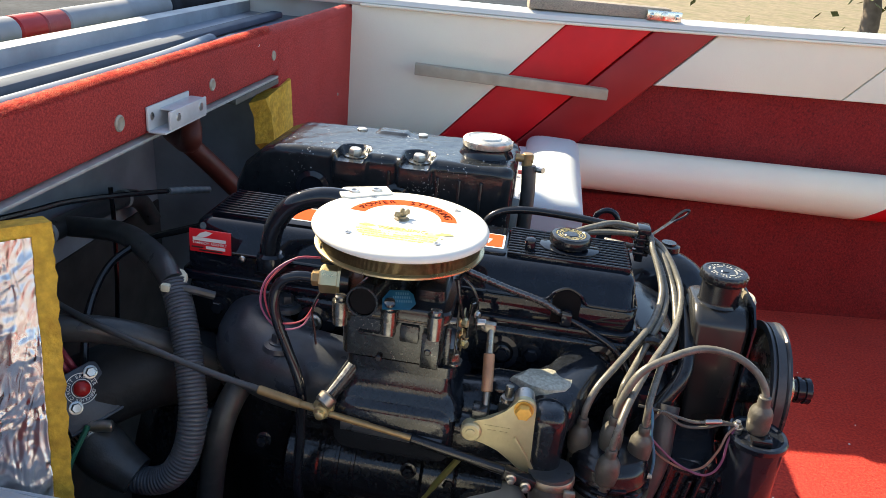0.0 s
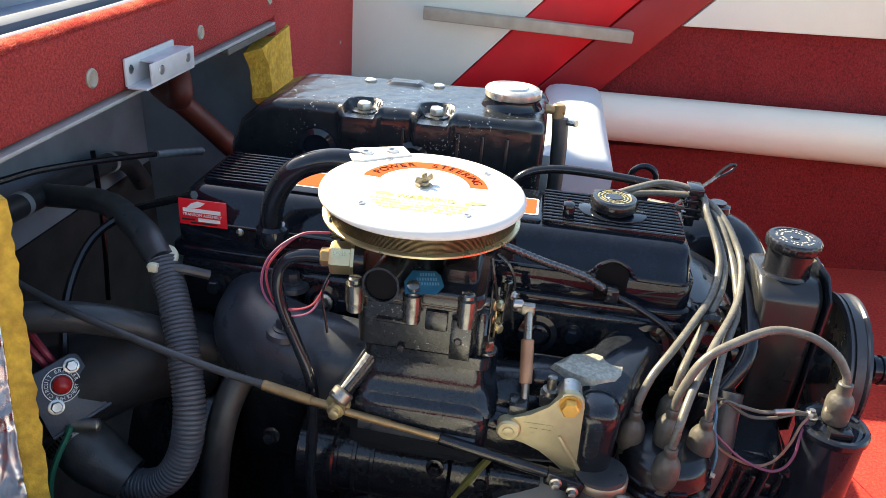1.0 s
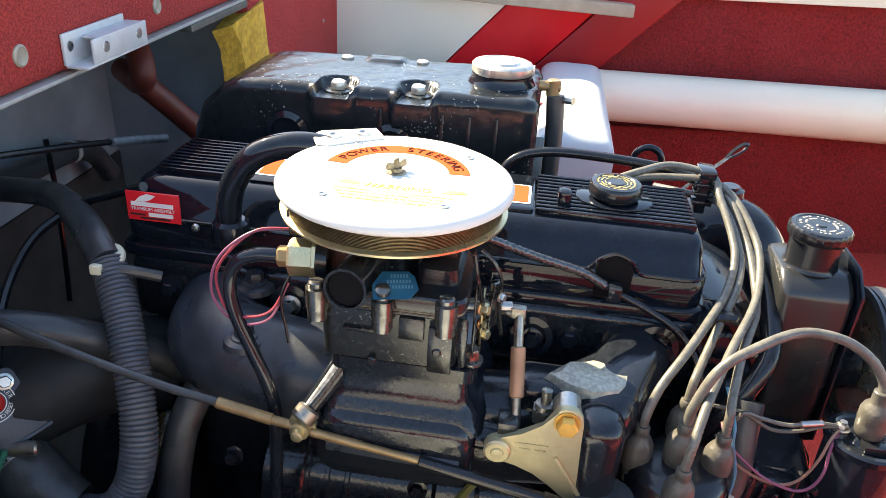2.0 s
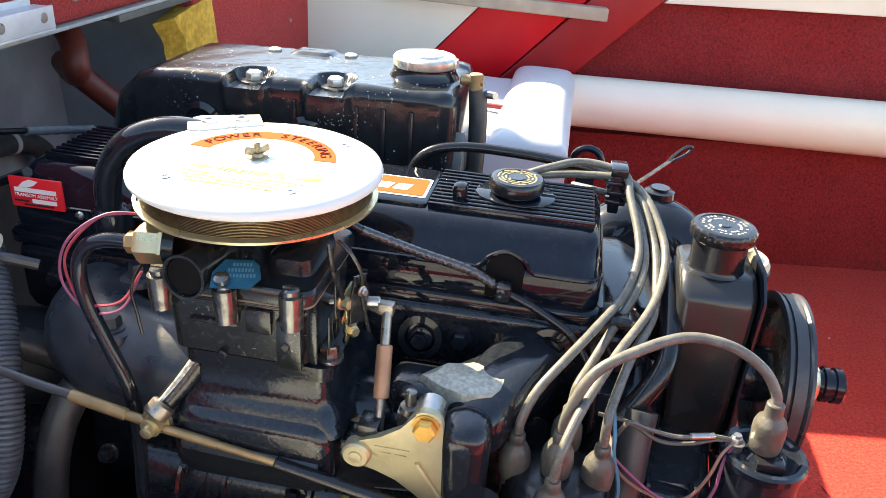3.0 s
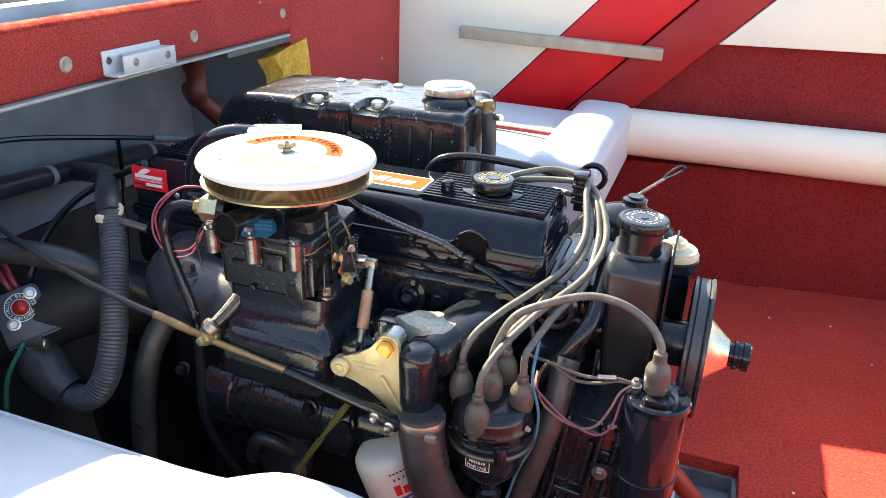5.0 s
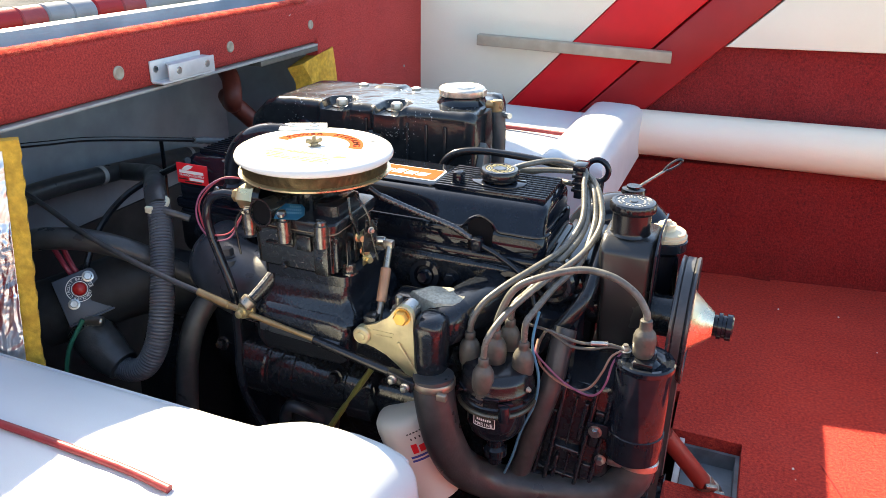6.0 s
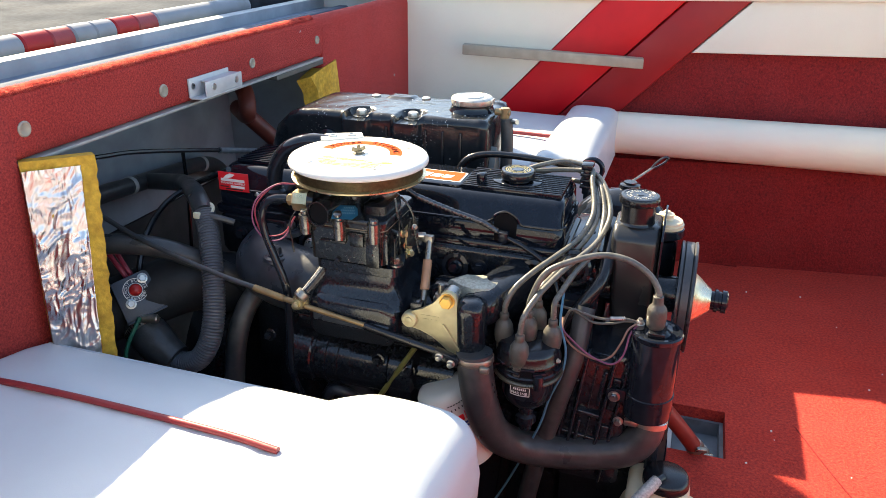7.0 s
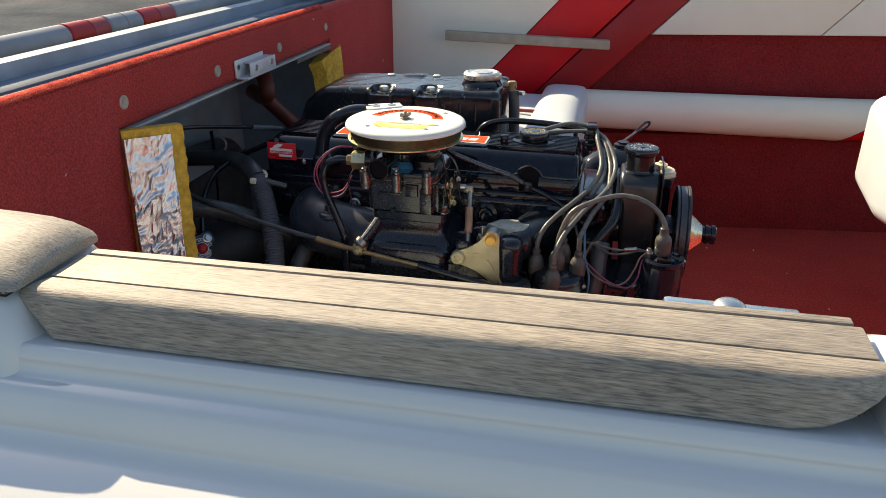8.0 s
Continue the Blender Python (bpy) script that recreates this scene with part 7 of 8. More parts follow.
    box(bm, (c.x - 0.012, c.y - 0.026, 0.491), (c.x + 0.012, c.y - 0.012, 0.499), 0.001)
    part("tab", bm, BLACK_SATIN, co)
    for dx, dy in ((-0.026, 0.0),):
        bm = bm_new()
        lathe(bm, c + Vector((dx, dy, 0.491)), (0, 0, 1), [(0.007, 0), (0.007, 0.005), (0.0035, 0.006), (0.0035, 0.016)], 12)
        hexbolt(bm, c + Vector((dx, dy, 0.498)), (0, 0, 1), 0.0058, 0.005)
        part("terminal", bm, STEEL, co)
    bm = bm_new()
    lathe(bm, c + Vector((-0.003, -0.004, 0.499)), (-0.03, 0, 1), [(0.0115, 0), (0.0132, 0.002), (0.0140, 0.008), (0.0142, 0.013), (0.0138, 0.015), (0.0146, 0.018), (0.0142, 0.028), (0.0125, 0.033), (0.0088, 0.037), (0.0080, 0.039), (0.0076, 0.050), (0.0066, 0.051)], 26)
    part("boot", bm, BOOT_GREY, co, "grey rubber boot")
    bm = bm_new()
    lathe(bm, c + Vector((0, 0, 0.362)), (0, 0, 1), [(0.0357, 0), (0.0372, 0.001), (0.0372, 0.024), (0.0357, 0.025)], 40)
    box(bm, (c.x - 0.062, c.y - 0.014, 0.364), (c.x - 0.034, c.y - 0.010, 0.386), 0.001)
    part("strap", bm, BLACK_GLOSS, co)
    bm = bm_new()
    hexbolt(bm, (c.x - 0.050, c.y - 0.014, 0.374), (0, -1, 0), 0.0068, 0.006)
    part("bolt", bm, STEEL, co)

    di = new("distributor")
    di.parent = ENGINE
    c = Vector((0.057, 0.796, 0))
    tilt = (0, -0.06, 1)
    bm = bm_new()
    lathe(bm, c + Vector((0, 0.008, 0.27)), tilt, [(0.010, 0.034), (0.011, 0.045), (0.017, 0.050), (0.017, 0.062), (0.012, 0.066), (0.012, 0.078), (0.026, 0.088), (0.038, 0.104), (0.041, 0.118), (0.041, 0.148)], 36)
    part("body", bm, BLACK_GLOSS, di, "black distributor body")
    bm = bm_new()
    lathe(bm, c + Vector((0, 0, 0.4175)), tilt, [(0.050, 0), (0.0535, 0.001), (0.0540, 0.004), (0.0520, 0.006), (0.047, 0.0065)], 40)
    part("base_ring", bm, mat("dull olive metal", (0.16, 0.14, 0.10), 0.35, metal=0.7, stain=(0.05, 0.045, 0.04), stain_amt=0.5, stain_scale=60), di, "dull olive metal base ring")
    bm = bm_new()
    lathe(bm, c + Vector((0, 0, 0.424)), tilt, [(0.0505, 0), (0.0510, 0.006), (0.0485, 0.008), (0.0485, 0.020), (0.0495, 0.021), (0.0490, 0.024), (0.0470, 0.026), (0.0465, 0.036), (0.042, 0.043), (0.030, 0.047), (0.010, 0.048)], 44)
    part("cap", bm, BLACK_SATIN, di, "black distributor cap", sharp=50)
    for a, z in ((205, 0.434), (255, 0.437), (300, 0.437), (345, 0.434), (280, 0.444), (225, 0.444)):
        bm = bm_new()
        box(bm, (0.0465, -0.010, z - 0.002), (0.0525, 0.010, z + 0.002), 0.001, m=Matrix.Translation(c + Vector((0, -0.001, 0))) @ Matrix.Rotation(radians(a), 4, "Z"))
        part("cap_rib", bm, BLACK_GLOSS, di)
    for a in (298, 200, 60):
        q = c + Vector((0.0525 * math.cos(radians(a)), 0.0525 * math.sin(radians(a)), 0))
        bm = bm_new()
        lathe(bm, q + Vector((0, 0, 0.414)), (0, 0, 1), [(0.0075, 0), (0.0080, 0.018), (0.0072, 0.022), (0.004, 0.023)], 14)
        box(bm, q + Vector((-0.005, -0.001, 0.4365)), q + Vector((0.005, 0.001, 0.439)))
        part("clip_screw", bm, BLACK_GLOSS, di)
    bm = bm_new()
    hexbolt(bm, c + Vector((0.046, -0.018, 0.450)), (1, -0.4, 0), 0.0028, 0.004)
    part("rivet", bm, WASHER, di)
    # printed band
    lc = c + Vector((0, -0.0015, 0))
    bm = bm_new()
    lo, hi = [], []
    for k in range(13):
        a = radians(246 + 40 * k / 12)
        for l_, z in ((lo, 0.394), (hi, 0.4095)):
            l_.append(lc + Vector((math.cos(a) * 0.0425, math.sin(a) * 0.0425, z)))
    rings(bm, [lo, hi], cap=False, closed=False)
    part("label", bm, INK_BLACK, di)
    bm = bm_new()
    for z in (0.3945, 0.4090):
        tube(bm, [lc + Vector((math.cos(radians(246 + 40 * k / 12)) * 0.0427, math.sin(radians(246 + 40 * k / 12)) * 0.0427, z)) for k in range(13)], 0.0005, 6, smooth=False)
    for a in (246, 286):
        tube(bm, [lc + Vector((math.cos(radians(a)) * 0.0427, math.sin(radians(a)) * 0.0427, z)) for z in (0.3945, 0.402, 0.409)], 0.0005, 6, smooth=False)
    part("label_line", bm, LABEL_WHITE, di)
    for k, ch in enumerate("MARINE"):
        a = radians(252 + 28 * k / 5)
        q = lc + Vector((math.cos(a) * 0.0430, math.sin(a) * 0.0430, 0.3985))
        writing("letter", ch, 0.0066, Matrix.Translation(q) @ Matrix.Rotation(a + math.pi / 2, 4, "Z") @ Matrix.Rotation(radians(90), 4, "X"), LABEL_WHITE, di)
    bm = bm_new()
    for k in range(7):
        a = radians(254 + 24 * k / 6)
        box(bm, (-0.0009, -0.0003, -0.0016), (0.0009, 0.0003, 0.0016), m=Matrix.Translation(lc + Vector((math.cos(a) * 0.0430, math.sin(a) * 0.0430, 0.4055))) @ Matrix.Rotation(a + math.pi / 2, 4, "Z"))
    part("label_mark", bm, LABEL_WHITE, di)["kind"] = "stuff"
    towers = [(0.016, 0.800, 0.473), (0.053, 0.796, 0.485), (0.060, 0.834, 0.484), (0.090, 0.798, 0.476), (0.050, 0.757, 0.465)]
    tops = []
    for x, y, z in towers:
        bm = bm_new()
        way = Vector((0, -0.05, 1)).normalized()
        lathe(bm, (x, y, z - 0.035), way, [(0.0105, 0), (0.0110, 0.018), (0.0130, 0.020), (0.0142, 0.026), (0.0146, 0.036), (0.0136, 0.046), (0.0104, 0.053), (0.0072, 0.056), (0.0066, 0.058), (0.0072, 0.060), (0.0070, 0.066), (0.0055, 0.068)], 22)
        part("boot", bm, BOOT_GREY, di, "grey rubber plug boot")
        tops.append(Vector((x, y, z - 0.035)) + way * 0.068)
    return tops


TOPS = build_front()

# ---- leads, hoses, wires ----


def line(name, pts, r, material, label="", seg=10, per=8, parent=ENGINE):
    bm = bm_new()
    tube(bm, pts, r, seg, per)
    return part(name, bm, material, parent, label)


COMB = Vector((0.086, 1.078, 0.655))


def build_leads():
    bm = bm_new()
    box(bm, COMB + Vector((-0.006, -0.010, -0.045)), COMB + Vector((0.006, 0.010, 0.004)), 0.002)
    box(bm, COMB + Vector((-0.009, -0.016, 0.000)), COMB + Vector((0.010, 0.016, 0.010)), 0.002)
    cmb = part("lead_comb", bm, BLACK_GLOSS, ENGINE, "black clip holding the ignition leads")
    for k in range(3):
        bm = bm_new()
        box(bm, COMB + Vector((-0.010, -0.012, -0.012 - k * 0.011)), COMB + Vector((0.012, 0.012, -0.007 - k * 0.011)), 0.001)
        part("tooth", bm, BLACK_GLOSS, cmb)
    r = 0.0044
    t0, tc, t2, t3, t4 = TOPS
    G = LEAD_GREY
    leads = ((t0, ((0.002, 0.002, 0.016),), ((0.028, 0.812, 0.543), (0.049, 0.840, 0.560), (0.072, 0.880, 0.570), (0.098, 0.930, 0.582), (0.111, 0.970, 0.600), (0.111, 1.003, 0.616), (0.100, 1.045, 0.642)), (0.006, -0.006, 0.002), ((0.048, 1.082, 0.662), (0.008, 1.062, 0.657), (-0.025, 1.052, 0.645))),
             (t4, ((0.003, 0.004, 0.026),), ((0.066, 0.790, 0.546), (0.093, 0.850, 0.566), (0.124, 0.915, 0.580), (0.137, 0.962, 0.594), (0.138, 1.002, 0.612), (0.120, 1.048, 0.638)), (0.008, -0.002, -0.006), ((0.05, 1.088, 0.645), (0.0, 1.080, 0.641), (-0.04, 1.078, 0.638))),
             (t3, ((0.0, 0.003, 0.024),), ((0.094, 0.815, 0.541), (0.108, 0.862, 0.558), (0.128, 0.915, 0.573), (0.131, 0.960, 0.591), (0.128, 1.005, 0.611), (0.114, 1.047, 0.636)), (0.008, 0.004, -0.018), ((0.05, 1.115, 0.64), (-0.02, 1.12, 0.62))),
             (t2, ((0.003, 0.006, 0.020),), ((0.074, 0.862, 0.546), (0.094, 0.905, 0.566), (0.113, 0.945, 0.585), (0.119, 0.990, 0.605), (0.107, 1.042, 0.630)), (0.008, 0.006, -0.030), ((0.04, 1.13, 0.615),)))
    for top, rise, way, clip, rest in leads:
        line("ignition_lead", [top] + [top + Vector(d) for d in rise] + list(way) + [COMB + Vector(clip)] + list(rest), r, G, "grey ignition lead")
    top = Vector((0.2335, 0.838, 0.545))
    line("coil_lead", [tc, tc + Vector((0.003, 0.001, 0.022)), (0.070, 0.800, 0.574), (0.094, 0.812, 0.590), (0.143, 0.840, 0.600), (0.183, 0.844, 0.597), (0.214, 0.844, 0.580), (0.230, 0.841, 0.560), top], 0.0048, G, "grey ignition lead arching to the coil")


build_leads()


def build_hoses():
    # large coolant hose from the thermostat neck round to the pump
    h = line("coolant_hose", [(-0.016, 0.749, 0.458), (-0.012, 0.747, 0.42), (-0.003, 0.755, 0.36), (0.012, 0.78, 0.298), (0.045, 0.812, 0.258), (0.10, 0.830, 0.246), (0.17, 0.842, 0.252), (0.215, 0.848, 0.266), (0.238, 0.855, 0.292), (0.243, 0.865, 0.322)], 0.0272, RUBBER, "thick black coolant hose", 22)
    bm = bm_new()
    lathe(bm, (-0.015, 0.749, 0.456), (0.05, -0.06, -1), [(0.0276, 0.002), (0.0283, 0.003), (0.0283, 0.011), (0.0276, 0.012)], 34)
    box(bm, (0.000, 0.7185, 0.4415), (0.014, 0.726, 0.4515), 0.002)
    part("hose_clamp", bm, RUSTY_CLAMP, h, "steel worm clamp")
    bm = bm_new()
    lathe(bm, (0.243, 0.865, 0.322), (0.05, 0.2, 1), [(0.0280, -0.010), (0.0296, -0.009), (0.0296, 0.0), (0.0280, 0.001)], 34)
    box(bm, (0.206, 0.836, 0.318), (0.226, 0.846, 0.328), 0.002)
    part("hose_clamp", bm, STEEL, h, "steel worm clamp")
    line("bypass_hose", [(0.142, 1.02, 0.585), (0.146, 0.975, 0.580), (0.148, 0.930, 0.562), (0.145, 0.893, 0.537), (0.126, 0.873, 0.507), (0.101, 0.865, 0.470), (0.077, 0.870, 0.415), (0.048, 0.880, 0.331), (0.02, 0.885, 0.22), (0.0, 0.89, 0.05)], 0.0105, BLACK_SATIN, "black bypass hose", 16)
    line("coolant_hose", [(0.128, 0.865, 0.50), (0.125, 0.850, 0.472), (0.123, 0.835, 0.438), (0.113, 0.825, 0.393), (0.095, 0.830, 0.314), (0.075, 0.840, 0.222), (0.055, 0.85, 0.10)], 0.0155, RUBBER, "thick black coolant hose", 16)
    # ribbed bilge blower hose
    bm = bm_new()
    corrugated(bm, [(-0.546, 0.868, 0.568), (-0.518, 0.835, 0.53), (-0.490, 0.793, 0.475), (-0.476, 0.765, 0.43), (-0.480, 0.748, 0.385), (-0.503, 0.740, 0.350), (-0.545, 0.742, 0.338), (-0.590, 0.756, 0.348)], 0.0188, 0.0050, 0.0020, 18)
    ch = part("corrugated_hose", bm, CORRUGATED, ENGINE, "ribbed grey black hose")
    line("hose_upper", [(-0.862, 1.115, 0.512), (-0.80, 1.10, 0.522), (-0.74, 1.065, 0.538), (-0.69, 1.020, 0.553), (-0.63, 0.955, 0.570), (-0.580, 0.900, 0.578), (-0.546, 0.868, 0.566)], 0.0180, RUBBER, "smooth grey black hose", 16, parent=ch)
    line("rubber_sleeve", [(-0.545, 0.742, 0.342), (-0.575, 0.745, 0.356), (-0.605, 0.752, 0.374), (-0.640, 0.765, 0.400)], lambda u: 0.026 + 0.008 * min(1, u * 2.2), RUBBER, "thick black rubber sleeve", 24, parent=ch)
    bm = bm_new()
    cw = Vector((-0.76, 0.24, 0.60)).normalized()
    cc = Vector((-0.612, 0.7545, 0.379))
    lathe(bm, cc, cw, [(0.0340, 0), (0.0352, 0.0008), (0.0352, 0.0122), (0.0340, 0.013)], 36)
    cl = part("hose_clamp", bm, STEEL, ch, "steel worm clamp")
    bm = bm_new()
    ca, cb_ = frame_of(cw)
    for k in range(44):
        a = 2 * math.pi * k / 44
        o = ca * math.cos(a) + cb_ * math.sin(a)
        if o.y > 0.3:
            continue
        mm = Matrix((o, cw, o.cross(cw))).transposed().to_4x4()
        box(bm, (0.0349, 0.0025, -0.0010), (0.0356, 0.0105, 0.0010), m=Matrix.Translation(cc) @ mm)
    part("clamp_slot", bm, DEEP_BLACK, ch)["kind"] = "stuff"
    bm = bm_new()
    sp = cc + Vector((0.020, -0.012, 0.034))
    rod(bm, sp + Vector((-0.014, -0.004, 0.0)), sp + Vector((0.016, 0.004, 0.0)), 0.0078, 14, 0.002)
    lathe(bm, sp + Vector((-0.014, -0.004, 0.0)), (-1, -0.3, 0), [(0.0068, 0), (0.0068, 0.006), (0.005, 0.007)], 6)
    part("clamp_screw", bm, STEEL, ch)
    bm = bm_new()
    lathe(bm, (-0.546, 0.868, 0.570), (-0.2, -0.5, 0.85), [(0.0185, -0.003), (0.0198, -0.002), (0.0198, 0.002), (0.0185, 0.003)], 24)
    box(bm, (-0.552, 0.842, 0.565), (-0.540, 0.850, 0.576), 0.002)
    part("cable_tie", bm, mat("ivory nylon", (0.72, 0.68, 0.5), 0.5), ch, "ivory cable tie")
    line("cable_tail", [(-0.540, 0.855, 0.567), (-0.515, 0.86, 0.565), (-0.49, 0.872, 0.555)], 0.006, RUBBER, "", 8, parent=ch)
    # other hoses in the back of the bay
    line("exhaust_hose", [(-0.835, 0.80, 0.545), (-0.85, 0.93, 0.536), (-0.863, 1.055, 0.520), (-0.885, 1.22, 0.496), (-0.900, 1.356, 0.476), (-0.90, 1.42, 0.45), (-0.89, 1.45, 0.40)], 0.0185, RUBBER, "black exhaust hose", 18)
    for p, w in (((-0.863, 1.055, 0.520), (-0.02, 0.165, -0.02)), ((-0.900, 1.356, 0.476), (-0.01, 0.13, -0.03))):
        bm = bm_new()
        lathe(bm, p, w, [(0.0188, -0.006), (0.0198, -0.005), (0.0198, 0.005), (0.0188, 0.006)], 24)
        part("hose_band", bm, mat("grey white band", (0.45, 0.46, 0.45), 0.5), ENGINE)
    line("heater_hose", [(-0.74, 0.73, 0.52), (-0.66, 0.76, 0.535), (-0.58, 0.80, 0.52), (-0.50, 0.86, 0.46), (-0.46, 0.90, 0.40)], 0.018, RUBBER, "black hose", 14)
    line("shift_cable", [(-0.70, 0.60, 0.706), (-0.70, 0.80, 0.671), (-0.70, 0.905, 0.652), (-0.688, 1.10, 0.603), (-0.668, 1.25, 0.562)], 0.0042, BLACK_SATIN, "thin black control cable", 8)
    line("shift_cable", [(-0.62, 0.76, 0.47), (-0.66, 0.845, 0.517), (-0.675, 0.93, 0.548), (-0.64, 0.975, 0.575), (-0.58, 0.955, 0.605), (-0.53, 0.93, 0.63)], 0.0055, BLACK_SATIN, "black control cable", 8)
    line("wire_loom", [(-0.82, 1.17, 0.30), (-0.818, 1.178, 0.395), (-0.824, 1.193, 0.495), (-0.83, 1.20, 0.56)], 0.0042, BLACK_SATIN, "black wire loom", 8)
    line("drain_pipe", [(-0.43, 0.88, 0.46), (-0.452, 0.83, 0.42), (-0.462, 0.80, 0.36), (-0.472, 0.79, 0.25), (-0.50, 0.80, 0.0)], 0.018, RUBBER, "", 14)
    line("oil_pipe", [(-0.70, 0.74, 0.40), (-0.58, 0.84, 0.44), (-0.52, 0.90, 0.42)], 0.055, BELLOWS, "black rubber bellows", 20)
    op = line("trim_pipe", [(-0.84, 1.42, 0.70), (-0.76, 1.36, 0.67), (-0.735, 1.33, 0.635), (-0.76, 1.36, 0.61), (-0.82, 1.42, 0.61)], 0.020, ORANGE_PIPE, "dull orange red pipe", 14)
    line("pipe_leg", [(-0.77, 1.36, 0.62), (-0.73, 1.40, 0.56), (-0.68, 1.45, 0.48)], 0.020, ORANGE_PIPE, "", 14, parent=op)
    # spiral-wrapped end of a cable
    bm = bm_new()
    corrugated(bm, [(-0.684, 1.13, 0.595), (-0.676, 1.19, 0.579), (-0.668, 1.25, 0.562)], 0.0068, 0.016, 0.0012, 10)
    part("spiral_wrap", bm, mat("grey spiral wrap", (0.16, 0.17, 0.18), 0.5), ENGINE)
    # fuel pipe
    line("fuel_pipe", [(-0.322, 0.780, 0.650), (-0.345, 0.777, 0.650), (-0.362, 0.774, 0.642), (-0.370, 0.772, 0.622), (-0.366, 0.769, 0.595), (-0.352, 0.766, 0.560), (-0.338, 0.764, 0.525), (-0.331, 0.763, 0.495), (-0.331, 0.763, 0.44), (-0.333, 0.765, 0.34), (-0.31, 0.80, 0.22)], 0.0065, BLACK_GLOSS, "shiny black fuel pipe", 12)
    # water pump feed with clip
    line("engine_loom", [(-0.165, 0.868, 0.655), (-0.145, 0.875, 0.641), (-0.100, 0.892, 0.620), (-0.055, 0.904, 0.603), (-0.015, 0.910, 0.580), (0.020, 0.907, 0.566), (0.058, 0.897, 0.545), (0.080, 0.880, 0.510), (0.085, 0.87, 0.46)], 0.0042, BLACK_SATIN, "black taped wire loom", 10)
    bm = bm_new()
    box(bm, (-0.024, 0.900, 0.572), (-0.009, 0.918, 0.590), 0.003)
    part("loom_clip", bm, BLACK_GLOSS, ENGINE)
    bm = bm_new()
    corrugated(bm, [(-0.150, 0.873, 0.644), (-0.100, 0.892, 0.620), (-0.055, 0.904, 0.603), (-0.028, 0.9085, 0.588)], 0.0050, 0.0070, 0.0004, 12)
    part("loom_tape", bm, WRINKLED_TAPE, ENGINE, "shiny wrinkled tape round the loom")
    # cables across the back of the cover
    for k, (dy, dz) in enumerate(((0, 0), (0.012, -0.004))):
        line("rear_cable", [(-0.16, 1.100 + dy, 0.60 + dz), (-0.14, 1.105 + dy, 0.638 + dz), (-0.10, 1.11 + dy, 0.652 + dz), (-0.03, 1.11 + dy, 0.653 + dz), (0.05, 1.105 + dy, 0.648 + dz), (0.085, 1.09, 0.642)], 0.006, BLACK_SATIN, "black cable behind the valve cover", 10)
    # lifting eye
    bm = bm_new()
    pts = [(0.062 + 0.021 * math.cos(a), 1.36, 0.566 + 0.021 * math.sin(a)) for a in [2 * math.pi * k / 24 for k in range(25)]]
    tube(bm, pts, 0.0055, 10, smooth=False)
    box(bm, (0.048, 1.354, 0.30), (0.076, 1.366, 0.548), 0.002)
    box(bm, (0.048, 1.10, 0.30), (0.076, 1.366, 0.33), 0.002)
    part("lifting_eye", bm, BLACK_GLOSS, ENGINE, "black lifting eye")
    # front pump elbow with dipstick
    bm = bm_new()
    tube(bm, [(0.075, 1.17, 0.46), (0.10, 1.19, 0.525), (0.15, 1.195, 0.543), (0.19, 1.18, 0.520), (0.208, 1.16, 0.45)], 0.044, 24)
    part("front_elbow", bm, BLACK_GLOSS, ENGINE, "black front water elbow", sharp=60)
    bm = bm_new()
    lathe(bm, (0.152, 1.205, 0.585), (0, 0, 1), [(0.020, 0), (0.019, 0.008), (0.012, 0.010), (0.012, 0.013)], 22)
    part("elbow_plug", bm, BLACK_SATIN, ENGINE)
    line("dipstick", [(0.085, 1.33, 0.50), (0.115, 1.345, 0.525), (0.149, 1.358, 0.552), (0.187, 1.376, 0.581)], 0.0032, DARK_STEEL, "dull steel dipstick handle", 8)
    bm = bm_new()
    a, b = Vector((0.180, 1.373, 0.576)), Vector((0.210, 1.381, 0.600))
    u = (b - a).normalized()
    v = u.cross(Vector((0, 1, 0))).normalized() * 0.7
    tube(bm, [a, a.lerp(b, .35) + v * .006, a.lerp(b, .8) + v * .007, b, a.lerp(b, .8) - v * .007, a.lerp(b, .35) - v * .006, a], 0.0028, 8)
    part("dipstick_loop", bm, BLACK_SATIN, ENGINE)


build_hoses()


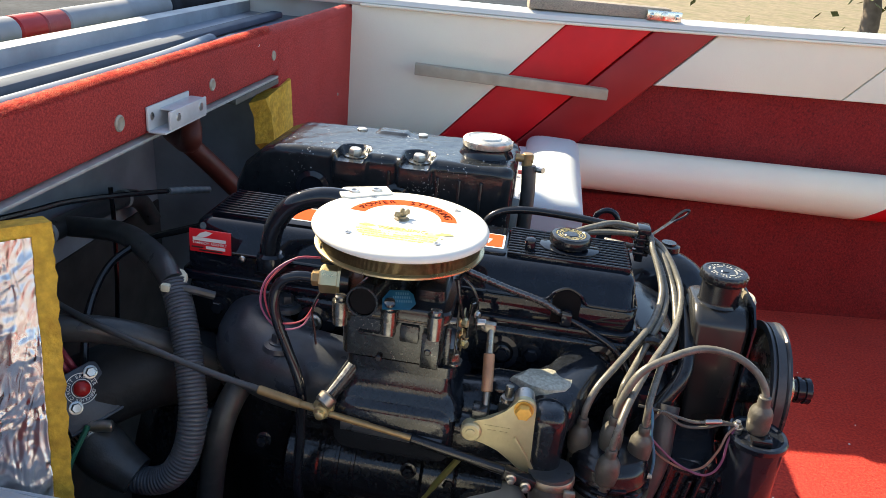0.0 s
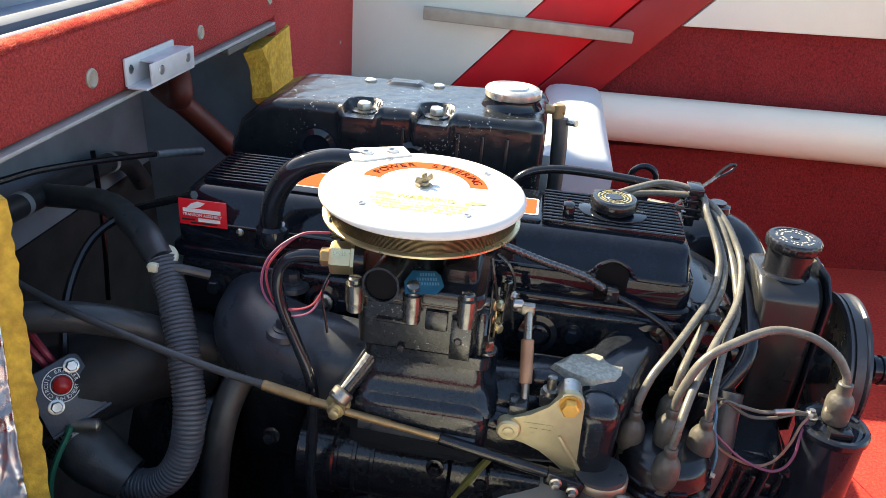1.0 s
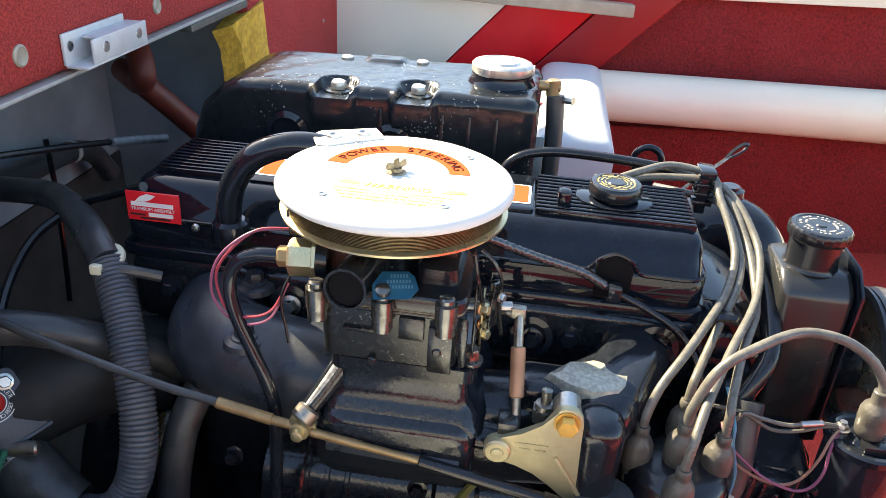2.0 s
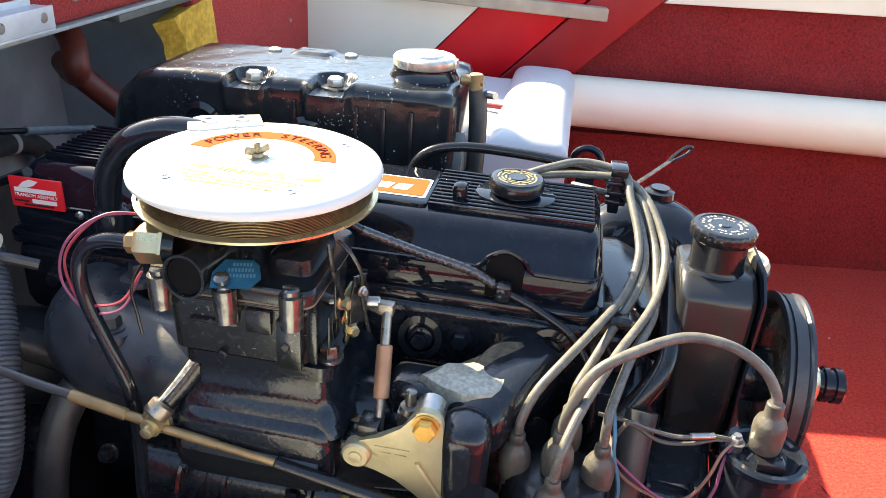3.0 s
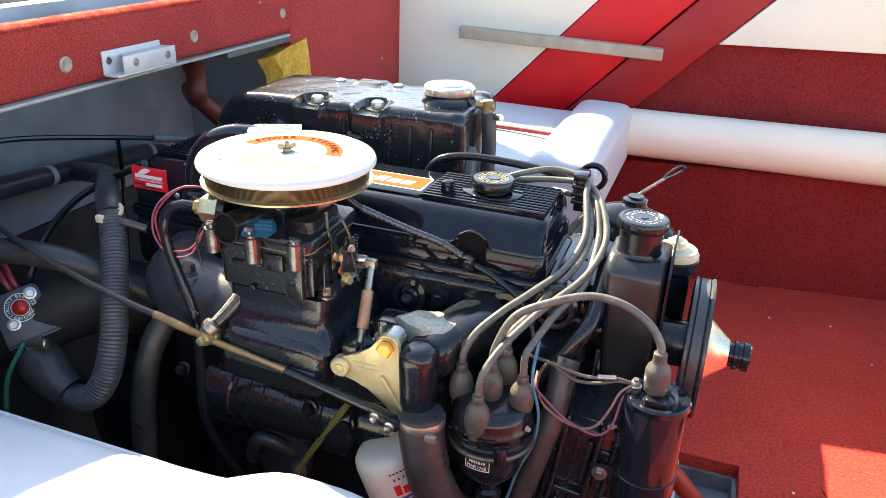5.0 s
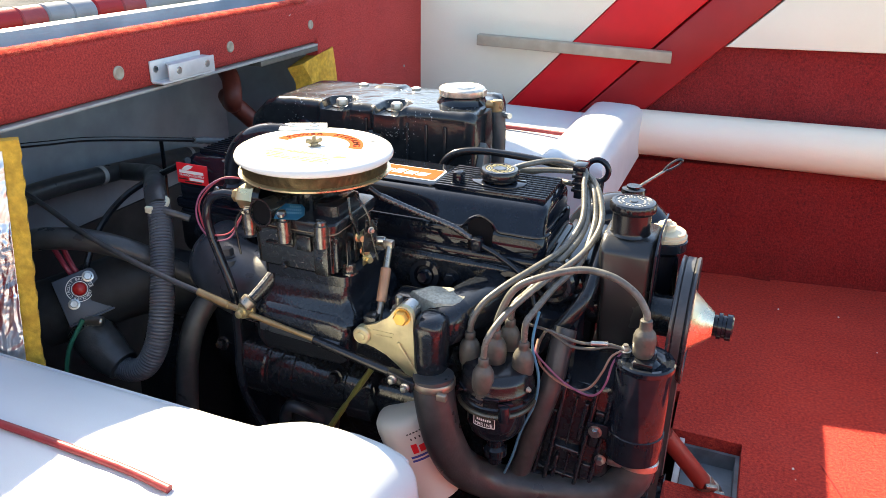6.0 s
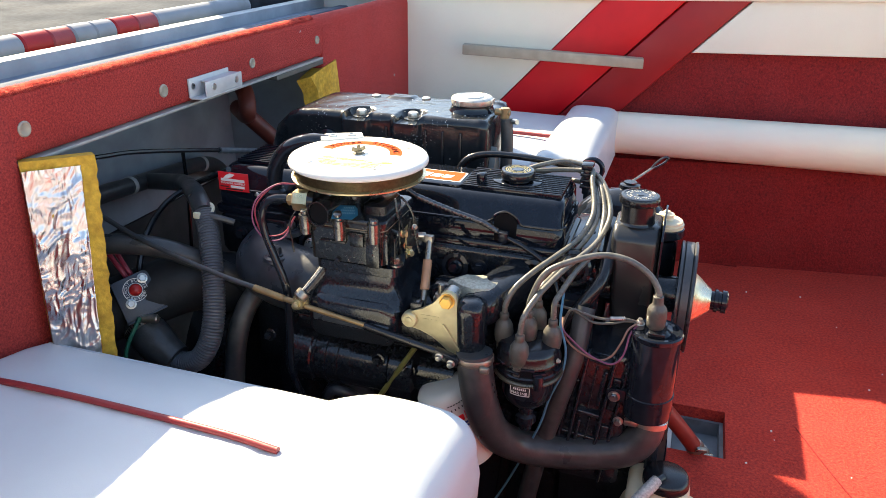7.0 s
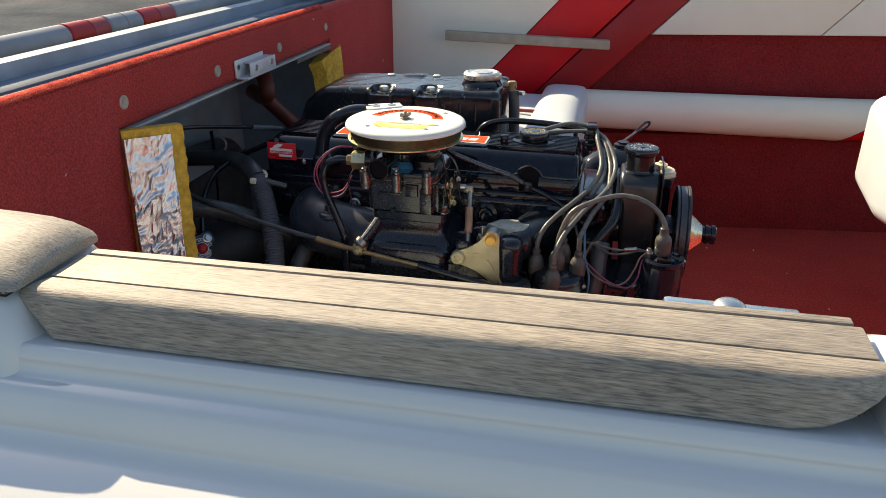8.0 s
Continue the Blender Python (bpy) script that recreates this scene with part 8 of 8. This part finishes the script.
def build_wires():
    # pink pair at the choke
    for k in range(2):
        d = 0.007 * k
        line("choke_wire", [(-0.318, 0.800, 0.668), (-0.350, 0.785, 0.668), (-0.378, 0.772, 0.645 - d), (-0.385 + d, 0.768, 0.610), (-0.365, 0.768, 0.583 + d), (-0.335, 0.772, 0.588 + d), (-0.320, 0.785, 0.620)], 0.0013, PINK_WIRE if k == 0 else RED_WIRE, "thin pink wire", 6)
    line("choke_wire", [(-0.312, 0.795, 0.64), (-0.322, 0.772, 0.615), (-0.318, 0.768, 0.585), (-0.316, 0.768, 0.568)], 0.0014, BLACK_SATIN, "", 6)
    # coil wires
    c = Vector((0.211, 0.842, 0.500))
    line("coil_wire", [(0.098, 0.84, 0.47), (0.100, 0.828, 0.483), (0.105, 0.825, 0.502), (0.113, 0.825, 0.514), (0.130, 0.827, 0.509), (0.157, 0.83, 0.503), (0.187, 0.835, 0.506), c], 0.0021, LEAD_GREY, "grey coil wire", 6)
    line("coil_wire", [(0.085, 0.832, 0.513), (0.113, 0.829, 0.511), (0.142, 0.829, 0.496), (0.169, 0.832, 0.496), (0.191, 0.836, 0.502), c], 0.0020, BOOT_GREY, "grey coil wire", 6)
    line("coil_wire", [(0.098, 0.835, 0.492), (0.102, 0.815, 0.487), (0.111, 0.815, 0.464), (0.133, 0.815, 0.448), (0.159, 0.815, 0.441), (0.177, 0.815, 0.451), (0.189, 0.818, 0.475), (0.197, 0.826, 0.495), c], 0.0015, TAN_WIRE, "thin tan coil wire", 6)
    line("coil_wire", [(0.098, 0.837, 0.490), (0.102, 0.813, 0.485), (0.119, 0.812, 0.468), (0.144, 0.812, 0.449), (0.173, 0.812, 0.439), (0.188, 0.812, 0.446), (0.196, 0.815, 0.464), (0.200, 0.826, 0.487), c], 0.0015, PINK_WIRE, "thin pink coil wire", 6)
    bm = bm_new()
    rod(bm, (0.168, 0.8318, 0.5042), (0.190, 0.8356, 0.5062), 0.0034, 10, 0.001)
    part("crimp", bm, STEEL, ENGINE)
    line("sender_wire", [(0.096, 0.84, 0.53), (0.099, 0.805, 0.515), (0.101, 0.800, 0.495), (0.111, 0.800, 0.457), (0.108, 0.800, 0.414), (0.092, 0.802, 0.366), (0.083, 0.804, 0.324), (0.073, 0.81, 0.290), (0.05, 0.83, 0.22), (0.01, 0.84, 0.12), (-0.04, 0.80, 0.04)], 0.0019, BLUE_WIRE, "pale blue wire", 6)
    line("battery_wire", [(-0.60, 0.73, 0.42), (-0.615, 0.70, 0.36), (-0.62, 0.69, 0.25)], 0.0035, GREEN_WIRE, "green wire", 6)


build_wires()


def build_breaker():
    br = new("circuit_breaker")
    br.parent = ENGINE
    m = Matrix(((0.565, -0.498, 0.658, -0.6172), (0.794, 0.111, -0.598, 0.750), (0.225, 0.860, 0.458, 0.460), (0, 0, 0, 1)))
    case = mat("black blue breaker case", (0.040, 0.055, 0.080), 0.45, var=0.2, bump=0.2)
    bm = bm_new()
    prism(bm, [(-0.036, -0.046), (0.030, -0.046), (0.031, 0.018), (0.029, 0.023), (0.024, 0.026), (-0.032, 0.026)], m @ Matrix.Translation((0, 0, -0.004)), 0.004, 0.0012)
    part("plate", bm, case, br, "dark blue black mounting plate")
    bm = bm_new()
    box(bm, (-0.036, -0.050, -0.030), (0.034, -0.046, -0.001), 0.001, m=m)
    part("foot", bm, case, br)
    bm = bm_new()
    rings(bm, [[m @ Vector((x, y, z)) for x, y in rrect(-0.020 + i, 0.022 - i, -0.022 + i, 0.020 - i, 0.004, 3)] for z, i in ((-0.034, 0.002), (-0.006, 0), (-0.004, 0))])
    part("box", bm, BLACK_SATIN, br, "black breaker box")
    for r0, r1 in ((0.0192, 0.0202), (0.0112, 0.0122)):
        bm = bm_new()
        annulus(bm, m @ Vector((0, 0, 0.0)), m.to_3x3() @ Vector((0, 0, 1)), r0, r1, 0.0008)
        part("ring", bm, LABEL_WHITE, br)
    bm = bm_new()
    lathe(bm, m @ Vector((0, 0, 0.0)), m.to_3x3() @ Vector((0, 0, 1)), [(0.0105, 0), (0.0100, 0.005), (0.007, 0.008), (0.0, 0.009)], 24)
    part("button", bm, RED_CAP, br, "red reset button")
    for word, a0, a1, flip in (("CIRCUIT", 200, 112, 1), ("BREAKER", 84, -8, 1), ("PUSH TO RESET", 222, 326, -1)):
        for k, ch in enumerate(word):
            if ch == " ":
                continue
            a = a0 + (a1 - a0) * k / (len(word) - 1)
            p = Vector((0.0157 * math.cos(radians(a)), 0.0157 * math.sin(radians(a)), 0.0007))
            writing("letter", ch, 0.0058, m @ Matrix.Translation(p) @ Matrix.Rotation(radians(a - 90 if flip > 0 else a + 90), 4, "Z"), LABEL_WHITE, br)
    for x, y in ((0.0185, 0.0135), (-0.0165, -0.0185)):
        bm = bm_new()
        hexbolt(bm, m @ Vector((x, y, 0)), m.to_3x3() @ Vector((0, 0, 1)), 0.0065, 0.006)
        part("bolt", bm, STEEL, br)
    bm = bm_new()
    box(bm, (0.030, -0.030, -0.020), (0.046, 0.004, -0.004), 0.003, m=m)
    box(bm, (0.040, -0.026, -0.016), (0.074, -0.018, -0.009), 0.002, m=m)
    box(bm, (0.044, -0.014, -0.016), (0.066, -0.007, -0.009), 0.002, m=m)
    part("terminal_block", bm, BLACK_SATIN, br)
    bm = bm_new()
    box(bm, (0.052, -0.008, -0.014), (0.064, 0.026, -0.005), 0.002, m=m @ Matrix.Rotation(radians(-12), 4, 'Z'))
    part("connector", bm, mat("off white connector", (0.55, 0.56, 0.52), 0.5), br, "off white connector")
    for k in range(2):
        line("red_wire", [m @ Vector((0.000 + 0.009 * k, 0.018, -0.022)), m @ Vector((-0.004 + 0.009 * k, 0.040, -0.014)), m @ Vector((-0.008 + 0.012 * k, 0.075, -0.03))], 0.0042, RED_WIRE, "red battery wire", 8, parent=br)
    line("thin_wire", [m @ Vector((0.056, 0.018, -0.008)), m @ Vector((0.082, -0.018, -0.004)), m @ Vector((0.080, -0.036, -0.004)), m @ Vector((0.066, -0.030, -0.006))], 0.0016, LEAD_GREY, "", 6, parent=br)


build_breaker()


def build_filter():
    f = new("oil_filter")
    f.parent = ENGINE
    top, way = Vector((-0.082, 0.800, 0.352)), Vector((0.36, 0.04, -0.93)).normalized()
    bm = bm_new()
    lathe(bm, top, way, [(0.030, -0.004), (0.040, -0.001), (0.045, 0.006), (0.0465, 0.016), (0.0465, 0.13), (0.044, 0.135)], 40)
    part("can", bm, WHITE_PAINT, f, "white oil filter can")
    a, b = frame_of(way)
    def wrap(name, material, s0, s1, a0, a1):
        bm = bm_new()
        loops = []
        for s in (s0, s1):
            loops.append([top + way * s + (a * math.cos(t) + b * math.sin(t)) * 0.0469 for t in [a0 + (a1 - a0) * k / 10 for k in range(11)]])
        rings(bm, loops, cap=False, closed=False)
        part(name, bm, material, f)
    def turn(deg):
        d = Vector((math.sin(radians(deg)), -math.cos(radians(deg)), 0))
        return math.atan2(d.dot(b), d.dot(a))
    def arc(name, material, s0, s1, d0, d1):
        t0, t1 = turn(d0), turn(d1)
        wrap(name, material, s0, s1, t0, t0 + (t1 - t0 + math.pi) % (2 * math.pi) - math.pi)
    # lettering round the can that stays unread
    blue = emitless("blue print", (0.03, 0.07, 0.35), 0.4)
    for k in range(6):
        arc("print_bar", RED_LABEL, 0.032 + (0.0, 0.004, 0.0, 0.004, 0.004, 0.0)[k], 0.047, 24 + 14 * k, 35 + 14 * k)
    arc("print_band", blue, 0.0505, 0.0540, 17, 120)
    arc("print_band", blue, 0.0565, 0.0600, 17, 120)
    for k in range(6):
        arc("print_mark", INK_BLACK, 0.014, 0.0160, 24 + 6 * k, 28 + 6 * k)
    for k in range(4):
        arc("print_mark", INK_BLACK, 0.022, 0.0255, 28 + 8 * k, 30.5 + 8 * k)


build_filter()


def build_alternator():
    al = new("alternator")
    al.parent = ENGINE
    bm = bm_new()
    along_y(bm, [(0.845, 0.108, 0.200, 0.20, 0.425), (0.850, 0.104, 0.206, 0.19, 0.432), (0.93, 0.100, 0.212, 0.18, 0.44)], 0.012)
    part("housing", bm, PUMP_BLACK, al, "black ribbed pump housing")
    lean = Matrix.Translation((0.156, 0, 0.31)) @ Matrix.Rotation(radians(7), 4, "Y") @ Matrix.Translation((-0.156, 0, -0.31))
    for x0, x1, z0, z1, d in ((0.108, 0.114, 0.20, 0.43, 0.012), (0.124, 0.130, 0.22, 0.44, 0.018), (0.166, 0.172, 0.22, 0.44, 0.018), (0.186, 0.192, 0.20, 0.42, 0.012),
                              (0.130, 0.166, 0.424, 0.432, 0.018), (0.130, 0.166, 0.325, 0.332, 0.016), (0.130, 0.166, 0.238, 0.246, 0.016), (0.143, 0.147, 0.332, 0.412, 0.010), (0.150, 0.154, 0.246, 0.318, 0.010), (0.110, 0.190, 0.275, 0.281, 0.008), (0.114, 0.124, 0.30, 0.38, 0.007), (0.172, 0.186, 0.34, 0.40, 0.007), (0.172, 0.186, 0.25, 0.31, 0.008), (0.134, 0.140, 0.26, 0.31, 0.012), (0.156, 0.163, 0.345, 0.41, 0.012)):
        bm = bm_new()
        box(bm, (x0, 0.847 - d, z0), (x1, 0.850, z1), 0.0026, 3, m=lean)
        part("fin", bm, PUMP_BLACK, al)
    bm = bm_new()
    rod(bm, (0.085, 0.842, 0.262), (0.205, 0.842, 0.258), 0.014, 18, 0.003)
    part("boss", bm, PUMP_BLACK, al)
    for x, z in ((0.197, 0.325), (0.205, 0.425), (0.135, 0.43)):
        bm = bm_new()
        hexbolt(bm, (x, 0.836, z), (0, -1, 0), 0.0058, 0.007)
        part("bolt", bm, STEEL if z < 0.33 else PUMP_BLACK, al)
    bm = bm_new()
    box(bm, (0.165, 0.86, 0.28), (0.27, 0.90, 0.36), 0.006)
    box(bm, (0.245, 0.87, 0.10), (0.262, 0.90, 0.34), 0.003)
    part("mount", bm, PUMP_BLACK, al)


build_alternator()

# ---- loose things round the engine ----


def build_jug():
    t = thing("coolant_bottle", "beige plastic bottle with a black cap beside the engine front", "bottle")
    bm = bm_new()
    stack(bm, 0.210, 0.364, 0.775, 0.925, [(0.001, 0.010), (0.010, 0.0), (0.115, 0.0), (0.140, 0.006), (0.156, 0.020), (0.162, 0.034)], 0.035, 6)
    part("bottle", bm, BEIGE, t, sharp=60)
    bm = bm_new()
    stack(bm, 0.222, 0.322, 0.800, 0.895, [(0.150, 0.0), (0.205, 0.001), (0.214, 0.006), (0.217, 0.016)], 0.02)
    part("neck", bm, BEIGE, t, sharp=60)
    bm = bm_new()
    lathe(bm, (0.282, 0.847, 0.216), (0, 0, 1), [(0.034, 0), (0.037, 0.002), (0.037, 0.012), (0.036, 0.014), (0.034, 0.018), (0.031, 0.020), (0.0, 0.0205)], 40)
    part("cap", bm, BLACK_SATIN, t)
    bm = bm_new()
    rod(bm, (0.276, 0.836, 0.235), (0.262, 0.815, 0.236), 0.0075, 12, 0.001)
    part("nipple", bm, BLACK_SATIN, t)
    bm = bm_new()
    corrugated(bm, [(0.268, 0.824, 0.236), (0.240, 0.780, 0.222), (0.205, 0.735, 0.190), (0.18, 0.70, 0.13), (0.17, 0.68, 0.02)], 0.0098, 0.004, 0.0007, 14)
    part("braided_hose", bm, mat("braided hose", (0.50, 0.49, 0.45), 0.45, var=0.4, scale=300, bump=0.8, bump_scale=500), t, "pale braided hose")


build_jug()


def build_hatch_hose():
    t = thing("drain_hose", "red rubber hose with worm clamps entering the floor recess", "hose")
    bm = bm_new()
    tube(bm, [(0.262, 1.20, 0.13), (0.310, 1.22, 0.065), (0.350, 1.25, 0.0), (0.372, 1.285, -0.045)], 0.0172, 16)
    part("hose", bm, RED_HOSE, t)
    for a, w in (((0.3450, 1.2455, 0.0090), (0.50, 0.42, -0.75)), ((0.3605, 1.2645, -0.0180), (0.36, 0.57, -0.74))):
        a, w = Vector(a), Vector(w).normalized()
        bm = bm_new()
        lathe(bm, a, w, [(0.0174, -0.008), (0.0189, -0.007), (0.0189, 0.007), (0.0174, 0.008)], 26)
        cl = part("hose_clamp", bm, RUSTY_CLAMP, t, "tarnished worm clamp")
        bm = bm_new()
        q = a + Vector((0.012, -0.016, 0.006))
        rod(bm, q + Vector((-0.010, -0.004, 0.002)), q + Vector((0.012, 0.006, -0.002)), 0.0062, 12, 0.0015)
        part("screw", bm, TARNISHED, cl)


build_hatch_hose()
